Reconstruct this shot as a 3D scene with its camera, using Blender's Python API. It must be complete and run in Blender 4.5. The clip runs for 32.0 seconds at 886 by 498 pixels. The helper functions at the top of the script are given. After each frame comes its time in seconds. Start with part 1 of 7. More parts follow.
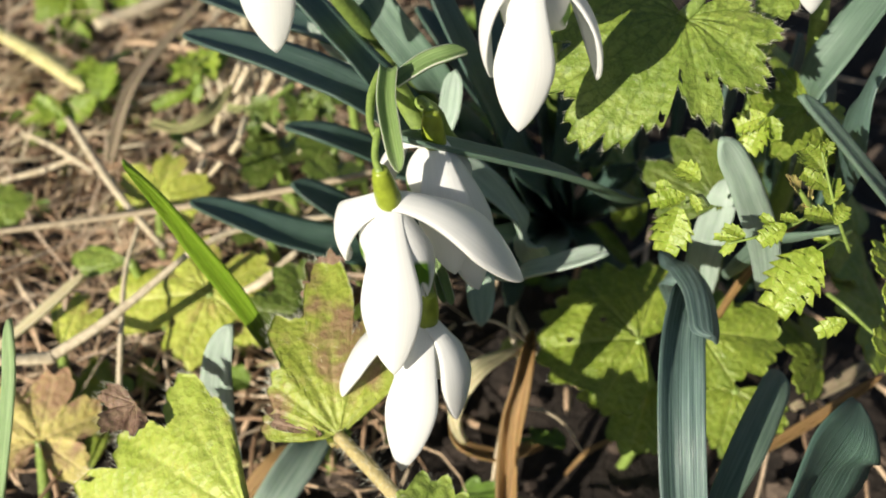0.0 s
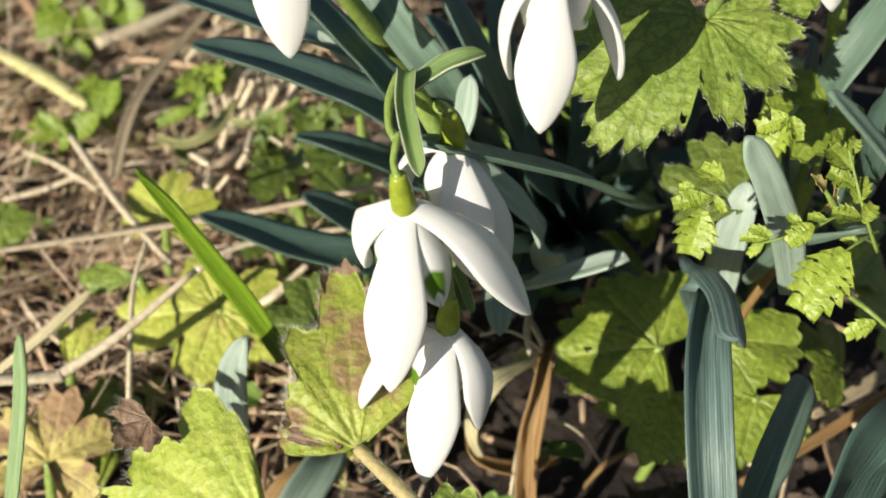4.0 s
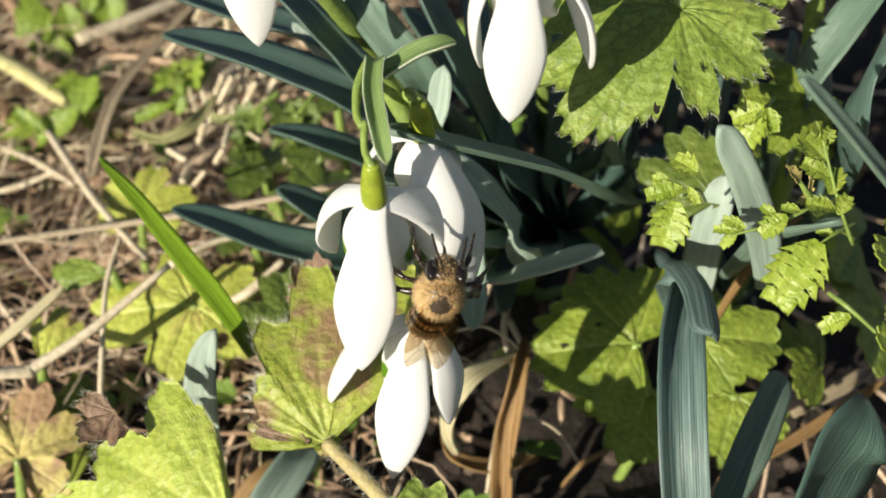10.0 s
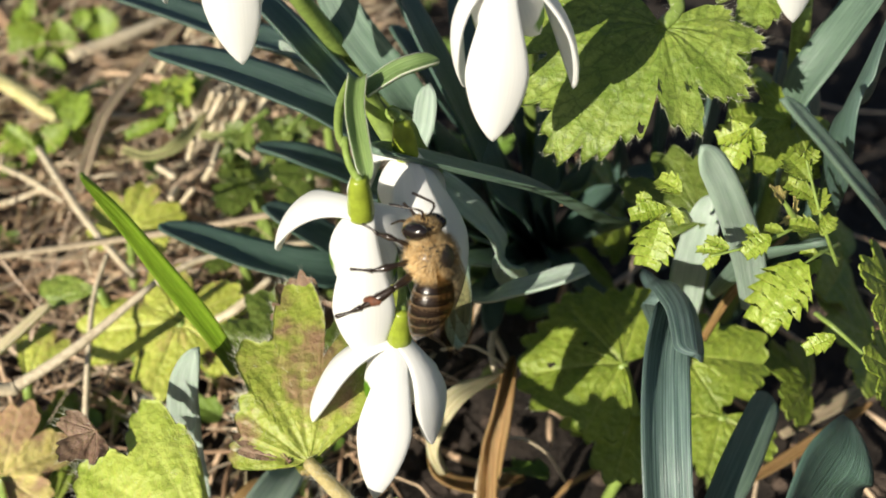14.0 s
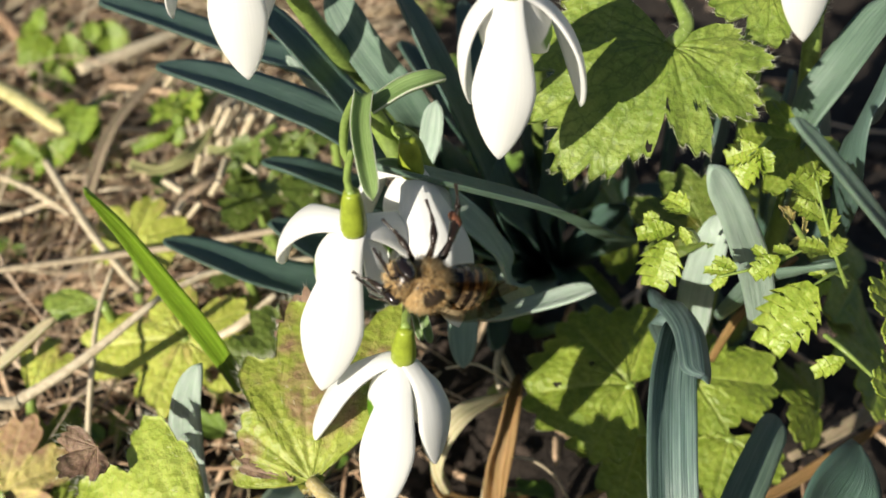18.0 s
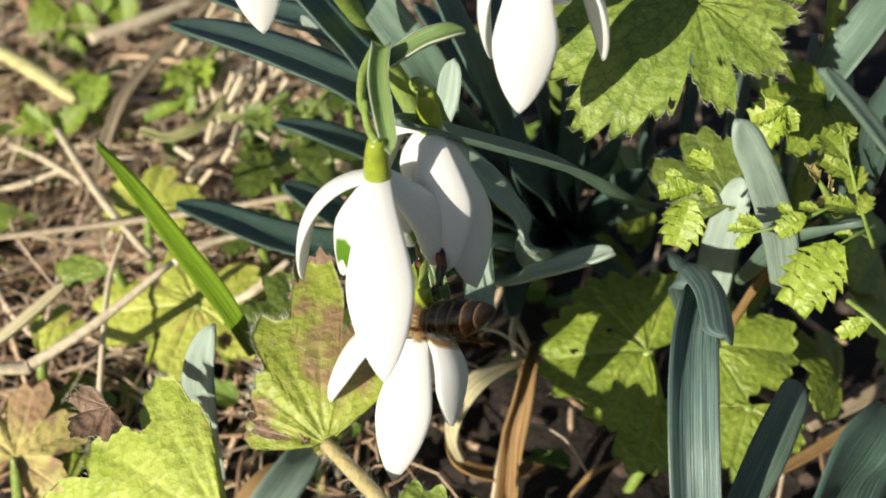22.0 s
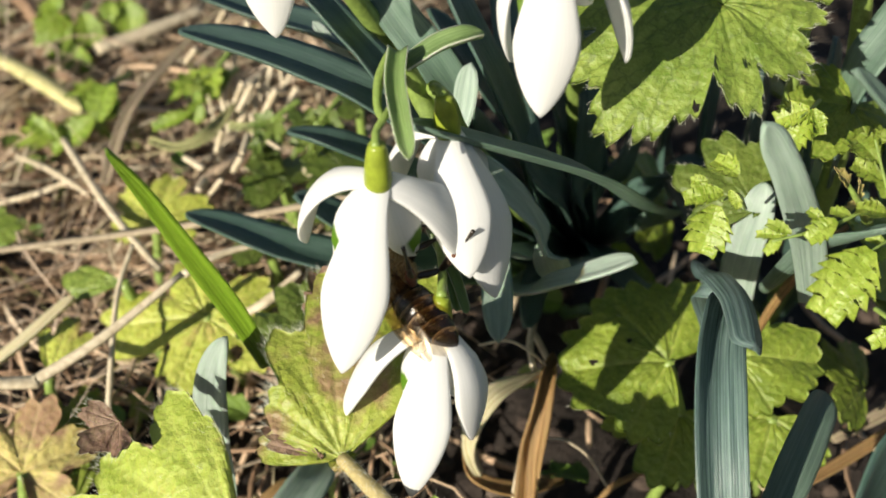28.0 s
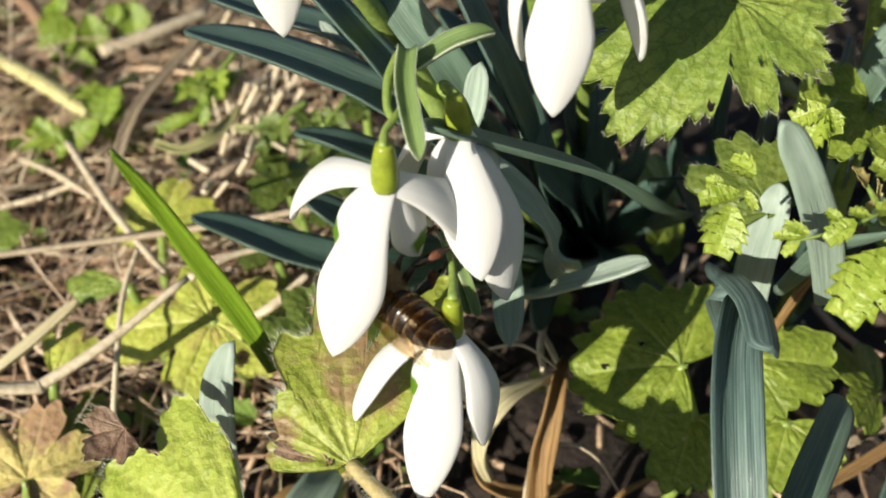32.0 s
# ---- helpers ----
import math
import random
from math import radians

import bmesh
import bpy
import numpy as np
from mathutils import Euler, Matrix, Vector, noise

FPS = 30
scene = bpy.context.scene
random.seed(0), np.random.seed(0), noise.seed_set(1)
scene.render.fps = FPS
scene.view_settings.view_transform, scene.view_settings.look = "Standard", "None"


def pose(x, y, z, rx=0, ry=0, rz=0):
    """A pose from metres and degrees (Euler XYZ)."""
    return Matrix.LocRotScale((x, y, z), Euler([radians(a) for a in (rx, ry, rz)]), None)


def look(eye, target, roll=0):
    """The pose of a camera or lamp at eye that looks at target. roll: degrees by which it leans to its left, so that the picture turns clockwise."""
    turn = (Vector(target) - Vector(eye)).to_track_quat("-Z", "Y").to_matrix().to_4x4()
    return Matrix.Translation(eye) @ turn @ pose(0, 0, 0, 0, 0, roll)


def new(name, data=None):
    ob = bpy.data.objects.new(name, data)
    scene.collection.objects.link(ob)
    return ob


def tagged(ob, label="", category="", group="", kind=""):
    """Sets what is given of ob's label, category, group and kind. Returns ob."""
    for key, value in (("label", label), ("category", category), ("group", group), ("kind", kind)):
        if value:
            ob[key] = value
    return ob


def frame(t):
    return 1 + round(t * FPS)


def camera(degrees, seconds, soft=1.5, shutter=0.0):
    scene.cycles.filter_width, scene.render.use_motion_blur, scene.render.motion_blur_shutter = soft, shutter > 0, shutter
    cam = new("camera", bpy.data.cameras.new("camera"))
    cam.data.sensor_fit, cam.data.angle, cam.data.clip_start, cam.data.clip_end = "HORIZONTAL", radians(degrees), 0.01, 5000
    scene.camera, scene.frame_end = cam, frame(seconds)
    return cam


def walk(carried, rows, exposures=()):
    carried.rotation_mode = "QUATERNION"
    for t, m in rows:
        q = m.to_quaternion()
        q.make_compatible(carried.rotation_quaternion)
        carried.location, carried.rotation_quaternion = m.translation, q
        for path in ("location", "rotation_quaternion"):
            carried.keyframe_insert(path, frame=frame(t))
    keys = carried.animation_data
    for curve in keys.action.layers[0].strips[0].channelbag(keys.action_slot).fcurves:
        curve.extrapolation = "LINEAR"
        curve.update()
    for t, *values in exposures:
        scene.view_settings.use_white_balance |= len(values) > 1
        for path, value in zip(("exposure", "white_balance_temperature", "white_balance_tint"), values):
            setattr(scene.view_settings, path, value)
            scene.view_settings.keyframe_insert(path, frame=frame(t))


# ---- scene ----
cam = camera(41.1, 32.0, 1.8)
cam.data.dof.use_dof, cam.data.dof.focus_distance, cam.data.dof.aperture_fstop = True, 0.114, 36.0
PATH = [
    (0, (0.00215, 0.00403, 0.12919), (-0.0155, 1.4792, -1.2212), -0.67),
    (0.5, (0.00199, 0.00427, 0.12832), (-0.0166, 1.4856, -1.2153), -0.69),
    (1, (0.00200, 0.00423, 0.12855), (-0.0136, 1.4896, -1.2106), -0.72),
    (1.5, (0.00205, 0.00394, 0.12872), (-0.0119, 1.4928, -1.2067), -0.88),
    (2, (0.00150, 0.00381, 0.12848), (-0.0088, 1.4965, -1.2027), -1.05),
    (2.5, (0.00063, 0.00398, 0.12777), (-0.0092, 1.4982, -1.2016), -1.15),
    (3, (0.00027, 0.00437, 0.12693), (-0.0100, 1.5010, -1.1998), -1.18),
    (3.5, (-0.00006, 0.00458, 0.12671), (-0.0083, 1.5041, -1.1967), -1.18),
    (5.5, (-0.00134, 0.00493, 0.12530), (-0.0080, 1.5063, -1.1960), -1.71),
    (6, (-0.00126, 0.00511, 0.12489), (-0.0083, 1.5048, -1.1983), -1.81),
    (6.5, (-0.00106, 0.00513, 0.12470), (-0.0069, 1.5057, -1.1975), -1.81),
    (7, (-0.00022, 0.00535, 0.12467), (-0.0011, 1.5089, -1.1941), -1.83),
    (7.5, (-0.00008, 0.00541, 0.12467), (0.0034, 1.5109, -1.1920), -1.48),
    (8, (0.00034, 0.00526, 0.12330), (0.0044, 1.5137, -1.1900), -1.08),
    (8.5, (0.00062, 0.00527, 0.12252), (0.0030, 1.5127, -1.1919), -0.81),
    (9, (0.00103, 0.00524, 0.12304), (-0.0011, 1.5100, -1.1945), -0.73),
    (9.5, (0.00160, 0.00489, 0.12376), (0.0007, 1.5128, -1.1901), -0.62),
    (10, (0.00193, 0.00486, 0.12413), (0.0040, 1.5139, -1.1884), -0.84),
    (10.5, (0.00218, 0.00498, 0.12349), (0.0040, 1.5167, -1.1860), -0.82),
    (11, (0.00247, 0.00558, 0.12451), (0.0075, 1.5177, -1.1845), -1.05),
    (11.5, (0.00306, 0.00545, 0.12433), (0.0103, 1.5242, -1.1770), -0.99),
    (12, (0.00314, 0.00525, 0.12459), (0.0130, 1.5259, -1.1744), -0.81),
    (12.5, (0.00340, 0.00518, 0.12436), (0.0118, 1.5293, -1.1706), -0.72),
    (13, (0.00312, 0.00552, 0.12444), (0.0134, 1.5297, -1.1705), -0.65),
    (13.5, (0.00305, 0.00522, 0.12395), (0.0073, 1.5323, -1.1676), -0.57),
    (14, (0.00358, 0.00534, 0.12396), (0.0063, 1.5329, -1.1670), -0.59),
    (14.5, (0.00402, 0.00560, 0.12362), (0.0073, 1.5331, -1.1673), -0.47),
    (16.5, (0.00389, 0.00606, 0.12345), (-0.0045, 1.5356, -1.1651), -0.37),
    (17, (0.00413, 0.00608, 0.12398), (-0.0050, 1.5421, -1.1568), -0.37),
    (17.5, (0.00398, 0.00590, 0.12383), (-0.0048, 1.5472, -1.1507), -0.30),
    (18, (0.00396, 0.00622, 0.12355), (-0.0087, 1.5505, -1.1473), -0.43),
    (18.5, (0.00384, 0.00635, 0.12306), (-0.0095, 1.5521, -1.1460), -0.34),
    (19, (0.00397, 0.00622, 0.12265), (-0.0118, 1.5523, -1.1460), -0.22),
    (19.5, (0.00435, 0.00623, 0.12250), (-0.0135, 1.5505, -1.1483), -0.21),
    (20, (0.00427, 0.00617, 0.12164), (-0.0175, 1.5493, -1.1504), -0.18),
    (20.5, (0.00390, 0.00622, 0.12167), (-0.0156, 1.5461, -1.1544), -0.19),
    (21, (0.00343, 0.00613, 0.12120), (-0.0204, 1.5424, -1.1591), -0.37),
    (21.5, (0.00306, 0.00621, 0.12063), (-0.0246, 1.5380, -1.1650), -0.60),
    (22, (0.00304, 0.00605, 0.12015), (-0.0240, 1.5358, -1.1680), -0.54),
    (22.5, (0.00299, 0.00577, 0.12047), (-0.0213, 1.5320, -1.1718), -0.61),
    (23, (0.00283, 0.00606, 0.12067), (-0.0191, 1.5304, -1.1739), -0.67),
    (23.5, (0.00250, 0.00653, 0.12049), (-0.0223, 1.5299, -1.1751), -0.82),
    (24, (0.00212, 0.00643, 0.12019), (-0.0249, 1.5318, -1.1731), -0.98),
    (24.5, (0.00181, 0.00651, 0.12010), (-0.0270, 1.5345, -1.1700), -0.98),
    (25, (0.00202, 0.00642, 0.12035), (-0.0301, 1.5386, -1.1647), -1.10),
    (25.5, (0.00186, 0.00638, 0.12043), (-0.0304, 1.5407, -1.1621), -1.06),
    (27.5, (0.00111, 0.00799, 0.11826), (-0.0349, 1.5469, -1.1586), -1.09),
    (28, (0.00178, 0.00824, 0.11793), (-0.0346, 1.5507, -1.1547), -1.07),
    (28.5, (0.00160, 0.00837, 0.11768), (-0.0338, 1.5523, -1.1532), -1.08),
    (29, (0.00130, 0.00884, 0.11728), (-0.0376, 1.5526, -1.1537), -1.21),
    (29.5, (0.00116, 0.00888, 0.11690), (-0.0405, 1.5534, -1.1531), -1.25),
    (30, (0.00093, 0.00887, 0.11666), (-0.0402, 1.5542, -1.1523), -1.15),
    (30.5, (0.00118, 0.00898, 0.11692), (-0.0399, 1.5548, -1.1515), -1.14),
    (31, (0.00125, 0.00890, 0.11705), (-0.0389, 1.5564, -1.1493), -1.18),
    (31.5, (0.00116, 0.00915, 0.11639), (-0.0402, 1.5593, -1.1467), -1.13),
    (32, (0.00112, 0.00965, 0.11667), (-0.0419, 1.5555, -1.1516), -1.37),
]
walk(cam, [(t, look(eye, target, roll)) for t, eye, target, roll in PATH], [(0, 0.48), (32, 0.48)])

# ---- light ----
SUN_FROM = Vector((-0.58, -0.71, 0.40)).normalized()
world = bpy.data.worlds.new("world")
scene.world = world
world.use_nodes = True
wn = world.node_tree.nodes
sky = wn.new("ShaderNodeTexSky")
sky.sky_type, sky.sun_disc = "NISHITA", False
sky.sun_elevation = math.asin(SUN_FROM.z)
sky.sun_rotation = math.atan2(SUN_FROM.x, SUN_FROM.y)
world.node_tree.links.new(sky.outputs[0], wn["Background"].inputs[0])
wn["Background"].inputs[1].default_value = 0.045
sun_data = bpy.data.lights.new("sun", "SUN")
sun_data.energy, sun_data.angle, sun_data.color = 5.0, radians(0.53), (1.0, 0.92, 0.78)
sun = new("sun", sun_data)
sun.matrix_world = look(SUN_FROM, (0, 0, 0))

# ---- materials ----


def nodes_of(name):
    m = bpy.data.materials.new(name)
    m.use_nodes = True
    nt = m.node_tree
    return m, nt, nt.nodes["Principled BSDF"]


def add(nt, kind, **inputs):
    n = nt.nodes.new(kind)
    for k, v in inputs.items():
        n.inputs[k.replace("_", " ")].default_value = v
    return n


def ramp(nt, source, stops):
    r = nt.nodes.new("ShaderNodeValToRGB")
    els = r.color_ramp.elements
    while len(els) < len(stops):
        els.new(0.5)
    for e, (p, c) in zip(els, stops):
        e.position, e.color = p, (*c, 1)
    nt.links.new(source, r.inputs[0])
    return r


def mixed(nt, fac, a, b, mode="MIX"):
    m = nt.nodes.new("ShaderNodeMix")
    m.data_type, m.blend_type = "RGBA", mode
    for sock, v in ((m.inputs[0], fac), (m.inputs[6], a), (m.inputs[7], b)):
        if isinstance(v, (int, float)):
            sock.default_value = v
        elif isinstance(v, tuple):
            sock.default_value = (*v, 1)
        else:
            nt.links.new(v, sock)
    return m.outputs[2]


def bumped(nt, bsdf, height, distance, strength=1.0):
    b = nt.nodes.new("ShaderNodeBump")
    b.inputs["Distance"].default_value = distance
    b.inputs["Strength"].default_value = strength
    nt.links.new(height, b.inputs["Height"])
    nt.links.new(b.outputs[0], bsdf.inputs["Normal"])


def noise_of(nt, scale, detail=4.0, coord="Object", stretch=None, rough=0.6):
    tc = nt.nodes.new("ShaderNodeTexCoord")
    n = add(nt, "ShaderNodeTexNoise", Scale=scale, Detail=detail, Roughness=rough)
    src = tc.outputs[coord]
    if stretch:
        mp = add(nt, "ShaderNodeMapping", Scale=stretch)
        nt.links.new(src, mp.inputs[0])
        src = mp.outputs[0]
    nt.links.new(src, n.inputs["Vector"])
    return n.outputs["Fac"]


def strap_material(name, low, high, rough=0.42, stripe=0.5, through_light=0.15, margin=None):
    """A snowdrop or grass leaf: lengthwise veins, waxy bloom, uneven colour."""
    m, nt, b = nodes_of(name)
    fine = noise_of(nt, 1.0, 3, "UV", (38, 1.6, 1))
    broad = noise_of(nt, 1.0, 3, "UV", (5, 7, 1))
    grain = noise_of(nt, 4000, 3)
    col = ramp(nt, fine, [(0.5 - stripe * 0.35, low), (0.5 + stripe * 0.35, high)]).outputs[0]
    info = nt.nodes.new("ShaderNodeObjectInfo")
    tone = ramp(nt, info.outputs["Random"], [(0.0, (0.82, 0.9, 0.85)), (1.0, (1.0, 1.0, 1.0))]).outputs[0]
    col = mixed(nt, 1.0, col, tone, "MULTIPLY")
    bloom = ramp(nt, broad, [(0.35, (0.75, 0.8, 0.78)), (0.7, (1.1, 1.1, 1.1))]).outputs[0]
    col = mixed(nt, 0.8, col, bloom, "MULTIPLY")
    if margin:
        tc = nt.nodes.new("ShaderNodeTexCoord")
        sep = nt.nodes.new("ShaderNodeSeparateXYZ")
        nt.links.new(tc.outputs["UV"], sep.inputs[0])
        rim = ramp(nt, sep.outputs["X"], [(0.01, (1, 1, 1)), (0.07, (0, 0, 0)), (0.93, (0, 0, 0)), (0.99, (1, 1, 1))]).outputs[0]
        col = mixed(nt, rim, col, margin)
    nt.links.new(col, b.inputs["Base Color"])
    nt.links.new(ramp(nt, grain, [(0.3, (rough - 0.08,) * 3), (0.7, (rough + 0.12,) * 3)]).outputs[0], b.inputs["Roughness"])
    b.inputs["Transmission Weight"].default_value = 0.0
    b.inputs["Subsurface Weight"].default_value = through_light
    b.inputs["Subsurface Radius"].default_value = (0.0004, 0.0008, 0.0003)
    b.inputs["Subsurface Scale"].default_value = 0.5
    bumped(nt, b, fine, 0.00025, 0.7)
    return m


def herb_material(name, dark, light, vein, spot, spot_amount, rough=0.5, net_lines=0.3):
    """A soft herb leaf: quilted between the veins, blotched, with paler veins."""
    m, nt, b = nodes_of(name)
    n1 = noise_of(nt, 260, 5)
    n2 = noise_of(nt, 1500, 3)
    n3 = noise_of(nt, 130, 4)
    att = nt.nodes.new("ShaderNodeAttribute")
    att.attribute_name = "vein"
    col = ramp(nt, n1, [(0.3, dark), (0.7, light)]).outputs[0]
    col = mixed(nt, ramp(nt, n2, [(0.45, (0, 0, 0)), (0.85, (0.22,) * 3)]).outputs[0], col, vein)
    edge = 1.0 - spot_amount
    blot = ramp(nt, n3, [(max(edge - 0.06, 0.0), (0, 0, 0)), (min(edge + 0.05, 1.0), (1, 1, 1))]).outputs[0]
    col = mixed(nt, blot, col, spot)
    col = mixed(nt, att.outputs["Fac"], col, vein)
    net = nt.nodes.new("ShaderNodeTexVoronoi")
    net.feature = "DISTANCE_TO_EDGE"
    net.inputs["Scale"].default_value = 480
    where = nt.nodes.new("ShaderNodeTexCoord")
    warp = mixed(nt, 0.003, where.outputs["Object"], noise_of(nt, 500, 2), "ADD")
    nt.links.new(warp, net.inputs["Vector"])
    line = ramp(nt, net.outputs["Distance"], [(0.0, (net_lines,) * 3), (0.09, (0, 0, 0))]).outputs[0]
    col = mixed(nt, line, col, tuple(c * 0.55 for c in dark))
    nt.links.new(col, b.inputs["Base Color"])
    b.inputs["Roughness"].default_value = rough
    b.inputs["Subsurface Weight"].default_value = 0.2
    b.inputs["Subsurface Radius"].default_value = (0.0004, 0.0008, 0.0002)
    b.inputs["Subsurface Scale"].default_value = 0.5
    cell = nt.nodes.new("ShaderNodeTexVoronoi")
    cell.inputs["Scale"].default_value = 900
    tc = nt.nodes.new("ShaderNodeTexCoord")
    nt.links.new(tc.outputs["Object"], cell.inputs["Vector"])
    bumped(nt, b, mixed(nt, 0.5, cell.outputs["Distance"], n2), 0.0004, 0.9)
    return m


def rough_material(name, stops, scale, rough=0.85, bump=0.0006, island=False, stretch=None):
    m, nt, b = nodes_of(name)
    n1 = noise_of(nt, scale, 6, "Object", stretch)
    if island:
        geo = nt.nodes.new("ShaderNodeNewGeometry")
        base = ramp(nt, geo.outputs["Random Per Island"], stops).outputs[0]
        shade = ramp(nt, n1, [(0.3, (0.6, 0.6, 0.6)), (0.7, (1.1, 1.1, 1.1))]).outputs[0]
        col = mixed(nt, 1.0, base, shade, "MULTIPLY")
    else:
        col = ramp(nt, n1, stops).outputs[0]
    nt.links.new(col, b.inputs["Base Color"])
    b.inputs["Roughness"].default_value = rough
    bumped(nt, b, n1, bump)
    return m


def petal_material(name, marked=False):
    m, nt, b = nodes_of(name)
    fine = noise_of(nt, 1.0, 3, "UV", (26, 1.2, 1))
    col = ramp(nt, fine, [(0.3, (0.86, 0.87, 0.85)), (0.7, (0.93, 0.93, 0.91))]).outputs[0]
    if marked:
        tc = nt.nodes.new("ShaderNodeTexCoord")
        sep = nt.nodes.new("ShaderNodeSeparateXYZ")
        nt.links.new(tc.outputs["UV"], sep.inputs[0])
        du = nt.nodes.new("ShaderNodeMath")
        du.operation = "SUBTRACT"
        du.inputs[1].default_value = 0.5
        nt.links.new(sep.outputs["X"], du.inputs[0])
        sq = nt.nodes.new("ShaderNodeMath")
        sq.operation = "ABSOLUTE"
        nt.links.new(du.outputs[0], sq.inputs[0])
        bend = nt.nodes.new("ShaderNodeMath")
        bend.operation = "MULTIPLY_ADD"
        bend.inputs[1].default_value = -0.25
        nt.links.new(sq.outputs[0], bend.inputs[0])
        nt.links.new(sep.outputs["Y"], bend.inputs[2])
        band = ramp(nt, bend.outputs[0], [(0.56, (0, 0, 0)), (0.61, (1, 1, 1)), (0.83, (1, 1, 1)), (0.88, (0, 0, 0))]).outputs[0]
        side = ramp(nt, sq.outputs[0], [(0.22, (1, 1, 1)), (0.34, (0, 0, 0))]).outputs[0]
        col = mixed(nt, mixed(nt, 1.0, band, side, "MULTIPLY"), col, (0.11, 0.25, 0.012))
    nt.links.new(col, b.inputs["Base Color"])
    b.inputs["Roughness"].default_value = 0.5
    bumped(nt, b, fine, 0.00006, 0.45)
    glow = nt.nodes.new("ShaderNodeBsdfTranslucent")
    nt.links.new(col, glow.inputs["Color"])
    blend = nt.nodes.new("ShaderNodeMixShader")
    blend.inputs[0].default_value = 0.30
    nt.links.new(b.outputs[0], blend.inputs[1])
    nt.links.new(glow.outputs[0], blend.inputs[2])
    nt.links.new(blend.outputs[0], nt.nodes["Material Output"].inputs["Surface"])
    return m


def plain_material(name, colour, rough=0.5, scale=1500, spread=0.25, bump=0.00005, coat=0.0):
    m, nt, b = nodes_of(name)
    n1 = noise_of(nt, scale, 4)
    lo = tuple(c * (1 - spread) for c in colour)
    hi = tuple(min(1, c * (1 + spread)) for c in colour)
    nt.links.new(ramp(nt, n1, [(0.3, lo), (0.7, hi)]).outputs[0], b.inputs["Base Color"])
    b.inputs["Roughness"].default_value = rough
    b.inputs["Coat Weight"].default_value = coat
    bumped(nt, b, n1, bump)
    return m


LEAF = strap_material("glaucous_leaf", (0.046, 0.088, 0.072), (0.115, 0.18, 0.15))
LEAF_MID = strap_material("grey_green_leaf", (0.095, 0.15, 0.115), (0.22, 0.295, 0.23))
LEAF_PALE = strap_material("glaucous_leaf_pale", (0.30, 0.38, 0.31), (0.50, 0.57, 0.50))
LEAF_FRESH = strap_material("fresh_young_leaf", (0.22, 0.33, 0.13), (0.36, 0.48, 0.26))
LEAF_STRIPED = strap_material("ribbed_leaf", (0.045, 0.080, 0.080), (0.21, 0.28, 0.265), stripe=0.32)
GRASS = strap_material("grass_blade", (0.13, 0.23, 0.012), (0.26, 0.40, 0.03), rough=0.38)
SPATHE = strap_material("spathe_green", (0.13, 0.22, 0.05), (0.30, 0.40, 0.16), margin=(0.62, 0.66, 0.52))
STEM = plain_material("stem_green", (0.22, 0.31, 0.07), 0.4)
OVARY = plain_material("ovary_green", (0.24, 0.30, 0.03), 0.3, 700)
PETAL = petal_material("petal_white")
INNER = petal_material("inner_petal_marked", True)
HERB = herb_material("herb_green", (0.12, 0.19, 0.022), (0.27, 0.34, 0.065), (0.11, 0.17, 0.02), (0.36, 0.32, 0.12), 0.24, 0.5, 0.6)
# Darkened copy of herb_deep_green: shade among the low leaves put into the colour.
HERB_SHADED = herb_material("herb_shaded_green", (0.06, 0.10, 0.012), (0.14, 0.19, 0.03), (0.18, 0.22, 0.06), (0.16, 0.14, 0.05), 0.25)
HERB_DEEP = herb_material("herb_deep_green", (0.12, 0.18, 0.014), (0.26, 0.33, 0.04), (0.34, 0.40, 0.10), (0.30, 0.26, 0.07), 0.24)
HERB_YELLOW = herb_material("herb_yellow_green", (0.32, 0.37, 0.04), (0.48, 0.51, 0.10), (0.55, 0.56, 0.18), (0.40, 0.28, 0.11), 0.36)
HERB_MID = herb_material("herb_mid_green", (0.26, 0.34, 0.035), (0.40, 0.46, 0.085), (0.46, 0.51, 0.16), (0.46, 0.37, 0.09), 0.32)
HERB_SCORCHED = herb_material("herb_scorched", (0.20, 0.26, 0.025), (0.34, 0.38, 0.06), (0.42, 0.44, 0.13), (0.24, 0.15, 0.08), 0.41)
HERB_BROWN = herb_material("herb_brown", (0.13, 0.08, 0.05), (0.29, 0.19, 0.12), (0.32, 0.23, 0.16), (0.14, 0.08, 0.05), 0.4, 0.7)
HERB_DEAD = herb_material("herb_withered", (0.40, 0.33, 0.09), (0.56, 0.49, 0.17), (0.54, 0.46, 0.22), (0.30, 0.18, 0.10), 0.46, 0.7)
FERNY = herb_material("cut_leaf_green", (0.17, 0.25, 0.016), (0.33, 0.42, 0.06), (0.42, 0.50, 0.14), (0.40, 0.36, 0.08), 0.2, 0.4)
STRAW = rough_material("straw", [(0.25, (0.46, 0.37, 0.23)), (0.6, (0.70, 0.61, 0.44))], 900, 0.6, 0.0002, stretch=(1, 1, 0.3))
GREY_STRAW = rough_material("grey_straw", [(0.25, (0.26, 0.20, 0.13)), (0.6, (0.46, 0.38, 0.26))], 900, 0.65, 0.0002, stretch=(1, 1, 0.3))
DRY_GREY = strap_material("weathered_dry_leaf", (0.30, 0.21, 0.13), (0.56, 0.44, 0.31), rough=0.7)
GREEN_STRAW = rough_material("greenish_stalk", [(0.25, (0.40, 0.38, 0.14)), (0.6, (0.62, 0.57, 0.28))], 900, 0.5, 0.0002, stretch=(1, 1, 0.3))
DRY_PALE = strap_material("bleached_dry_leaf", (0.50, 0.38, 0.20), (0.82, 0.72, 0.52), rough=0.6)
DRY_LEAF = strap_material("dry_strap_leaf", (0.15, 0.075, 0.025), (0.46, 0.28, 0.11), rough=0.6)
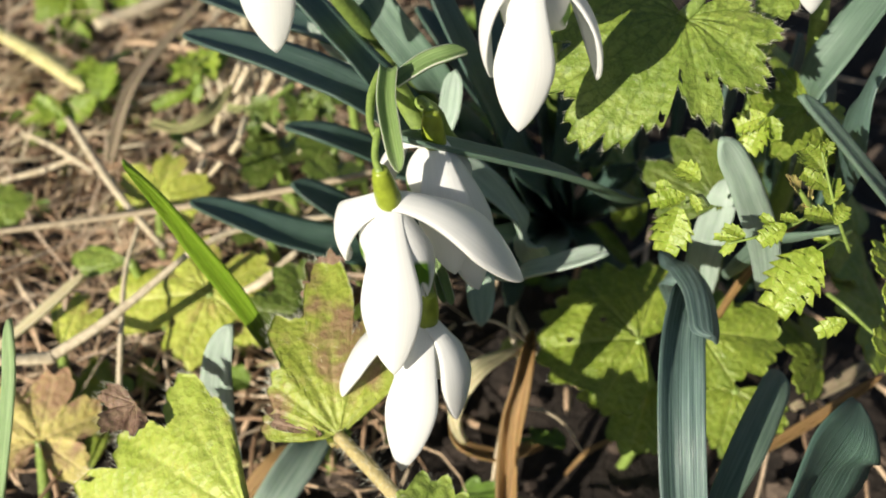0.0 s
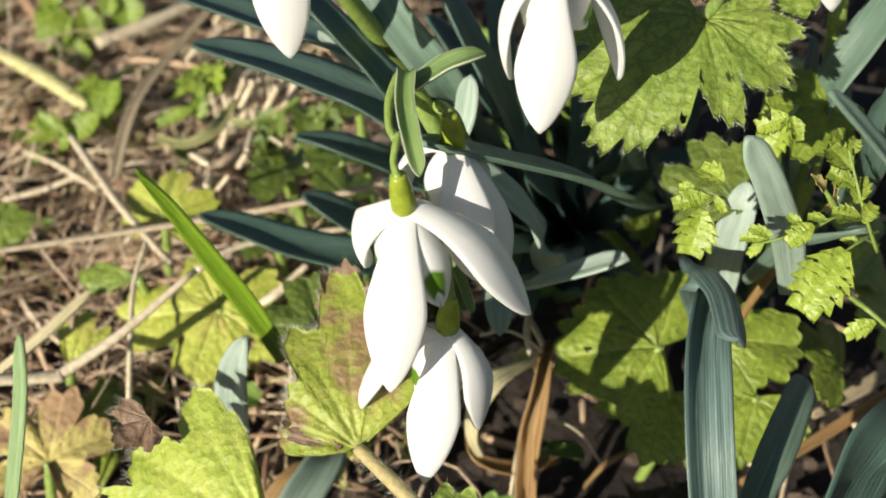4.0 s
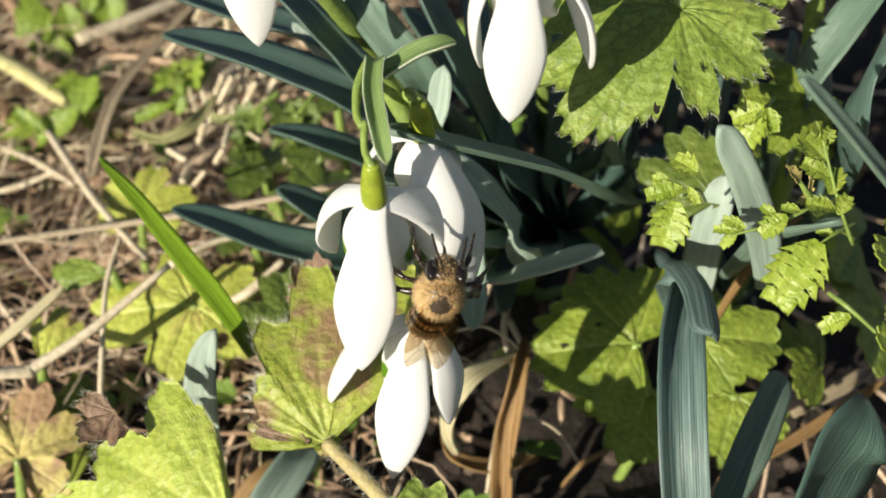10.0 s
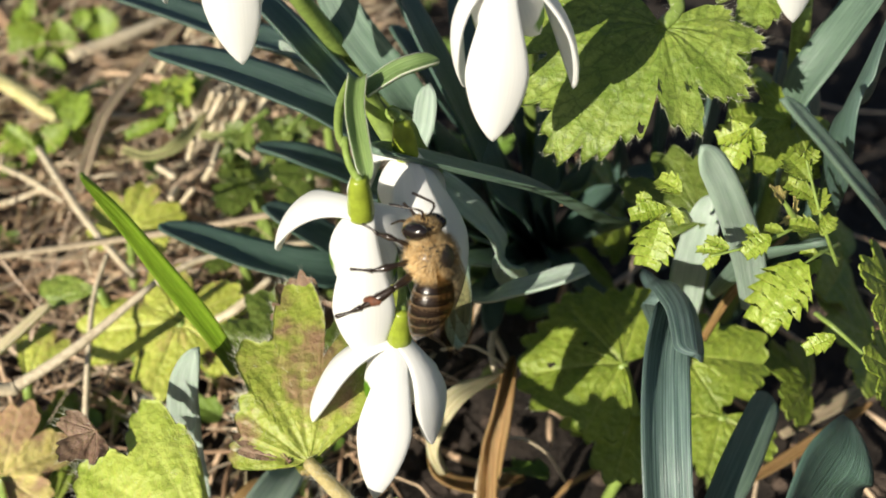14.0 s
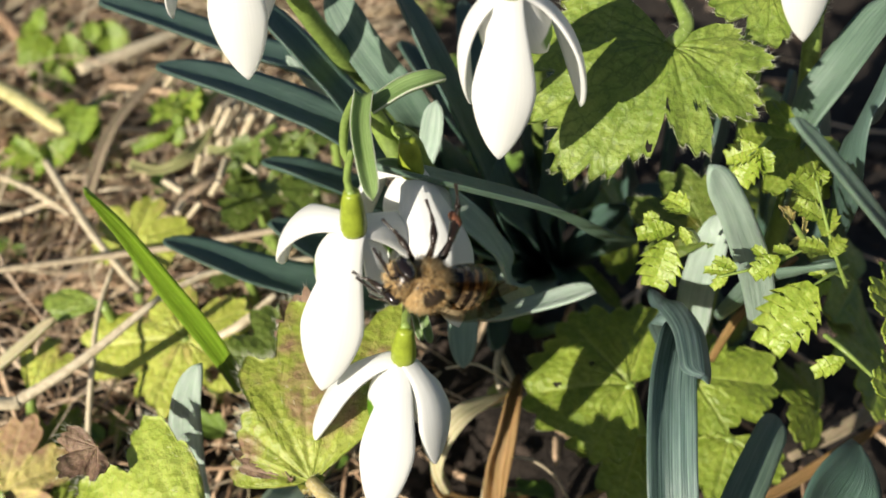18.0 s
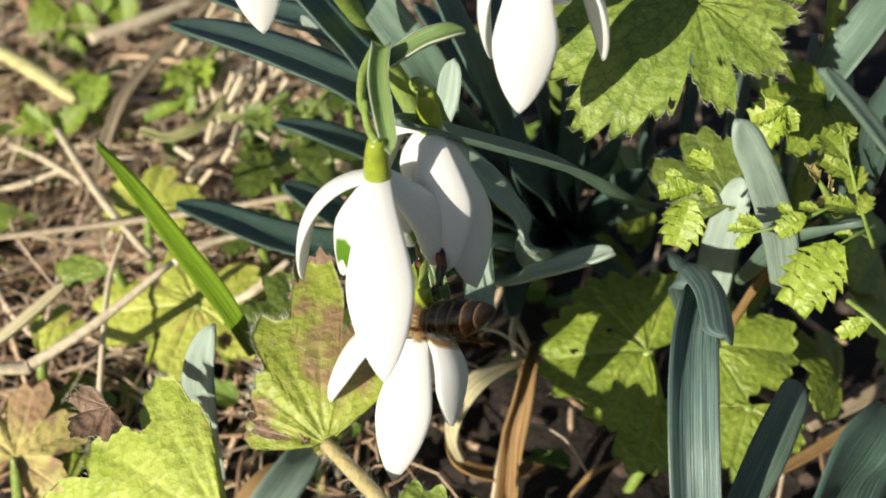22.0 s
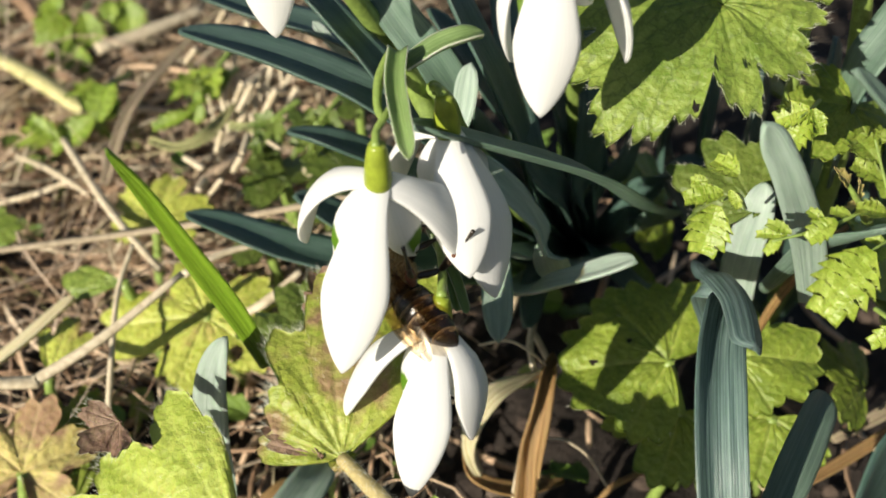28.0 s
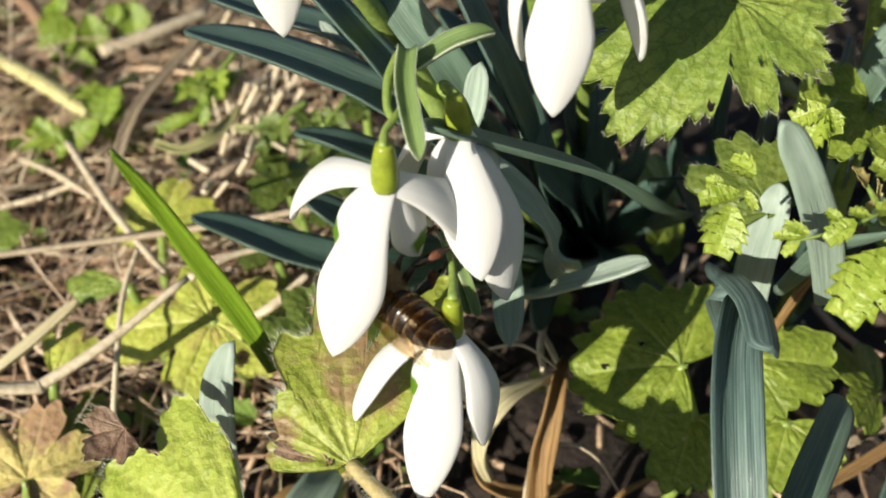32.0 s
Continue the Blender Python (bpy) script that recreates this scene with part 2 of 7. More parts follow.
LITTER = rough_material("litter", [(0.0, (0.20, 0.12, 0.065)), (0.3, (0.50, 0.325, 0.20)), (0.6, (0.71, 0.51, 0.33)), (0.85, (0.81, 0.65, 0.46)), (1.0, (0.34, 0.33, 0.09))], 1200, 0.75, 0.0002, True)
STRAW_BITS = rough_material("straw_bits", [(0.0, (0.48, 0.35, 0.20)), (0.5, (0.70, 0.57, 0.38)), (1.0, (0.84, 0.74, 0.54))], 1200, 0.6, 0.0002, True)
FIBRE = rough_material("dry_fibre", [(0.0, (0.37, 0.24, 0.16)), (0.5, (0.65, 0.47, 0.33)), (1.0, (0.84, 0.69, 0.52))], 1200, 0.7, 0.0001, True)
SOIL = rough_material("soil", [(0.25, (0.011, 0.008, 0.006)), (0.6, (0.032, 0.023, 0.017)), (0.85, (0.07, 0.05, 0.035))], 380, 0.95, 0.0015)
CRUMB = rough_material("soil_crumb", [(0.0, (0.025, 0.018, 0.014)), (0.7, (0.08, 0.055, 0.04)), (1.0, (0.16, 0.12, 0.09))], 900, 0.95, 0.0004, True)
WEED = rough_material("weed_leaf", [(0.0, (0.09, 0.17, 0.02)), (0.6, (0.17, 0.28, 0.04)), (1.0, (0.30, 0.36, 0.09))], 700, 0.5, 0.0002, True)
WEED_LIGHT = herb_material("weed_bright_green", (0.11, 0.18, 0.012), (0.22, 0.31, 0.03), (0.34, 0.43, 0.10), (0.36, 0.36, 0.08), 0.2)
DRY_GREEN = strap_material("greenish_dry_leaf", (0.26, 0.25, 0.09), (0.50, 0.46, 0.22), rough=0.65)
PETIOLE = plain_material("leaf_stalk_reddish", (0.44, 0.36, 0.16), 0.5)
HAIR = plain_material("leaf_hair", (0.55, 0.55, 0.45), 0.5)


# ---- mesh helpers ----
def part(name, verts, faces, material, parent=None, label="", uvs=None, smooth=True, veins=None):
    me = bpy.data.meshes.new(name)
    me.from_pydata([tuple(v) for v in verts], [], faces)
    if smooth:
        me.polygons.foreach_set("use_smooth", [True] * len(me.polygons))
    if uvs is not None:
        layer = me.uv_layers.new(name="UVMap")
        idx = np.empty(len(me.loops), dtype=np.int32)
        me.loops.foreach_get("vertex_index", idx)
        layer.data.foreach_set("uv", np.asarray(uvs, dtype=np.float32)[idx].ravel())
    if veins is not None:
        at = me.attributes.new("vein", "FLOAT", "POINT")
        at.data.foreach_set("value", np.asarray(veins, dtype=np.float32))
    me.materials.append(material)
    ob = new(name, me)
    if parent is not None:
        ob.parent = parent
    if label:
        ob["label"] = label
    return ob


def spline(points, n, closed=False):
    """n points along a smooth line through the given ones."""
    p = np.asarray(points, dtype=float)
    if len(p) == 2:
        return p[0] + (p[1] - p[0]) * np.linspace(0, 1, n)[:, None]
    q = np.vstack([2 * p[0] - p[1], p, 2 * p[-1] - p[-2]])
    out = []
    for t in np.linspace(0, len(p) - 1 - 1e-9, n):
        i = int(t)
        u = t - i
        a, b, c, d = q[i : i + 4]
        out.append(0.5 * (2 * b + (c - a) * u + (2 * a - 5 * b + 4 * c - d) * u * u + (3 * b - a - 3 * c + d) * u ** 3))
    return np.array(out)


def rows_of(line, up):
    """Tangents, sides and normals along a line; the normals stay near up."""
    tang = np.gradient(line, axis=0)
    tang /= np.linalg.norm(tang, axis=1)[:, None]
    up = np.asarray(up, dtype=float)
    if up.ndim == 1:
        up = np.repeat(up[None], len(line), 0)
    nor = up - tang * np.sum(up * tang, axis=1)[:, None]
    nor /= np.maximum(np.linalg.norm(nor, axis=1), 1e-9)[:, None]
    return tang, np.cross(tang, nor), nor


def grid_faces(nu, nv, wrap=False):
    out = []
    for i in range(nu - 1):
        for j in range(nv if wrap else nv - 1):
            k = (j + 1) % nv
            out.append((i * nv + j, i * nv + k, (i + 1) * nv + k, (i + 1) * nv + j))
    return out


def tube(points, radii, sides=8, n=24, flat=1.0):
    """Vertices, faces and uvs of a tapering round stalk."""
    line = spline(points, n)
    r = np.interp(np.linspace(0, 1, n), np.linspace(0, 1, len(radii)), radii)
    _, side, nor = rows_of(line, (0.31, 0.2, 0.9))
    a = np.linspace(0, 2 * math.pi, sides, endpoint=False)
    v = line[:, None] + r[:, None, None] * (np.cos(a)[None, :, None] * side[:, None] + flat * np.sin(a)[None, :, None] * nor[:, None])
    faces = grid_faces(n, sides, True)
    faces.append(tuple(range(sides))[::-1])
    faces.append(tuple((n - 1) * sides + k for k in range(sides)))
    uv = [(k / sides, i / n) for i in range(n) for k in range(sides)]
    return v.reshape(-1, 3), faces, uv


def strap(points, width, up, cup=0.25, thick=0.0007, n=56, hood=0.06, root=0.75, across=9, wave=0.0, seed=0, pleat=0.0, taper=1.5):
    """A strap-shaped leaf from its root to its tip along the points: gutter-shaped, with thickness and a blunt hooded tip."""
    fine = spline(points, 240)
    run = np.concatenate([[0], np.cumsum(np.linalg.norm(np.diff(fine, axis=0), axis=1))])
    even = 1 - (1 - np.linspace(0, 1, n)) ** 1.25
    line = np.column_stack([np.interp(even * run[-1], run, fine[:, c]) for c in range(3)])
    ups = spline(up, n) if np.asarray(up).ndim == 2 else up
    tang, side, nor = rows_of(line, ups)
    s = even
    length = np.sum(np.linalg.norm(np.diff(line, axis=0), axis=1))
    cap = min(0.9, max(width * 0.62 * taper / length, 0.02))
    prof = root + (1 - root) * np.minimum(1, s / 0.45)
    prof = prof * np.sqrt(np.maximum(0.0, 1 - np.maximum(0, (s - (1 - cap)) / cap) ** 2.2)) * (1 - 0.18 * np.maximum(0, (s - 0.6) / 0.4))
    prof[-1] = max(prof[-1], 0.06)
    u = np.linspace(-1, 1, across)
    rng = np.random.RandomState(seed)
    ph = rng.rand(4) * 6.3
    top, bot, uv = [], [], []
    for i in range(n):
        w = width * 0.5 * prof[i]
        lift = cup * w * (np.abs(u) ** 1.7) * 1.4 - (hood * width * max(0, (s[i] - 0.86) / 0.14) ** 2)
        lift = lift + wave * width * np.sin(s[i] * 9 + ph[0] + u * 1.5) * 0.3 + pleat * width * 0.03 * np.cos(u * 16)
        c = line[i] + side[i] * (w * u)[:, None] + nor[i] * lift[:, None]
        edge = np.sqrt(np.maximum(0.02, 1 - u ** 4))
        top.append(c + nor[i] * (thick * 0.5 * edge)[:, None])
        bot.append(c - nor[i] * (thick * 0.5 * edge)[:, None])
        uv += [(0.5 + 0.5 * x, s[i] * length * 25) for x in u]
    ring = [np.vstack([a, b[::-1]]) for a, b in zip(top, bot)]
    v = np.vstack(ring)
    m = 2 * across
    faces = grid_faces(n, m, True)
    faces.append(tuple(range(m))[::-1])
    faces.append(tuple((n - 1) * m + k for k in range(m)))
    uvs = []
    for i in range(n):
        row_uv = uv[i * across : (i + 1) * across]
        uvs += row_uv + row_uv[::-1]
    return v, faces, uvs


def basis(z, y):
    z = Vector(z).normalized()
    y = Vector(y)
    y = (y - z * y.dot(z)).normalized()
    x = y.cross(z)
    return np.array((x, y, z)).T


def blob(centre, radii, turn=None, nu=14, nv=18, seed=None, rough=0.0):
    """An ellipsoid, a little uneven."""
    rng = np.random.RandomState(seed or 0)
    v, uv = [], []
    for i in range(nu):
        a = math.pi * i / (nu - 1)
        for j in range(nv):
            b = 2 * math.pi * j / nv
            k = 1 + rough * (rng.rand() - 0.5)
            v.append((math.sin(a) * math.cos(b) * radii[0] * k, math.sin(a) * math.sin(b) * radii[1] * k, math.cos(a) * radii[2] * k))
            uv.append((j / nv, i / nu))
    v = np.array(v)
    if turn is not None:
        v = v @ np.array(turn).T
    return v + np.array(centre), grid_faces(nu, nv, True), uv


def join(*pieces):
    """Several vertex and face lists as one."""
    vs, fs, us, off = [], [], [], 0
    for v, f, u in pieces:
        vs.append(np.asarray(v))
        fs += [tuple(k + off for k in q) for q in f]
        us += list(u)
        off += len(v)
    return np.vstack(vs), fs, us


# ---- ground ----
def ground():
    """One sheet to the horizon: fine and lumpy near the plants, coarse far off."""
    n = 240
    k = np.linspace(-1, 1, n)
    xs = 0.10 * np.sinh(k * 9.2) / np.sinh(1.9) * 1.0
    ys = xs + 0.16
    v = []
    for y in ys:
        for x in xs:
            near = math.exp(-((x * x + (y - 0.16) ** 2) / 0.35))
            z = noise.fractal((x * 38, y * 38, 0.3), 0.7, 2.1, 5) * 0.0045 * near
            z += noise.noise((x * 7, y * 7, 5.0)) * 0.006 * near
            v.append((x, y, -0.012 + z))
    return tagged(part("ground", v, grid_faces(n, n), SOIL), "dark crumbly garden soil between the plants", "ground", kind="structure")


ground()


def strips(count, area, length, width, height, seed, lift=0.35, bend=0.35, heading=None):
    """Many thin bent strips lying about: verts and faces."""
    rng = np.random.RandomState(seed)
    v, f = [], []
    x0, x1, y0, y1 = area
    for _ in range(count):
        c = np.array((rng.uniform(x0, x1), rng.uniform(y0, y1), rng.uniform(*height)))
        a = rng.uniform(0, math.pi) if heading is None else rng.normal(heading, 0.5)
        ln = rng.uniform(*length)
        w = rng.uniform(*width)
        d = np.array((math.cos(a), math.sin(a), rng.normal(0, lift * 0.5)))
        side = np.array((-math.sin(a), math.cos(a), rng.normal(0, 0.4)))
        up = np.cross(d, side)
        sag = rng.normal(0, bend)
        yaw = rng.normal(0, bend)
        m = 6
        o = len(v)
        for i in range(m):
            s = i / (m - 1) - 0.5
            p = c + d * s * ln + np.array((0, 0, 1)) * sag * ln * (0.25 - s * s) + side * yaw * ln * (0.25 - s * s)
            ww = w * (1 - 0.5 * abs(2 * s) ** 3)
            v += [p - side * ww, p + up * ww * 0.55, p + side * ww, p - up * ww * 0.55]
        for i in range(m - 1):
            for k in range(4):
                q = (k + 1) % 4
                f.append((o + i * 4 + k, o + i * 4 + q, o + i * 4 + 4 + q, o + i * 4 + 4 + k))
        f += [(o + 3, o + 2, o + 1, o), (o + m * 4 - 4, o + m * 4 - 3, o + m * 4 - 2, o + m * 4 - 1)]
    return v, f


def litter():
    v, f = strips(3500, (-0.17, -0.004, 0.10, 0.36), (0.005, 0.028), (0.00012, 0.00042), (-0.011, -0.001), 3)
    tagged(part("dry_grass_litter", v, f, LITTER), "matted dry grass and stem litter on the soil", "litter", kind="stuff")
    v, f = strips(150, (-0.17, -0.01, 0.15, 0.36), (0.010, 0.035), (0.0006, 0.0015), (-0.009, 0.001), 13)
    tagged(part("dead_grass_blades", v, f, LITTER), "broad dead grass blades on the litter", "litter", kind="stuff")
    v, f = strips(1100, (-0.13, -0.006, 0.15, 0.31), (0.005, 0.020), (0.0002, 0.0006), (-0.005, 0.002), 14, heading=0.9)
    tagged(part("bleached_straw_bits", v, f, STRAW_BITS), "short bleached straw pieces in the sun", "litter", kind="stuff")
    v, f = strips(1300, (-0.14, 0.0, 0.12, 0.32), (0.008, 0.034), (0.00008, 0.00022), (-0.006, 0.004), 15, bend=0.7)
    tagged(part("dry_fibres", v, f, FIBRE), "fine curled pinkish-brown dry fibres over the litter", "litter", kind="stuff")
    v, f = strips(150, (-0.02, 0.13, 0.07, 0.24), (0.006, 0.03), (0.0002, 0.0006), (-0.013, -0.005), 4)
    tagged(part("dry_grass_litter", v, f, LITTER), "sparse dry stalks on shaded dark soil", "litter", kind="stuff")
    around = ((-0.50, -0.17, -0.20, 0.75), (-0.17, 0.45, 0.36, 0.75), (-0.17, 0.45, -0.25, 0.03), (0.15, 0.50, 0.03, 0.36))
    for i, area in enumerate(around):
        v, f = strips(900, area, (0.01, 0.045), (0.0004, 0.0012), (-0.012, -0.003), 60 + i)
        tagged(part("dry_grass_litter", v, f, LITTER), "scattered dry grass on the soil around the plants", "litter", kind="stuff")
    rng = np.random.RandomState(8)
    pieces = []
    for _ in range(900):
        x, y = rng.uniform(-0.12, 0.12), rng.uniform(0.07, 0.34)
        r = rng.uniform(0.0006, 0.0028)
        pieces.append(blob((x, y, -0.011 + r * 0.3), (r, r * rng.uniform(0.6, 1), r * rng.uniform(0.5, 0.8)), None, 5, 7, rng.randint(9999), 0.5))
    v, f, _ = join(*pieces)
    tagged(part("soil_crumbs", v, f, CRUMB, smooth=False), "loose crumbs of dark soil", "soil", kind="stuff")


litter()


# ---- snowdrop leaves ----
def plant(name, label, category, base, group=""):
    e = new(name)
    e.location = base
    e.empty_display_size = 0.005
    return tagged(e, label, category, group)


def local(points, base):
    return np.asarray(points, dtype=float) - np.asarray(base)


CLUMP = (0.02045, 0.16170, -0.00900)
clump = plant("snowdrop_clump", "clump of blue-green strap-shaped snowdrop leaves growing from dark soil", "plant", CLUMP)
CAMSIDE = (0.009, -0.512, 0.859)


def leaf(parent, base, points, width, up=CAMSIDE, material=None, label="", **kw):
    v, f, u = strap(local(points, base), width, up, **kw)
    return part("leaf", v, f, material or LEAF, parent, label, u)


def clump_leaf(*points, width=0.0045, up=CAMSIDE, material=None, label="", **kw):
    return leaf(clump, CLUMP, [CLUMP, *points], width, up, material, label, root=0.55, **kw)


clump_leaf((0.00812, 0.12832, 0.02792), (-0.00327, 0.11637, 0.04611), (-0.01366, 0.11825, 0.05126), (-0.02971, 0.12462, 0.05398), width=0.0086, up=(0.682, -0.103, 0.724), taper=2.0, seed=1)
clump_leaf((0.00202, 0.13698, 0.03005), (-0.00941, 0.13163, 0.04656), (-0.02302, 0.13472, 0.05012), (-0.04005, 0.14056, 0.05377), width=0.0070, up=(0.682, -0.103, 0.724), taper=2.0, seed=2)
clump_leaf((0.00358, 0.13325, 0.02596), (-0.00464, 0.11907, 0.04759), (-0.01092, 0.12058, 0.05526), (-0.01870, 0.12626, 0.06156), width=0.0060, up=(0.848, -0.314, 0.426), seed=3)
clump_leaf((0.00832, 0.13487, 0.02766), (0.00070, 0.12211, 0.04788), (-0.00512, 0.12279, 0.05611), (-0.00959, 0.12674, 0.06196), width=0.0052, up=(-0.428, -0.498, 0.754), material=LEAF_MID, seed=4)
clump_leaf((0.01146, 0.13169, 0.02415), (0.00680, 0.11984, 0.04533), (0.00208, 0.12108, 0.05562), (-0.00176, 0.12587, 0.06239), width=0.0064, up=(0.883, -0.270, 0.383), seed=5)
clump_leaf((0.00988, 0.13168, 0.02416), (0.00138, 0.11287, 0.04518), (0.00193, 0.11291, 0.05115), (0.00245, 0.11407, 0.05537), width=0.0031, up=(-0.203, -0.561, 0.802), material=LEAF_PALE, seed=6)
clump_leaf((0.01461, 0.13170, 0.02412), (0.00955, 0.12298, 0.03688), (0.00708, 0.13024, 0.04483), (0.00574, 0.14075, 0.05337), width=0.005, up=(0.585, -0.516, 0.626), seed=7)
clump_leaf((0.00686, 0.13389, 0.01921), (-0.00380, 0.12304, 0.03415), (-0.01203, 0.12137, 0.03984), (-0.01870, 0.12286, 0.04156), width=0.0062, up=(0.631, 0.079, 0.772), seed=8)
clump_leaf((0.00530, 0.13375, 0.01166), (-0.00692, 0.11797, 0.02421), (-0.01982, 0.11719, 0.02797), (-0.03210, 0.12186, 0.03027), width=0.0072, up=(0.618, -0.032, 0.786), taper=2.0, seed=9)
clump_leaf((0.00697, 0.13375, 0.01165), (-0.00568, 0.12310, 0.02239), (-0.01293, 0.12236, 0.02760), (-0.01876, 0.12346, 0.03184), width=0.0068, up=(0.654, -0.031, 0.756), seed=10)
clump_leaf((0.02723, 0.13015, 0.02226), (0.02102, 0.11302, 0.03769), (0.01437, 0.10461, 0.04784), (0.00492, 0.09899, 0.05516), (-0.00296, 0.09550, 0.06033), width=0.0042, up=(0.113, 0.181, 0.977), material=LEAF_MID, seed=11)
clump_leaf((0.00984, 0.12422, 0.01601), (0.00825, 0.10934, 0.02792), (0.01254, 0.10422, 0.03411), (0.01929, 0.10130, 0.03972), width=0.0042, up=(0.009, -0.044, 0.999), material=LEAF_PALE, seed=12)
clump_leaf((0.00986, 0.12689, 0.01892), (0.00538, 0.10929, 0.03382), (0.00528, 0.10321, 0.03310), (0.00534, 0.09843, 0.03085), width=0.0040, taper=1.8, up=(0.009, -0.486, 0.874), material=LEAF_PALE, seed=13)
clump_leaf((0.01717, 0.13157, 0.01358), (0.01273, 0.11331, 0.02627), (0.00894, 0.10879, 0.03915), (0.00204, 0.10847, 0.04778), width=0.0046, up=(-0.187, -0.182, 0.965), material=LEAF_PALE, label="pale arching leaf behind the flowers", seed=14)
clump_leaf((0.01743, 0.13558, 0.02091), (0.01732, 0.13198, 0.03179), (0.01761, 0.13299, 0.04029), (0.01721, 0.14517, 0.04917), width=0.0045, up=(0.221, -0.560, 0.799), seed=15)

clump_leaf((0.01900, 0.14177, 0.01581), (0.02314, 0.13999, 0.02566), (0.02571, 0.14134, 0.03450), (0.02654, 0.14826, 0.04206), width=0.006, up=(0.761, -0.401, 0.510), material=LEAF_MID, seed=51)
clump_leaf((0.01730, 0.14119, 0.01520), (0.01487, 0.13999, 0.02873), (0.01201, 0.14074, 0.04143), (0.01014, 0.14848, 0.04991), width=0.006, up=(0.848, -0.314, 0.426), material=LEAF_MID, seed=52)
clump_leaf((0.01985, 0.14063, 0.01455), (0.01888, 0.13838, 0.02691), (0.01621, 0.13869, 0.03914), (0.01419, 0.14618, 0.05031), width=0.0055, up=(0.761, -0.401, 0.510), material=LEAF_MID, seed=53)
clump_leaf((0.01574, 0.14214, 0.01330), (0.00995, 0.13728, 0.02879), (0.00356, 0.13644, 0.03981), (-0.00239, 0.14079, 0.04760), width=0.006, up=(0.818, -0.250, 0.518), seed=54)
clump_leaf((0.02262, 0.14043, 0.01133), (0.02501, 0.13716, 0.01958), (0.02820, 0.13467, 0.02571), (0.03416, 0.13471, 0.02863), width=0.0055, up=(0.337, 0.115, 0.934), seed=55)
clump_leaf((0.01327, 0.14132, 0.00946), (0.00527, 0.13597, 0.01853), (-0.00118, 0.13295, 0.02420), (-0.00904, 0.13320, 0.02607), width=0.0055, up=(0.646, 0.120, 0.754), seed=56)
clump_leaf((0.02003, 0.13926, 0.01009), (0.02146, 0.12956, 0.01428), (0.02391, 0.12302, 0.01600), (0.02828, 0.12054, 0.01620), width=0.0055, up=(0.337, 0.115, 0.934), seed=57)
clump_leaf((0.01587, 0.14015, 0.00816), (0.01265, 0.13155, 0.01362), (0.01018, 0.12297, 0.01612), (0.00959, 0.11696, 0.01549), width=0.005, up=(0.690, -0.110, 0.715), seed=58)

clump_leaf((0.00525, 0.13718, 0.02282), (-0.00378, 0.12795, 0.03952), (-0.01068, 0.12848, 0.04611), (-0.01584, 0.13142, 0.05087), width=0.0016, up=(-0.309, -0.340, 0.888), material=LEAF_PALE, label="narrow pale young leaf", seed=59)

SIDE = (0.04875, 0.14376, -0.00900)
side_clump = plant("snowdrop_clump", "second clump of broad ribbed blue-green snowdrop leaves", "plant", SIDE)


def side_leaf(*points, width=0.0045, up=CAMSIDE, material=None, label="", root=0.6, **kw):
    return leaf(side_clump, SIDE, points, width, up, material, label, root=root, **kw)


side_leaf((0.02644, 0.07317, 0.02011), (0.02541, 0.07601, 0.02675), (0.02505, 0.08051, 0.03269), (0.02540, 0.08581, 0.03600), (0.02627, 0.09113, 0.03707), (0.02814, 0.09803, 0.03738), width=0.0049, up=(0.009, -0.591, 0.807), material=LEAF_STRIPED, label="ribbed leaf folded along its middle", cup=0.75, pleat=0.5, root=0.95, seed=21)
side_leaf((0.03172, 0.10446, 0.01749), (0.03013, 0.10727, 0.02546), (0.02781, 0.10461, 0.03383), (0.02843, 0.10018, 0.03830), (0.02868, 0.09428, 0.04109), (0.02823, 0.08872, 0.04259), (0.02776, 0.08498, 0.04305), width=0.0041, up=[(0.9, -0.3, 0.3), (0.7, -0.45, 0.5), (0.3, -0.5, 0.8), (0.25, -0.55, 0.8), (0.25, -0.6, 0.75)], material=LEAF_STRIPED, label="ribbed leaf bent over in a hook", cup=-0.45, pleat=0.6, n=60, root=0.5, hood=0.0, taper=0.7, seed=20)
side_leaf((0.02885, 0.07512, 0.02208), (0.03067, 0.07911, 0.02420), (0.03393, 0.08456, 0.02556), (0.03770, 0.09132, 0.02584), (0.04020, 0.09600, 0.02545), width=0.0042, up=(0.15, -0.50, 0.85), material=LEAF_MID, seed=22)
side_leaf((0.03368, 0.06925, 0.02269), (0.03458, 0.07113, 0.02921), (0.03605, 0.07276, 0.03478), (0.03807, 0.07403, 0.03926), (0.04099, 0.07644, 0.04261), width=0.0215, up=(0.70, -0.42, 0.58), root=0.6, taper=1.5, cup=0.15, seed=23)
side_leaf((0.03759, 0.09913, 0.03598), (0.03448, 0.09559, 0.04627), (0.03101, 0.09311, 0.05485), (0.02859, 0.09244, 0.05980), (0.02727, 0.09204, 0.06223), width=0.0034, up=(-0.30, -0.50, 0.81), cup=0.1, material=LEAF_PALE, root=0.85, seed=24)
side_leaf((0.05206, 0.09087, 0.04670), (0.04548, 0.08949, 0.05423), (0.04109, 0.08793, 0.05990), (0.03603, 0.08787, 0.06581), (0.03220, 0.08828, 0.06991), width=0.0021, up=(0.30, -0.40, 0.86), material=LEAF_MID, taper=2.5, seed=25)
side_leaf((0.04505, 0.12168, 0.03499), (0.04337, 0.11602, 0.05105), (0.04593, 0.11653, 0.05749), (0.05184, 0.12115, 0.06394), width=0.0052, up=(-0.519, -0.262, 0.814), material=LEAF_MID, seed=26)
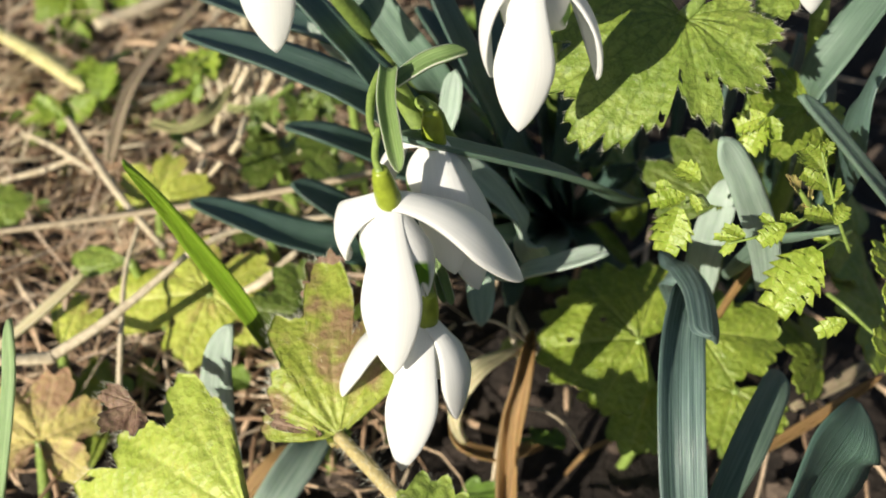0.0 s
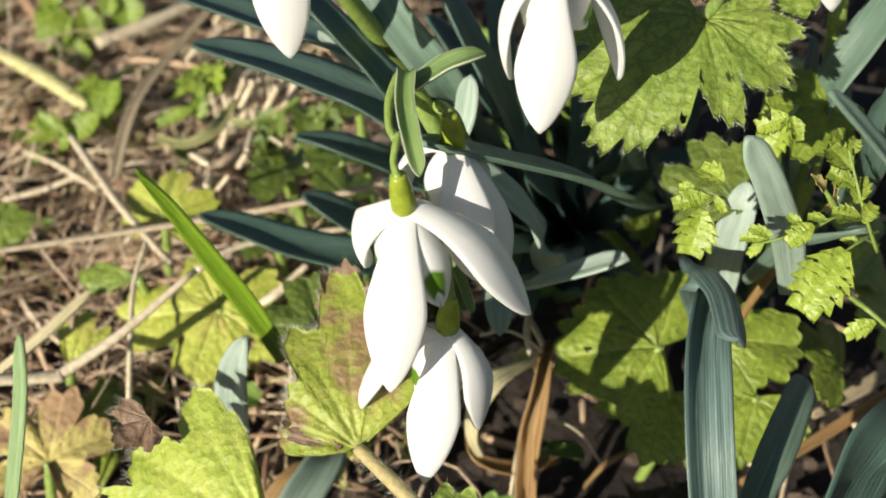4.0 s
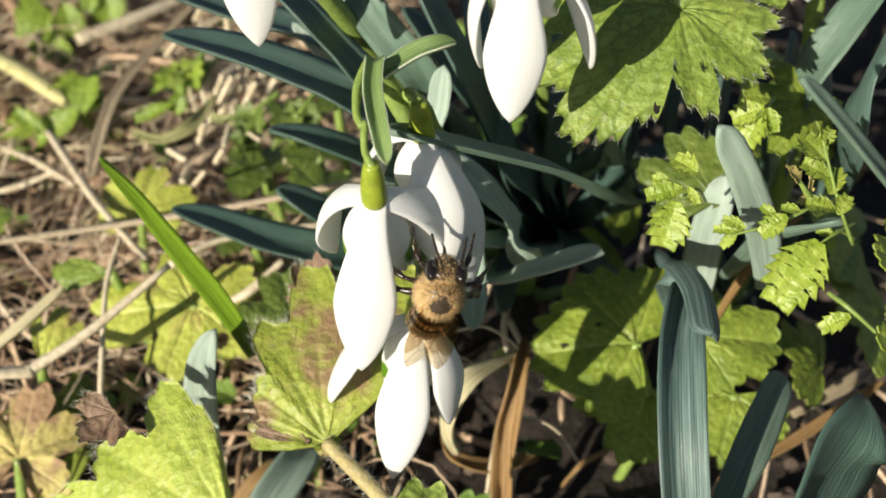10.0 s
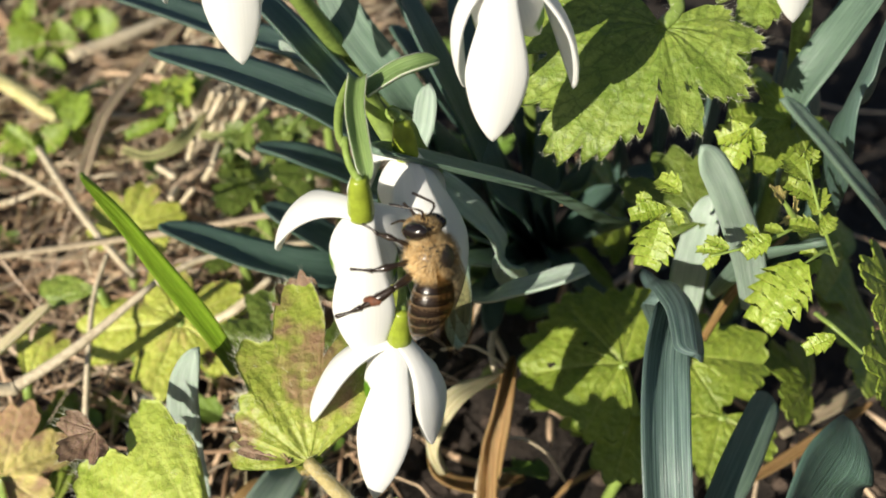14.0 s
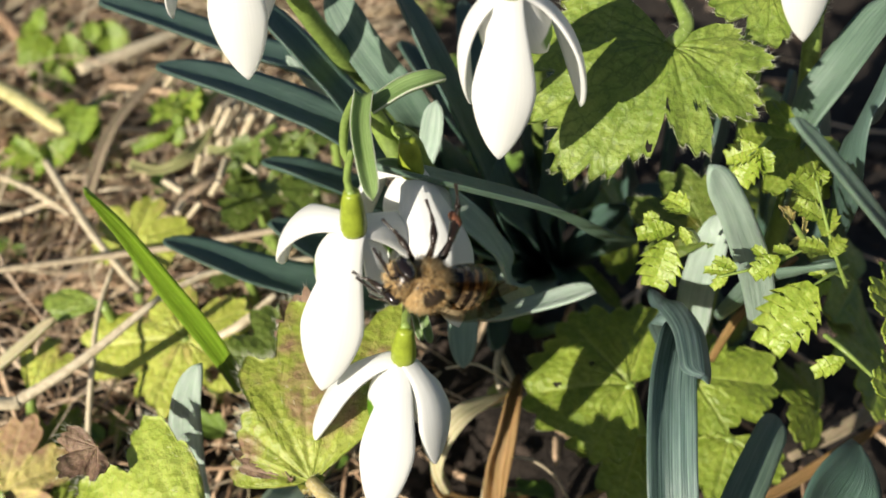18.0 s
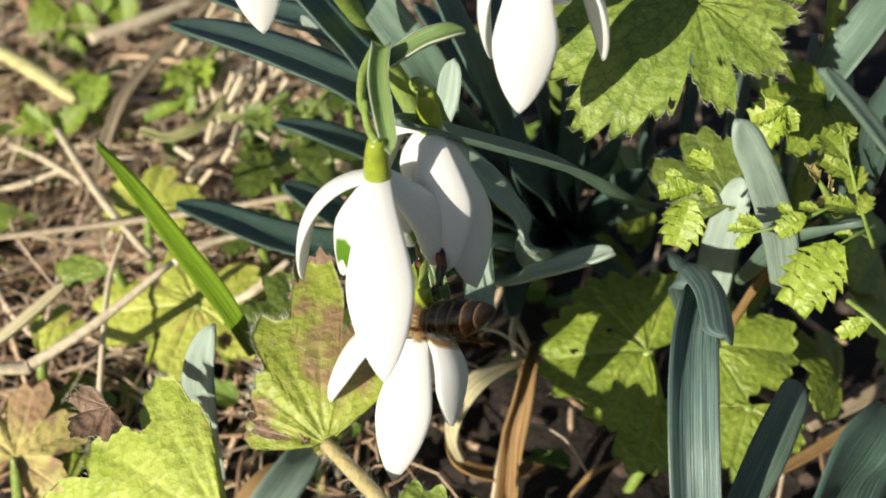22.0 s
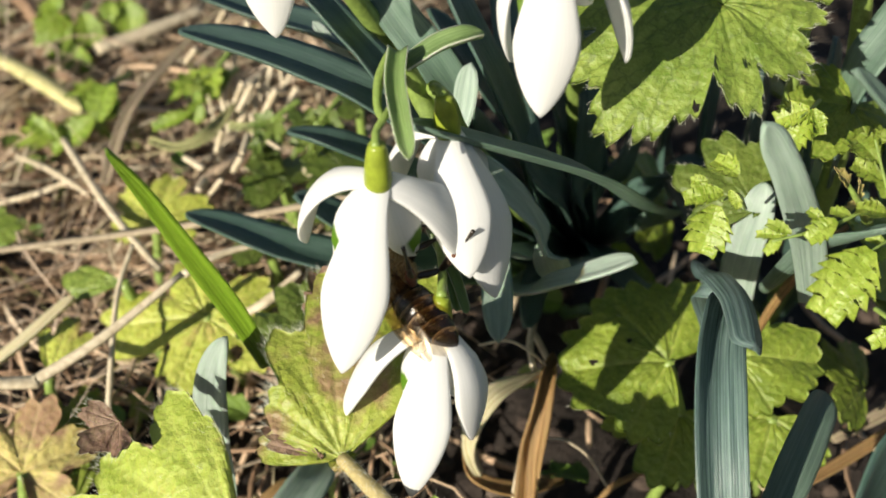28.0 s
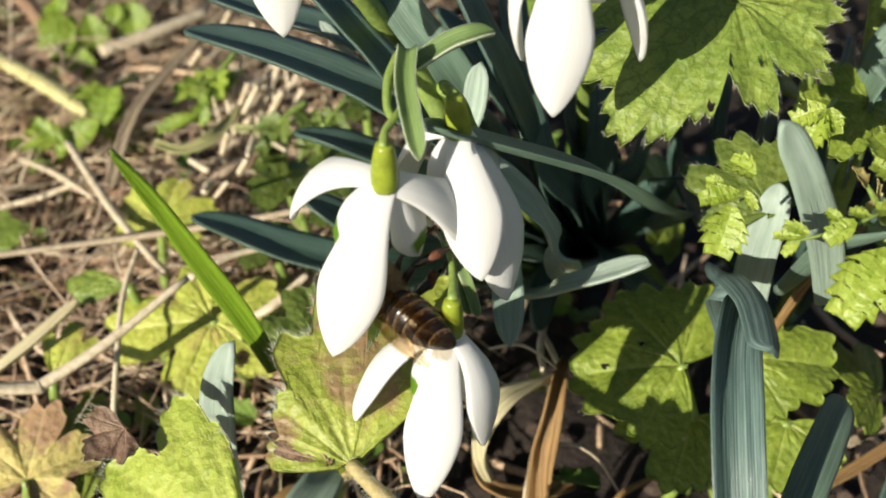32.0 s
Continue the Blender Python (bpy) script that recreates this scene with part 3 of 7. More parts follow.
side_leaf((0.04916, 0.11637, 0.03654), (0.04456, 0.10653, 0.05251), (0.04641, 0.10724, 0.06067), (0.04973, 0.11060, 0.06726), width=0.0075, up=(0.857, -0.206, 0.473), seed=27)
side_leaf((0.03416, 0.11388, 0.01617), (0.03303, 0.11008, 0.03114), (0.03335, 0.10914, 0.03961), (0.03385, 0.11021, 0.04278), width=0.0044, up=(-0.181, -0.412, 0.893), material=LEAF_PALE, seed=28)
side_leaf((0.03476, 0.10652, 0.03082), (0.03584, 0.09885, 0.04268), (0.03770, 0.09442, 0.04786), (0.04045, 0.09202, 0.05118), width=0.0024, up=(0.35, -0.1, 0.93), material=LEAF_MID, seed=29)

for i, (a, b, c) in enumerate((((0.03378, 0.13951, 0.01759), (0.03298, 0.13844, 0.02976), (0.03381, 0.14083, 0.04124)), ((0.03796, 0.13897, 0.01694), (0.03897, 0.13900, 0.02733), (0.04126, 0.14269, 0.03725)), ((0.04669, 0.13570, 0.02066), (0.04618, 0.13526, 0.03204), (0.04891, 0.14020, 0.04332)), ((0.05279, 0.13263, 0.02315), (0.05113, 0.13205, 0.03439), (0.05204, 0.13648, 0.04218)), ((0.03093, 0.14355, 0.01759), (0.02885, 0.14276, 0.02861), (0.03098, 0.14711, 0.03629)))):
    side_leaf(SIDE, a, b, c, width=0.0064, up=(0.848, -0.314, 0.426), seed=80 + i)

NEAR = (-0.01770, 0.10817, -0.00900)
near_clump = plant("snowdrop_clump", "young blue-green snowdrop leaves rising between herb leaves", "plant", NEAR)
leaf(near_clump, NEAR, [(-0.02652, 0.09674, 0.00886), (-0.02594, 0.09582, 0.01847), (-0.02451, 0.09466, 0.02797), (-0.02237, 0.09338, 0.03607)], 0.0045, (-0.05, -0.512, 0.859), LEAF_PALE, root=0.9, taper=3.2, seed=31)
leaf(near_clump, NEAR, [(-0.04914, 0.07995, 0.01669), (-0.04619, 0.08119, 0.02682), (-0.04410, 0.08523, 0.03615), (-0.04329, 0.08802, 0.04283)], 0.0018, (-0.2, -0.5, 0.85), LEAF_FRESH, label="slender pale green young leaf", root=0.9, taper=4.0, seed=32)
leaf(near_clump, NEAR, [(-0.02398, 0.08943, 0.00066), (-0.02067, 0.09451, 0.00321), (-0.01739, 0.10218, 0.00266), (-0.01616, 0.10803, 0.00015)], 0.0052, (0.109, -0.184, 0.977), LEAF_PALE, root=0.8, seed=33)

# ---- grass blade and straws ----
def blade(label, points, width, up, material=None, name="grass_blade", category="grass", **kw):
    v, f, u = strap(points, width, up, root=0.9, **kw)
    ob = tagged(part(name, v, f, material or GRASS, uvs=u), label, category)
    lifted = np.asarray(points, dtype=float) + np.asarray(up, dtype=float) * 0.0003
    v, f, u = tube(lifted, [0.00022, 0.00018, 0.00012, 0.00005], 6, 30)
    part("midrib", v, f, STEM, ob, "pale raised midrib", u)
    return ob


blade("bright green pointed grass blade leaning over the litter", [(-0.01920, 0.09987, 0.02619), (-0.02136, 0.09818, 0.03493), (-0.02413, 0.09637, 0.04413), (-0.02678, 0.09404, 0.05328), (-0.02912, 0.09204, 0.06001)], 0.0030, (-0.28, -0.5, 0.82), cup=0.4, hood=0.0, taper=14.0, pleat=0.8)


def straw(label, points, radii, material=None, name="dry_straw"):
    v, f, u = tube(points, radii, 8, 30, 0.7)
    return tagged(part(name, v, f, material or STRAW, uvs=u), label, "straw", "dry straws")


straw("long grey-brown dry straw lying across the litter", [(-0.07042, 0.13486, 0.01239), (-0.04059, 0.13923, 0.01381), (-0.02495, 0.13937, 0.01672), (-0.00727, 0.14182, 0.01917)], [0.0006, 0.0007, 0.0006], GREY_STRAW)
straw("pale dry straw bent at a joint", [(-0.06058, 0.10613, 0.01642), (-0.05551, 0.10764, 0.01504), (-0.05150, 0.10889, 0.01398), (-0.05082, 0.10931, 0.01385), (-0.04991, 0.10991, 0.01418), (-0.04339, 0.11432, 0.01625), (-0.03444, 0.12280, 0.01948)], [0.0010, 0.0009, 0.0011, 0.0009, 0.0008, 0.0005])
straw("thin dry straw lying over the soil", [(-0.03535, 0.12573, 0.01677), (-0.02811, 0.13128, 0.01681), (-0.01066, 0.13755, 0.01454)], [0.0006, 0.0005])
straw("tan dry stalk slanting down to the soil", [(-0.06466, 0.17026, 0.00803), (-0.05254, 0.15076, 0.00879), (-0.04146, 0.13521, 0.00942)], [0.0007, 0.0008, 0.0006])
straw("thick pale greenish dry stalk", [(-0.08898, 0.20629, 0.00327), (-0.07651, 0.19445, 0.00499), (-0.06327, 0.18151, 0.00549)], [0.0018, 0.0020, 0.0017], GREEN_STRAW)

straw("pale bleached stalk lying on the litter", [(-0.06875, 0.20713, 0.00393), (-0.05992, 0.21405, 0.00397), (-0.05145, 0.22228, 0.00396)], [0.0016, 0.0017, 0.0012])
straw("thin dry stalk on the soil", [(-0.07646, 0.16293, 0.00018), (-0.06861, 0.16429, 0.00156), (-0.06174, 0.16630, 0.00367)], [0.0006, 0.0007, 0.0004])
straw("thin dry stalk on the soil", [(-0.07506, 0.17419, 0.00209), (-0.06697, 0.16760, 0.00368), (-0.05876, 0.16009, 0.00425)], [0.0005, 0.0007, 0.0004])
straw("short dry stalk between the leaves", [(-0.02819, 0.12354, 0.01132), (-0.02457, 0.12491, 0.01277), (-0.02040, 0.12911, 0.01434)], [0.0007, 0.0008, 0.0005])
straw("thin dry stem standing in the soil", [(-0.04324, 0.10848, 0.00692), (-0.04347, 0.11502, 0.01110), (-0.04448, 0.12564, 0.01383), (-0.04368, 0.13299, 0.01592)], [0.0004, 0.0004, 0.0003])

straw("thin pale curling root strand", [(0.00338, 0.10819, 0.02080), (0.00682, 0.10854, 0.02114), (0.00957, 0.10911, 0.01876), (0.01156, 0.11019, 0.01547)], [0.0002, 0.00025, 0.0002])
straw("thin pale curling root strand", [(0.01156, 0.10628, 0.00675), (0.01436, 0.10598, 0.00639), (0.01718, 0.10604, 0.00346), (0.01968, 0.10482, -0.00087)], [0.0002, 0.0003, 0.0002])
straw("thin pale dry stem in the shade", [(0.00736, 0.10094, -0.00198), (0.00822, 0.10330, 0.00355), (0.00945, 0.10663, 0.00716), (0.01225, 0.11388, 0.01208)], [0.0003, 0.0004, 0.0003])
straw("thin pale dry stem in the shade", [(0.01098, 0.11046, 0.01133), (0.00996, 0.11516, 0.01351), (0.01096, 0.12085, 0.01380)], [0.0004, 0.0005, 0.0004])
straw("thin pale dry stem in the shade", [(0.01339, 0.11233, 0.01038), (0.01122, 0.11707, 0.01263), (0.00978, 0.12032, 0.01323)], [0.0004, 0.0005, 0.0004])
straw("thin dark dry stem", [(0.01772, 0.10515, -0.00640), (0.02068, 0.10606, -0.00248), (0.02568, 0.10894, -0.00237)], [0.0004, 0.0005, 0.0004], DRY_LEAF)
straw("thin green stalk crossing the leaves", [(0.04649, 0.10391, 0.03037), (0.04815, 0.10124, 0.03040), (0.05111, 0.09938, 0.02833)], [0.0004, 0.0004, 0.0003], STEM)
straw("cut pale stem end among the litter", [(-0.02191, 0.15983, 0.00941), (-0.02188, 0.15628, 0.01145)], [0.0012, 0.0013], STRAW)
straw("cut pale stem end among the litter", [(-0.02970, 0.15426, 0.00935), (-0.02966, 0.15083, 0.01153)], [0.0013, 0.0012], STRAW)
straw("thin stem under a cut end", [(-0.02163, 0.15920, 0.00872), (-0.02066, 0.15524, 0.00734)], [0.0004, 0.0004], STRAW)


rng = random.Random(12)
for x, y in [(a, b) for a in (-0.0059, -0.0029, 0.0, 0.0029) for b in (0.0086, 0.0058, 0.0023, -0.0006, -0.0035)]:
    foot = Vector((-0.03181, 0.17205, 0.00956)) + Vector((1.000, 0.004, -0.009)) * (x + rng.uniform(-0.0012, 0.0012)) + Vector((-0.001, 0.959, 0.285)) * (y + rng.uniform(-0.0016, 0.0016))
    lean = Vector((0.005, 0.518, 0.856)) * rng.uniform(0.004, 0.0085) + Vector((1.000, 0.004, -0.009)) * rng.uniform(-0.002, 0.0032)
    wide = rng.uniform(0.0003, 0.0007)
    straw("short bleached straw stub standing in the litter", [foot, foot + lean * 0.5, foot + lean], [wide, wide, wide * 0.8])


def dry_leaf(label, points, width, up, material=None, **kw):
    v, f, u = strap(points, width, up, **kw)
    return tagged(part("dry_leaf", v, f, material or DRY_LEAF, uvs=u), label, "dry leaf", "dry strap leaves")


dry_leaf("orange-brown withered strap leaf standing on the soil", [(0.00825, 0.09412, -0.00648), (0.00921, 0.09761, -0.00120), (0.00971, 0.10105, 0.00403), (0.00995, 0.10508, 0.00843), (0.01101, 0.10861, 0.01227), (0.01288, 0.11327, 0.01438)], 0.0030, [(0.291, -0.566, 0.772), (-0.273, -0.568, 0.776), (0.291, -0.566, 0.772), (-0.088, -0.588, 0.804)], cup=1.2, root=0.8, wave=0.5, pleat=3.5, taper=4.0, seed=41)
dry_leaf("pale tan curled dry leaf", [(0.01174, 0.11158, 0.01255), (0.00855, 0.10805, 0.01466), (0.00539, 0.10475, 0.01553), (0.00335, 0.10279, 0.01342), (0.00278, 0.10251, 0.00868), (0.00354, 0.10303, 0.00331)], 0.0027, (-0.271, -0.305, 0.913), DRY_PALE, cup=0.6, root=0.4, wave=0.3, pleat=2.0, taper=4.0, seed=42)
dry_leaf("dark brown curled dry leaf under the flower", [(0.00188, 0.10660, 0.00427), (0.00301, 0.10277, 0.00304), (0.00798, 0.10301, 0.00027), (0.01441, 0.10657, -0.00185)], 0.0024, (0.207, -0.042, 0.978), cup=0.5, root=0.6, seed=43)
straw("thin orange-brown dead stem", [(0.03566, 0.10905, 0.02131), (0.03660, 0.10621, 0.03005), (0.03906, 0.10498, 0.03756), (0.04173, 0.10524, 0.04077)], [0.0005, 0.0006, 0.0004], DRY_LEAF)

dry_leaf("brown dead grass blade on the dark soil", [(0.03735, 0.10014, 0.00045), (0.04895, 0.10657, 0.00140), (0.06159, 0.11354, 0.00449)], 0.0016, (0.1, -0.35, 0.93), DRY_LEAF, cup=0.5, root=0.6, wave=0.3, pleat=2.0, taper=5.0, seed=180)
dry_leaf("brown dead grass blade on the dark soil", [(0.05008, 0.11270, -0.00118), (0.05796, 0.11670, -0.00003), (0.06665, 0.12236, 0.00067)], 0.0020, (0.1, -0.35, 0.93), DRY_GREY, cup=0.5, root=0.6, wave=0.3, pleat=2.0, taper=5.0, seed=182)
dry_leaf("broad brown dead grass leaf on the litter", [(-0.04397, 0.20988, 0.01105), (-0.04997, 0.19488, 0.00955), (-0.05418, 0.17610, 0.00983), (-0.05443, 0.15714, 0.00838)], 0.0026, (-0.187, -0.182, 0.965), DRY_GREY, pleat=2.0, cup=0.5, root=0.6, seed=46)
dry_leaf("pale tan dry leaf lying under the straw", [(-0.06477, 0.11688, 0.00452), (-0.05752, 0.12071, 0.00861), (-0.05089, 0.12663, 0.01203)], 0.0020, (0.108, 0.098, 0.989), DRY_PALE, cup=0.6, pleat=2.0, root=0.7, seed=47)
dry_leaf("brown dead leaf strip at the foot of the flowers", [(-0.02723, 0.09822, -0.00451), (-0.02262, 0.10185, -0.00060), (-0.01982, 0.10518, 0.00004)], 0.0028, (0.108, 0.098, 0.989), cup=0.4, root=0.7, seed=48)

# ---- herb leaves ----
def herb(name, label, junction, tip, normal, lobes, material, teeth=26, tooth=0.09, droop=0.10, ruffle=0.05, seed=0, hairs=0, stalk=None, category="leaf", holes=(), stout=0.0008, relief=1.0, shag=1.0):
    """A lobed, toothed leaf with sunk veins, spreading from its stalk. lobes: degrees from the middle lobe, length, half width in degrees."""
    j = np.array(junction)
    axis = np.array(tip) - j
    size = np.linalg.norm(axis)
    e = new(name)
    e.location = junction
    e.empty_display_size = 0.004
    tagged(e, label, category)
    m = basis(normal, axis)
    rng = np.random.RandomState(seed)
    na, nr = 220, 22
    th = np.linspace(-math.pi, math.pi, na, endpoint=False)
    out = np.full(na, 0.06)
    for deg, ln, half in lobes:
        d = (th - radians(deg) + math.pi) % (2 * math.pi) - math.pi
        out = np.maximum(out, ln * np.maximum(0, 1 - np.abs(d / radians(half)) ** 2.4) ** 0.55)
    ph = rng.rand(6) * 6.3
    saw = np.abs(((th * teeth / (2 * math.pi) + 0.12 * np.sin(th * 5 + ph[0])) % 1.0) - 0.5) * 2
    out = out * (1 - tooth * saw ** 1.5 + 0.04 * np.sin(th * 7 + ph[1]) + 0.03 * np.sin(th * 13 + ph[2]))
    v, vein = [], []
    for i in range(nr + 1):
        q = (i / nr) ** 0.85
        for k in range(na):
            r = q * out[k]
            x, y = math.sin(th[k]) * r, math.cos(th[k]) * r
            z, vn = 0.0, 0.0
            for deg, ln, half in lobes:
                a = radians(deg)
                along, off = x * math.sin(a) + y * math.cos(a), x * math.cos(a) - y * math.sin(a)
                if 0 < along < ln:
                    g = math.exp(-((off / 0.018) ** 2)) * (1 - 0.5 * along / ln)
                    sv = abs(((along - abs(off) * 0.8) * 6.5 / ln) % 1.0 - 0.5) * 2
                    g2 = math.exp(-(((1 - sv) / 0.16) ** 2)) * 0.55 * math.exp(-((off / (0.32 * ln)) ** 4))
                    vn = max(vn, g, g2)
                    z += 0.025 * relief * (1 - math.exp(-((off / 0.10) ** 2))) * math.exp(-((off / 0.4) ** 2))
            z -= 0.024 * relief * vn + droop * r * r
            z += ruffle * q * q * (math.sin(th[k] * 5 + ph[3]) * 0.6 + math.sin(th[k] * 9 + ph[4]) * 0.4)
            v.append((x, y, z))
            vein.append(vn * 0.55 * relief)
    v = np.array(v) * size
    top = v @ m.T
    low = top - m[:, 2] * 0.00025
    n1 = len(top)
    faces = [q[::-1] for q in grid_faces(nr + 1, na, True)]
    mid = v[np.array(faces)].mean(axis=1) / size
    for hx, hy, hr in holes:
        keep = (mid[:, 0] - hx) ** 2 + ((mid[:, 1] - hy) * 0.8) ** 2 > hr * hr
        faces, mid = [q for q, k in zip(faces, keep) if k], mid[keep]
    faces = faces + [tuple(k + n1 for k in q[::-1]) for q in faces]
    o = nr * na
    faces += [(o + k, o + (k + 1) % na, n1 + o + (k + 1) % na, n1 + o + k) for k in range(na)]
    part("leaf_blade", np.vstack([top, low]), faces, material, e, veins=vein + vein)
    if stalk is None:
        foot = j - axis * 0.7
        foot[2] = -0.012
        stalk = [j, (j * 0.55 + foot * 0.45) + np.array((0, 0, -0.001)), foot]
    if stalk:
        sv, sf, su = tube([np.array(p) - j for p in stalk], [stout * 0.9, stout, stout], 8, 20)
        part("leaf_stalk", sv, sf, PETIOLE if shag > 1.4 else STEM, e, uvs=su)
    if hairs:
        hv, hf, w = [], [], 0.000017
        for _ in range(hairs):
            k = rng.randint(na)
            if out[k] < 0.4:
                continue
            i = nr if rng.rand() < 0.93 else rng.randint(nr // 3, nr)
            mix = rng.rand()
            p = top[i * na + k] * (1 - mix) + top[i * na + (k + 1) % na] * mix
            d = m @ np.array((math.sin(th[k]), math.cos(th[k]), 0)) * (0.9 if i == nr else 0.3) + m[:, 2] * rng.uniform(0.1, 0.9) + rng.normal(0, 0.35, 3)
            d /= np.linalg.norm(d)
            s = np.cross(d, (0.3, 0.2, 0.9))
            s /= np.linalg.norm(s)
            ln = rng.uniform(0.0004, 0.0011) * shag
            o = len(hv)
            s2 = np.cross(d, s)
            hv += [p + s * w, p - s * w * 0.5 + s2 * w, p - s * w * 0.5 - s2 * w, p + d * ln]
            hf += [(o, o + 1, o + 3), (o + 1, o + 2, o + 3), (o + 2, o, o + 3)]
        for _ in range(hairs // 6 if stalk else 0):
            a = rng.uniform(0, len(sv) - 1)
            p = np.array(sv[int(a)])
            d = rng.normal(0, 1, 3)
            d /= np.linalg.norm(d)
            s = np.cross(d, (0.3, 0.2, 0.9))
            s /= np.linalg.norm(s)
            o = len(hv)
            s2 = np.cross(d, s)
            hv += [p + s * w, p - s * w * 0.5 + s2 * w, p - s * w * 0.5 - s2 * w, p + d * 0.0011 * shag]
            hf += [(o, o + 1, o + 3), (o + 1, o + 2, o + 3), (o + 2, o, o + 3)]
        hair = part("leaf_hairs", hv, hf, HAIR, e, "fine pale hairs")
        hair["kind"] = "stuff"
    return e


THREE = ((0, 1.0, 44), (-72, 0.95, 46), (72, 0.95, 46))
FIVE = ((0, 1.0, 34), (-58, 0.95, 34), (58, 0.95, 34), (-118, 0.8, 36), (118, 0.8, 36))
ROUND = ((0, 1.0, 70), (-85, 0.85, 75), (85, 0.85, 75), (-140, 0.6, 45), (140, 0.6, 45))
herb("lobed_leaf", "hairy lobed green leaf lit by the sun", (0.02610, 0.11092, 0.06391), (0.02580, 0.10112, 0.05425), (-0.10, -0.44, 0.89), ((60, 1.18, 22), (43, 1.32, 18), (28, 1.14, 16), (15, 0.98, 13), (-10, 0.94, 18), (-46, 0.84, 27), (-79, 0.72, 25), (-100, 0.56, 24), (95, 1.1, 32), (122, 0.9, 26)), HERB, seed=1, hairs=700, tooth=0.10, relief=0.55, holes=((0.03, 0.50, 0.02), (0.035, 0.56, 0.02), (-0.17, 0.52, 0.025), (0.17, 0.83, 0.035)), stalk=[(0.02610, 0.11092, 0.06391), (0.02791, 0.11286, 0.06494), (0.02715, 0.11805, 0.06572), (0.02748, 0.12527, 0.06670)], teeth=56)
herb("lobed_leaf", "hairy lobed green leaf above the clump", (0.03706, 0.11749, 0.06607), (0.03619, 0.11185, 0.06287), (0.010, -0.434, 0.901), THREE, HERB, seed=2, hairs=200)
herb("lobed_leaf", "flat lobed green leaf half in shade", (0.02592, 0.10844, 0.01782), (0.01305, 0.10702, 0.01939), (0.009, -0.358, 0.934), ((0, 1.05, 48), (-55, 0.85, 46), (55, 0.95, 52), (115, 0.95, 50)), HERB_DEEP, seed=3, hairs=150, holes=((0.22, 0.32, 0.03), (-0.3, 0.42, 0.028), (0.05, 0.68, 0.03), (0.45, 0.1, 0.025)))
herb("lobed_leaf", "flat lobed green leaf behind a strap leaf", (0.03412, 0.10965, 0.01755), (0.04518, 0.10901, 0.01819), (0.009, -0.358, 0.934), ((0, 1.0, 55), (-60, 0.65, 40), (60, 0.75, 48)), HERB_DEEP, seed=4)
herb("lobed_leaf", "shaded lobed green leaf close to the soil", (0.02834, 0.10849, 0.00895), (0.02499, 0.10061, 0.00334), (0.009, -0.358, 0.934), THREE, HERB_DEEP, seed=5)
herb("lobed_leaf", "small shaded lobed leaf", (0.03967, 0.10802, 0.00829), (0.03693, 0.10116, 0.00379), (0.009, -0.358, 0.934), THREE, HERB_DEEP, seed=6)
herb("hairy_leaf", "hairy yellow-green leaf with brown withered patches", (-0.00998, 0.08237, 0.03089), (-0.01225, 0.10474, 0.03447), (-0.081, -0.394, 0.915), ((0, 1.0, 15), (-20, 0.70, 16), (-44, 0.46, 22), (-72, 0.38, 22), (28, 0.70, 20), (31, 0.96, 12), (46, 0.55, 14)), HERB_SCORCHED, seed=7, hairs=1800, stalk=[(-0.00998, 0.08237, 0.03089), (-0.00790, 0.07971, 0.03115), (-0.00578, 0.07698, 0.03143), (-0.00290, 0.07341, 0.03116)], teeth=40, tooth=0.06, stout=0.00078, shag=1.41, relief=0.45, ruffle=0.03)
herb("withered_leaf", "curled brown withered tip of a hairy leaf", (-0.01128, 0.09781, 0.03360), (-0.01214, 0.10473, 0.03594), (-0.249, -0.480, 0.845), ((0, 1.0, 34), (-45, 0.7, 26), (50, 0.6, 30)), HERB_BROWN, seed=34, hairs=200, droop=-0.2, ruffle=0.18, stalk=())
herb("withered_leaf", "brown dried margin of a hairy leaf", (-0.01216, 0.08252, 0.03098), (-0.01730, 0.08671, 0.02998), (-0.15, -0.42, 0.89), ((0, 1.0, 20), (-16, 0.8, 14), (22, 0.7, 14)), HERB_BROWN, seed=37, hairs=260, shag=1.3, droop=0.0, ruffle=0.05, stalk=())
herb("hairy_leaf", "large yellow-green lobed leaf with a brown edge", (-0.01853, 0.07319, 0.02946), (-0.02946, 0.08811, 0.03439), (-0.305, -0.450, 0.839), ((0, 1.0, 16), (-24, 1.03, 19), (-44, 1.16, 15), (12, 0.7, 10)), HERB_MID, seed=8, hairs=1100, shag=1.3, teeth=64, tooth=0.05, relief=0.5, holes=((-0.72, 0.86, 0.03),))
herb("withered_leaf", "curled brown withered leaf edge", (-0.03143, 0.08476, 0.03340), (-0.03462, 0.08221, 0.03234), (-0.173, -0.427, 0.887), ((0, 1.0, 46), (-60, 0.9, 40), (60, 0.9, 40)), HERB_BROWN, seed=33, hairs=150, droop=-0.3, ruffle=0.16, stalk=())
herb("lobed_leaf", "yellowing lobed leaf lying on the litter", (-0.03323, 0.12566, 0.00925), (-0.03643, 0.11579, 0.00444), (0.009, -0.321, 0.947), ((0, 1.0, 42), (-70, 0.95, 44), (70, 1.3, 40), (140, 0.9, 44), (-140, 0.9, 40)), HERB_YELLOW, seed=9, holes=((-0.5, 0.35, 0.09), (-0.85, 0.0, 0.06), (0.3, 0.5, 0.05)))
herb("lobed_leaf", "small yellow-green leaf on the litter", (-0.04528, 0.14957, 0.00739), (-0.04394, 0.15860, 0.00836), (0.009, -0.321, 0.947), FIVE, HERB_YELLOW, seed=10)
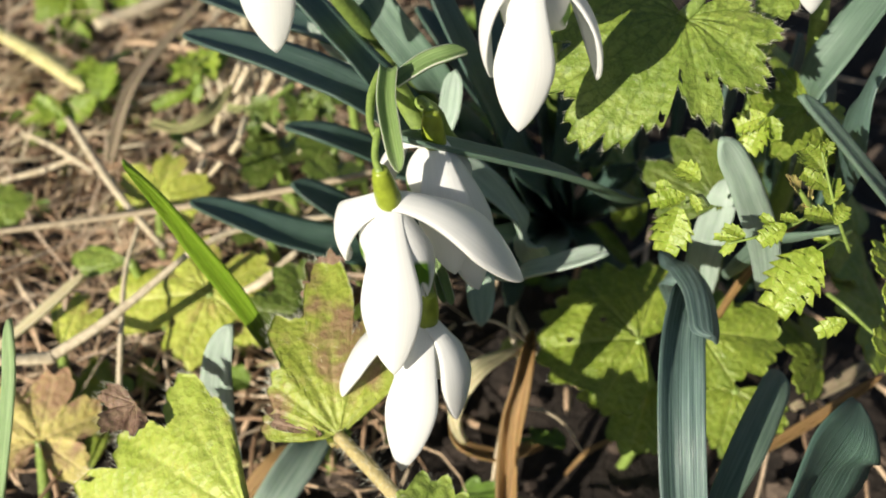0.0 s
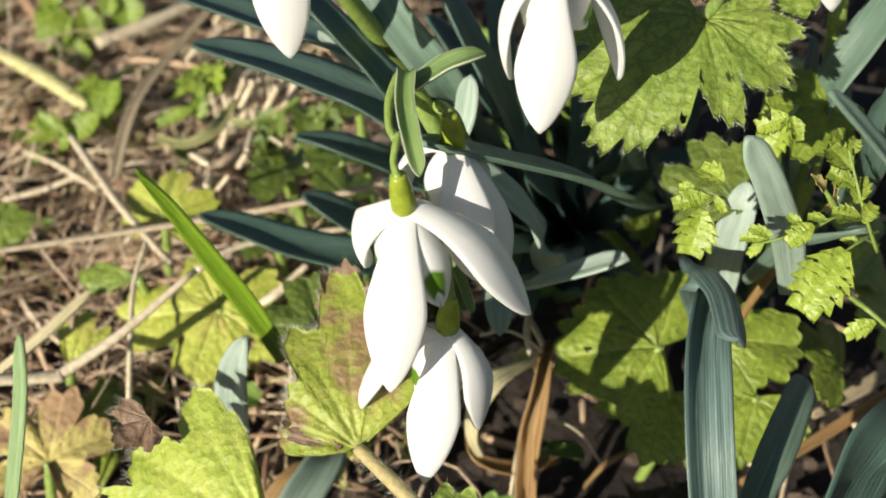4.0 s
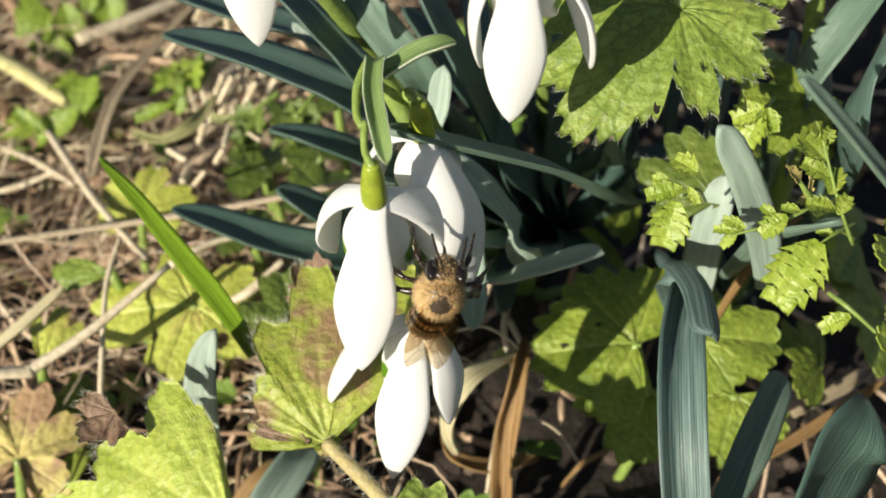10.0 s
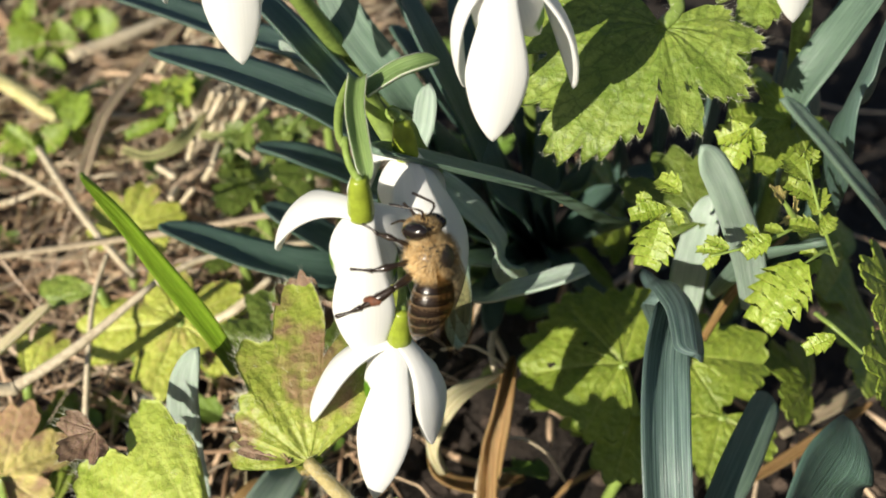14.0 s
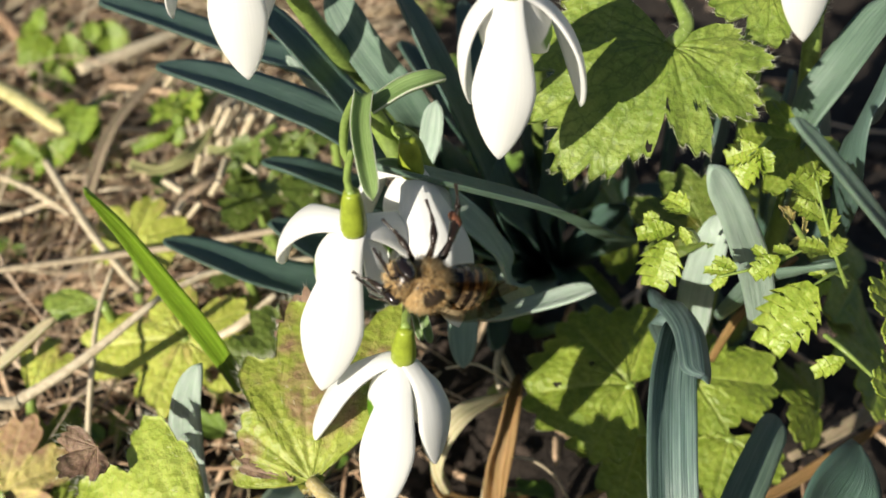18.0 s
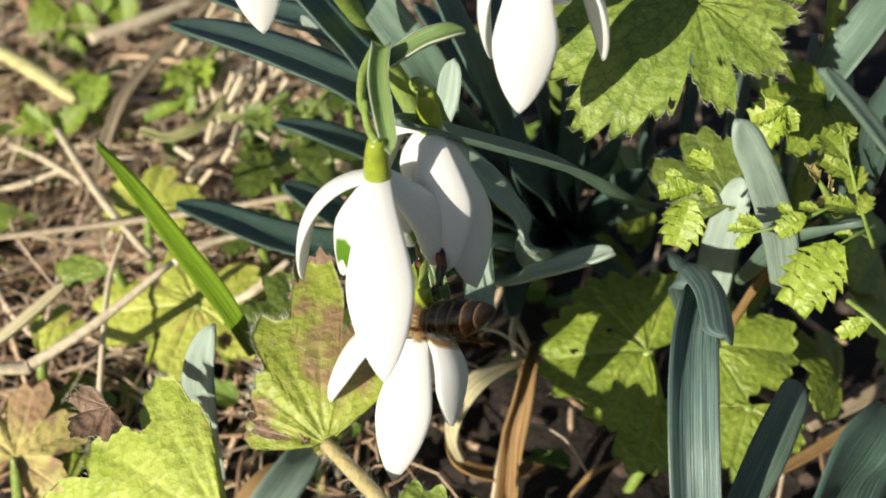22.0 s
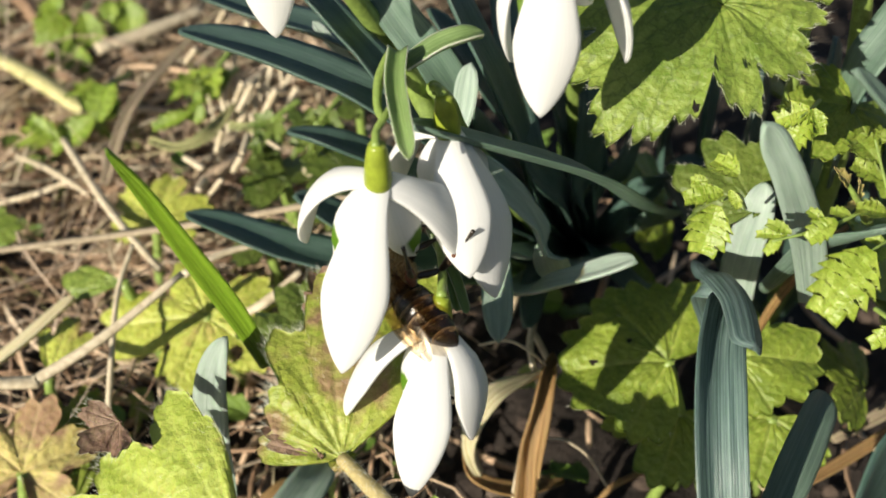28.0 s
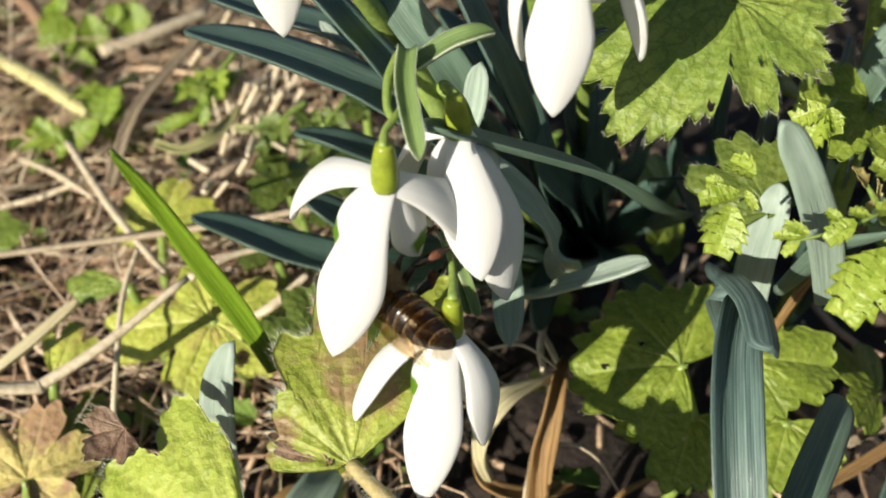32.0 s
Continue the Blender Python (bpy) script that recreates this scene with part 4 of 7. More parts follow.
herb("lobed_leaf", "green leaf rising at the foot of the flowers", (-0.00337, 0.05996, 0.02745), (0.00067, 0.07677, 0.03094), (-0.167, -0.353, 0.921), ((0, 1.0, 27), (-52, 0.82, 38), (-100, 0.9, 40)), HERB, seed=11, hairs=300, teeth=40)
herb("lobed_leaf", "dark green leaf beside the strap leaves", (0.05034, 0.09703, 0.04058), (0.04484, 0.09742, 0.04108), (0.748, -0.323, 0.579), THREE, HERB_DEEP, stalk=(), seed=12)
herb("lobed_leaf", "dark green leaf beside the strap leaves", (0.05182, 0.09397, 0.03129), (0.04677, 0.09437, 0.03180), (0.748, -0.323, 0.579), THREE, HERB_DEEP, stalk=(), seed=13)
# The low leaves from here take the darkened green, which stands in for shade.
herb("lobed_leaf", "low green leaf under the strap leaf, coloured as shaded", (-0.01757, 0.11582, 0.01460), (-0.02027, 0.12483, 0.01559), (0.178, -0.280, 0.943), THREE, HERB_SHADED, seed=36)
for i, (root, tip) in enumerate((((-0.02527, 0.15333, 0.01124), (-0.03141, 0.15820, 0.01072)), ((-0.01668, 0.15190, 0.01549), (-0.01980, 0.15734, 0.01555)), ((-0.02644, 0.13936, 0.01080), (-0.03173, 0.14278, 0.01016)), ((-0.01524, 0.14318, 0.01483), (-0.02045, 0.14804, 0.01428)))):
    herb("lobed_leaf", "small dark green leaf low in the litter", root, tip, (0.339, -0.173, 0.925), THREE, HERB_SHADED, seed=90 + i)
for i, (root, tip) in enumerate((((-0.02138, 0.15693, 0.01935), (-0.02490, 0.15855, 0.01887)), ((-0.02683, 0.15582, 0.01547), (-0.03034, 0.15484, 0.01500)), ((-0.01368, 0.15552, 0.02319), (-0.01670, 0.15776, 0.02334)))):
    herb("lobed_leaf", "green leaf coloured as shaded by the strap leaves", root, tip, (0.5, -0.30, 0.80), THREE, HERB_SHADED, seed=140 + i)
herb("withered_leaf", "withered yellow and brown leaf on the soil", (-0.05468, 0.10556, 0.00091), (-0.05377, 0.11423, 0.00741), (0.009, -0.358, 0.934), FIVE, HERB_DEAD, seed=14, droop=0.0, ruffle=0.12)
herb("toothed_leaf", "narrow dark green toothed leaf in the shade", (-0.04944, 0.10374, -0.00559), (-0.04646, 0.12050, 0.00527), (0.535, -0.257, 0.805), ((0, 1.0, 13), (-14, 0.8, 10), (14, 0.8, 10)), HERB_DEEP, seed=18, teeth=60)
herb("lobed_leaf", "narrow yellowing leaf on the litter", (-0.05352, 0.11801, 0.00561), (-0.05203, 0.12668, 0.01062), (0.009, -0.285, 0.958), ((0, 1.0, 20), (-25, 0.8, 14), (25, 0.8, 14)), HERB_YELLOW, seed=19)
herb("oval_leaf", "small oval green leaf on the litter", (-0.04473, 0.12925, 0.01235), (-0.05365, 0.13051, 0.01164), (-0.1, -0.40, 0.91), ((0, 1.0, 26), (-14, 0.9, 16), (14, 0.9, 16)), HERB, tooth=0.02, seed=15, relief=0.5)
herb("round_leaf", "pale round leaf among the litter", (-0.07357, 0.15234, 0.00339), (-0.06798, 0.15236, 0.00334), (0.009, -0.285, 0.958), ROUND, HERB, tooth=0.02, seed=16)

# ---- cut-leaved herb ----
def cut_leaflet(length, width, teeth, seed):
    """A leaflet along +y, folded at its midrib: a fan of pointed lobes, or, with four teeth and more, a feather shape with a saw edge."""
    rng = np.random.RandomState(seed)
    v, vein = [], []
    na, nr = (41, 5) if teeth < 4 else (97, 5)
    for k in range(na):
        q = k / (na - 1) * 2 - 1
        if teeth < 4:
            lobes = 2 * teeth - 1
            a = q * 1.45
            tooth = abs(((q * 0.5 + 0.5) * lobes) % 1.0 - 0.5) * 2
            reach = (1 - 0.48 * abs(q) ** 1.3) * (0.66 + 0.34 * (1 - tooth ** 1.4)) * rng.uniform(0.95, 1.05)
            ex, ey = math.sin(a) * reach * width * 0.80, math.cos(a) * reach * length * 0.80 + length * 0.20 * (1 - abs(q))
            rib = max(0.0, 1 - tooth * 2.2) * 0.6
        else:
            s = 1 - abs(q)
            saw = (s * teeth) % 1.0
            w = width * 0.5 * math.sin(math.pi * min(1.0, (1 - s) * 0.86 + 0.10)) ** 0.62 * (0.66 + 0.34 * saw ** 1.3)
            ex, ey = math.copysign(w if s < 0.98 else 0.0, q), s * length * 0.86 + 0.11 * length * saw
            rib = 0.15 * saw
        for i in range(nr):
            f = (i / (nr - 1)) ** 0.9
            px = ex * f
            py = ey * f if teeth < 4 else s * length * 0.9 * (1 - f) + ey * f
            v.append((px, py, abs(px) * 0.30 - 0.26 * py * py / length + rng.normal(0, 0.00003) + (0.05 if teeth < 4 else 0.025) * rib * length * f * f))
            vein.append(rib * (1 - 0.6 * f))
    f = grid_faces(na, nr)
    low = [(x, y, z - 0.00007) for x, y, z in v]
    m = len(v)
    f = f + [tuple(k + m for k in q[::-1]) for q in f]
    rim = [i * nr + nr - 1 for i in range(na)]
    f += [(a + m, a, b, b + m) for a, b in zip(rim, rim[1:])]
    return np.array(v + low), f, vein + vein


def cut_leaf(label, points, normal, pairs, length, width, seed, teeth=4, material=None):
    """A divided leaf: a stalk with toothed leaflets in pairs and one at the end."""
    base = np.array(points[0])
    e = new("cut_leaf")
    e.location = points[0]
    e.empty_display_size = 0.004
    tagged(e, label, "leaf", "cut-leaved herb")
    line = spline(local(points, base), 40)
    tv, tf, tu = tube(local(points, base), [0.0006, 0.0004, 0.0002], 6, 20)
    part("leaf_stalk", tv, tf, STEM, e, uvs=tu)
    tang, side, nor = rows_of(line, normal)
    rng = np.random.RandomState(seed)
    spots = [(39, 0, 1.25)]
    for i in range(pairs):
        k = int(37 - (i + 0.6) * 26 / max(pairs, 1))
        spots += [(k, -1, 1 - 0.1 * i), (k, 1, 1 - 0.1 * i)]
    for k, s, g in spots:
        g *= rng.uniform(0.85, 1.15)
        v, f, vein = cut_leaflet(length * g, width * g, teeth, rng.randint(9999))
        d = tang[k] * (1.0 if s == 0 else 0.75) + side[k] * s * 0.9
        m = basis(nor[k] + rng.normal(0, 0.22, 3), d)
        part("leaflet", v @ m.T + line[k], f, material or FERNY, e, veins=vein)
    return e


cut_leaf("small cut leaf with withered reddish tips", [(0.04095, 0.09883, 0.04649), (0.03819, 0.09570, 0.05124), (0.03672, 0.09535, 0.05347)], (-0.05, -0.55, 0.83), 1, 0.0022, 0.0013, 81, 3, material=HERB_DEAD)
cut_leaf("low green weed beside the dry stalk", [(-0.06254, 0.19232, 0.00248), (-0.06410, 0.18129, 0.00378), (-0.06861, 0.17859, 0.00385)], (0.009, -0.285, 0.958), 2, 0.006, 0.005, 61, 3)

cut_leaf("low green weed beside the dry stalk", [(-0.05957, 0.19609, 0.00508), (-0.06261, 0.18716, 0.00721), (-0.06254, 0.18408, 0.00681)], (0.009, -0.285, 0.958), 1, 0.006, 0.005, 63, 3)
cut_leaf("low green weed in the litter", [(-0.03716, 0.18030, 0.01864), (-0.03950, 0.17510, 0.01743), (-0.04148, 0.17243, 0.01750)], (0.009, -0.217, 0.976), 1, 0.005, 0.005, 64, 3)
cut_leaf("low green weed in the litter", [(-0.02341, 0.16192, 0.02060), (-0.02675, 0.15843, 0.01979), (-0.02765, 0.15721, 0.01847)], (0.009, -0.217, 0.976), 1, 0.005, 0.004, 65, 3, HERB_SHADED)
cut_leaf("low green weed in the litter", [(-0.01614, 0.16318, 0.02188), (-0.01932, 0.15681, 0.02089), (-0.02111, 0.15561, 0.01959)], (0.009, -0.217, 0.976), 2, 0.005, 0.004, 66, 3, HERB_SHADED)
for i, (root, tip) in enumerate((((0.03116, 0.14724, 0.01125), (0.02583, 0.14640, 0.02077)), ((0.05133, 0.13726, 0.01935), (0.04620, 0.14012, 0.02846)), ((0.05475, 0.14920, 0.02790), (0.05141, 0.15226, 0.03573)), ((0.05980, 0.12932, 0.01649), (0.05467, 0.13007, 0.02625)), ((0.06189, 0.11964, 0.01033), (0.05397, 0.11921, 0.01737)), ((0.04460, 0.15337, 0.02815), (0.04668, 0.15796, 0.03609)), ((0.02917, 0.13377, 0.00693), (0.02331, 0.12660, 0.00806)), ((0.05318, 0.11534, 0.00575), (0.04841, 0.11749, 0.01259)))):
    herb("lobed_leaf", "shaded green leaf deep among the strap leaves", root, tip, (0.647, -0.181, 0.741), THREE, HERB_DEEP, stalk=(), seed=70 + i)


def frond(label, stalk, leaflets, normal=(-0.05, -0.55, 0.83), material=None, seed=0, thick=0.00022):
    """A divided leaf whose leaflets are given one by one: root, tip, width, teeth."""
    base = np.array(stalk[0])
    e = new("cut_leaf")
    e.location = stalk[0]
    tagged(e, label, "leaf", "cut-leaved herb")
    tv, tf, tu = tube(local(stalk, base), [thick, thick * 0.8, thick * 0.5], 6, 20)
    part("leaf_stalk", tv, tf, STEM, e, uvs=tu)
    rng = np.random.RandomState(seed)
    for root, tip, width, teeth in leaflets:
        along = np.array(tip) - np.array(root)
        v, f, vein = cut_leaflet(np.linalg.norm(along), width, teeth, rng.randint(9999))
        m = basis(np.array(normal) + rng.normal(0, 0.16, 3), along)
        part("leaflet", v @ m.T + (np.array(root) - base), f, material or FERNY, e, veins=vein)
    return e


frond("bright yellow-green cut leaf in the sun", [(0.03064, 0.10481, 0.04348), (0.02811, 0.09961, 0.04924), (0.02550, 0.09520, 0.05181)], (((0.02489, 0.09464, 0.05171), (0.02331, 0.09108, 0.04845), 0.0048, 5), ((0.02549, 0.09525, 0.05271), (0.02163, 0.09478, 0.05255), 0.0027, 4), ((0.02679, 0.09597, 0.05414), (0.02495, 0.09676, 0.05631), 0.0030, 4), ((0.02600, 0.09529, 0.05294), (0.02669, 0.09345, 0.05248), 0.0013, 4), ((0.02411, 0.09611, 0.05339), (0.02264, 0.09571, 0.05410), 0.0015, 4),), seed=51)
frond("cut leaf reaching over the pale strap leaf", [(0.03725, 0.09106, 0.05412), (0.03329, 0.08891, 0.05365), (0.02845, 0.08798, 0.05288)], (((0.03384, 0.08875, 0.05454), (0.03112, 0.08749, 0.05339), 0.0025, 5), ((0.03292, 0.08885, 0.05422), (0.03171, 0.08917, 0.05576), 0.0013, 4), ((0.03026, 0.08886, 0.05306), (0.02821, 0.08923, 0.05434), 0.0014, 4), ((0.02998, 0.08879, 0.05286), (0.02717, 0.08899, 0.05363), 0.0013, 4), ((0.02950, 0.08876, 0.05263), (0.02783, 0.08752, 0.05209), 0.0013, 4), ((0.03497, 0.08872, 0.05507), (0.03331, 0.08880, 0.05603), 0.0013, 4),), seed=52)
frond("olive-green cut leaf beside the strap leaves", [(0.04189, 0.09136, 0.04863), (0.03907, 0.09063, 0.05457), (0.03708, 0.09290, 0.06008)], (((0.03762, 0.09246, 0.05794), (0.03633, 0.09370, 0.06080), 0.0033, 5), ((0.03791, 0.09149, 0.05678), (0.03540, 0.09229, 0.05827), 0.0023, 4), ((0.03811, 0.09052, 0.05562), (0.03881, 0.09127, 0.05879), 0.0026, 4), ((0.03848, 0.08949, 0.05450), (0.03590, 0.09018, 0.05571), 0.0026, 5), ((0.03866, 0.08922, 0.05426), (0.03956, 0.08927, 0.05656), 0.0020, 4), ((0.03741, 0.09339, 0.05913), (0.03812, 0.09314, 0.06105), 0.0018, 4),), seed=53, material=HERB_DEEP)
frond("sunlit leaflets below the lobed leaf", [(0.03805, 0.11130, 0.05235), (0.03563, 0.10618, 0.05466), (0.03408, 0.10435, 0.05488)], (((0.03521, 0.10541, 0.05517), (0.03163, 0.10486, 0.05450), 0.0030, 5), ((0.03511, 0.10532, 0.05497), (0.03284, 0.10290, 0.05218), 0.0037, 5), ((0.03552, 0.10534, 0.05521), (0.03617, 0.10293, 0.05383), 0.0024, 4),), seed=54)
frond("large deeply toothed bright green leaflet", [(0.04261, 0.09409, 0.04900), (0.03999, 0.09140, 0.05012), (0.03782, 0.08968, 0.05021)], (((0.03791, 0.08979, 0.05039), (0.03320, 0.08577, 0.04526), 0.0063, 6),), seed=55)
frond("small yellow-green leaflets among the strap leaves", [(0.04329, 0.09458, 0.04663), (0.04105, 0.09326, 0.04879), (0.03953, 0.09251, 0.04873)], (((0.04025, 0.09249, 0.04908), (0.03850, 0.09247, 0.04980), 0.0013, 4), ((0.04048, 0.09209, 0.04873), (0.03907, 0.09097, 0.04829), 0.0014, 4), ((0.04156, 0.08687, 0.04344), (0.03838, 0.08598, 0.04249), 0.0023, 4),), seed=56)
frond("broad bright green leaflets of a weed on the litter", [(-0.07535, 0.22744, 0.00278), (-0.07507, 0.21945, 0.00324), (-0.07485, 0.21276, 0.00190)], (((-0.07472, 0.21389, 0.00380), (-0.08210, 0.21080, 0.00561), 0.0104, 4), ((-0.07551, 0.21536, 0.00701), (-0.08027, 0.20863, 0.00054), 0.0066, 4), ((-0.07456, 0.21273, 0.00166), (-0.07604, 0.20698, -0.00496), 0.0120, 4), ((-0.07294, 0.21623, 0.00688), (-0.07123, 0.21228, 0.00087), 0.0074, 4), ((-0.06500, 0.21946, 0.00794), (-0.06438, 0.21553, 0.00253), 0.0086, 4), ((-0.06763, 0.21866, 0.00802), (-0.06863, 0.21566, 0.00528), 0.0050, 4), ((-0.07696, 0.21536, 0.00802), (-0.08038, 0.21492, 0.01196), 0.0084, 4),), normal=(0.05, -0.72, 0.68), material=WEED_LIGHT, seed=57, thick=0.0008)
frond("green weed leaves beside the dry stalk", [(-0.06100, 0.18227, 0.00032), (-0.06117, 0.17989, 0.00435), (-0.06114, 0.17810, 0.00731)], (((-0.06090, 0.17773, 0.00662), (-0.06065, 0.18086, 0.01333), 0.0075, 4), ((-0.05999, 0.17812, 0.00670), (-0.05790, 0.18013, 0.01059), 0.0040, 4), ((-0.06160, 0.17788, 0.00723), (-0.06689, 0.17377, 0.00607), 0.0057, 4), ((-0.06706, 0.17426, 0.00503), (-0.07173, 0.17439, 0.01008), 0.0035, 4), ((-0.06620, 0.17428, 0.00454), (-0.06893, 0.17243, 0.00538), 0.0035, 4),), normal=(0.05, -0.72, 0.68), material=WEED_LIGHT, seed=58, thick=0.0006)
frond("pale green weed leaves between bleached straws", [(-0.03605, 0.17890, 0.01621), (-0.03643, 0.17675, 0.01674), (-0.03690, 0.17552, 0.01685)], (((-0.03670, 0.17628, 0.01704), (-0.04346, 0.17216, 0.01508), 0.0063, 4), ((-0.04165, 0.17306, 0.01382), (-0.04289, 0.16994, 0.01143), 0.0040, 4), ((-0.04306, 0.17169, 0.01228), (-0.04951, 0.16840, 0.01207), 0.0030, 4),), normal=(0.05, -0.72, 0.68), material=WEED_LIGHT, seed=59, thick=0.0005)
herb("lobed_leaf", "olive-green lobed leaf behind the cut leaves", (0.03303, 0.10911, 0.03989), (0.02907, 0.11699, 0.04578), (-0.05, -0.52, 0.85), ((0, 1.0, 26), (-38, 0.95, 24), (36, 0.85, 26), (-75, 0.7, 24), (78, 0.6, 24)), HERB_SHADED, seed=171, hairs=80, relief=0.5, stalk=())
herb("lobed_leaf", "shaded green leaf under the arching strap leaf", (0.04282, 0.11501, 0.04919), (0.03842, 0.11280, 0.04367), (0.3, -0.45, 0.84), FIVE, HERB_DEEP, seed=172, stalk=())

for i, (a, b, w) in enumerate((((-0.03536, 0.16646, 0.01347), (-0.03128, 0.16707, 0.02053), 0.00061), ((-0.03626, 0.16947, 0.01279), (-0.03338, 0.16953, 0.01943), 0.00043), ((-0.03022, 0.16404, 0.01547), (-0.02701, 0.16375, 0.02152), 0.00064), ((-0.03300, 0.17702, 0.02192), (-0.03252, 0.17524, 0.02686), 0.00057), ((-0.04129, 0.19024, 0.01751), (-0.03885, 0.18857, 0.02192), 0.00046), ((-0.02832, 0.17338, 0.02419), (-0.02513, 0.16940, 0.02443), 0.00056), ((-0.04046, 0.15499, 0.01494), (-0.03715, 0.15135, 0.01562), 0.00067), ((-0.03672, 0.14960, 0.01479), (-0.03669, 0.14542, 0.01602), 0.00057), ((-0.03602, 0.15637, 0.01520), (-0.03431, 0.15500, 0.01979), 0.00040), ((-0.03060, 0.15524, 0.01888), (-0.03076, 0.15029, 0.01892), 0.00044), ((-0.03260, 0.15102, 0.01530), (-0.03075, 0.14912, 0.01903), 0.00052), ((-0.02769, 0.15516, 0.01787), (-0.02541, 0.15150, 0.01905), 0.00044), ((-0.03553, 0.14690, 0.01416), (-0.03307, 0.14527, 0.01796), 0.00043), ((-0.04489, 0.18045, 0.01645), (-0.04228, 0.17860, 0.02024), 0.00050), ((-0.04622, 0.17485, 0.01383), (-0.04361, 0.17296, 0.01740), 0.00039))):
    straw("short bleached straw piece lit by the sun", [a, (Vector(a) + Vector(b)) / 2, b], [w, w * 1.1, w], STRAW)
dry_leaf("curved greenish dead grass leaf on the litter", [(-0.04640, 0.15783, 0.01619), (-0.04188, 0.15720, 0.01510), (-0.03742, 0.16005, 0.01565), (-0.03493, 0.16908, 0.01545)], 0.0024, (-0.1, -0.35, 0.93), DRY_GREEN, cup=0.5, root=0.6, wave=0.3, pleat=2.0, taper=4.0, seed=190)
dry_leaf("greenish dead grass leaf under the strap leaf", [(-0.03437, 0.16050, 0.01703), (-0.03044, 0.15911, 0.01729), (-0.02444, 0.15689, 0.01770)], 0.0020, (-0.1, -0.35, 0.93), DRY_GREEN, cup=0.5, root=0.6, wave=0.3, pleat=2.0, taper=4.0, seed=191)


def weeds():
    """Small low leaves scattered through the litter."""
    rng = np.random.RandomState(17)
    vs, fs, off = [], [], 0
    for _ in range(240):
        x, y = rng.uniform(-0.17, 0.02), rng.uniform(0.10, 0.36)
        v, f, _v = cut_leaflet(rng.uniform(0.004, 0.011), rng.uniform(0.003, 0.006), 3, rng.randint(9999))
        a = rng.uniform(0, 6.28)
        m = basis((rng.normal(0, 0.4), rng.normal(-0.2, 0.4), 1), (math.cos(a), math.sin(a), 0.3))
        vs.append(v @ m.T + np.array((x, y, rng.uniform(-0.008, -0.001))))
        fs += [tuple(k + off for k in q) for q in f]
        off += len(v)
    tagged(part("low_weeds", np.vstack(vs), fs, WEED), "small green weed leaves among dry litter", "weeds", kind="stuff")


weeds()


# ---- snowdrop flowers ----
def petal_mesh(length, width, bulge, cupping, notch=0.0):
    """A spoon-shaped petal from the origin to (0, 0, -length), rounded outwards along +y."""
    n, k = 30, 13
    u = np.linspace(-1, 1, k)
    outer, inner, uv = [], [], []
    for i in range(n):
        s = i / (n - 1)
        rise = min(1.0, s / 0.60)
        w = 0.5 * width * (0.42 + 0.60 * rise * rise * (3 - 2 * rise)) * max(0.0, 1 - max(0, (s - 0.52) / 0.48) ** 1.8) ** 0.78
        w = max(w, 0.0001)
        y = bulge * math.sin(math.pi * s ** 0.8) ** 0.9
        slope = cupping * w
        for x in u:
            z = -length * s + (notch * length * (1 - abs(x)) ** 2 * max(0, (s - 0.8) / 0.2) if notch else 0)
            p = np.array((w * x, y - slope * abs(x) ** 2.0 + slope * 0.35, z))
            outer.append(p + np.array((0, 0.00015, 0)))
            inner.append(p - np.array((0, 0.00015, 0)))
            uv.append((0.5 + 0.5 * x, s))
    f = grid_faces(n, k)
    m = n * k
    f = f + [tuple(a + m for a in q[::-1]) for q in f]
    rim = [i * k for i in range(n)] + [(n - 1) * k + a for a in range(1, k)] + [i * k + k - 1 for i in range(n - 2, -1, -1)] + list(range(k - 2, 0, -1))
    f += [(a, b, b + m, a + m) for a, b in zip(rim, rim[1:] + rim[:1])]
    return outer + inner, f, uv + uv


def flower(parent, at, petals, inner, lengths, widths=(0.0056, 0.0054, 0.0060), bulges=(0.0020, 0.0026, 0.0024), short=0.0095):
    """The hanging head: ovary, three outer petals, three short inner ones. at and petals are poses; the head is a part of its snowdrop."""
    n, k = 16, 16
    v, uv = [], []
    for i in range(n):
        s = i / (n - 1)
        r = 0.00122 * (0.42 + 0.58 * math.sin(math.pi * (0.06 + 0.52 * s)) ** 0.7)
        for j in range(k):
            a = 2 * math.pi * j / k
            v.append((r * math.cos(a), r * math.sin(a), -0.0044 * s))
            uv.append((j / k, s))
    f = [q[::-1] for q in grid_faces(n, k, True)] + [tuple(range(k)), tuple((n - 1) * k + j for j in range(k))[::-1]]
    head = part("flower_head", v, f, OVARY, parent, "green ovary of the hanging flower", uv)
    head.matrix_basis = at
    made = []
    for m, ln, w, b in zip(petals, lengths, widths, bulges):
        pv, pf, pu = petal_mesh(ln, w, b, 0.28)
        p = part("outer_petal", pv, pf, PETAL, head, "white spoon-shaped outer petal", pu)
        p.matrix_basis = m
        made.append(p)
    pv, pf, pu = petal_mesh(short, 0.0046, 0.0012, 0.55, 0.13)
    for m in inner:
        p = part("inner_petal", pv, pf, INNER, head, "short white inner petal with a green mark", pu)
        p.matrix_basis = m
        made.append(p)
    return head, made


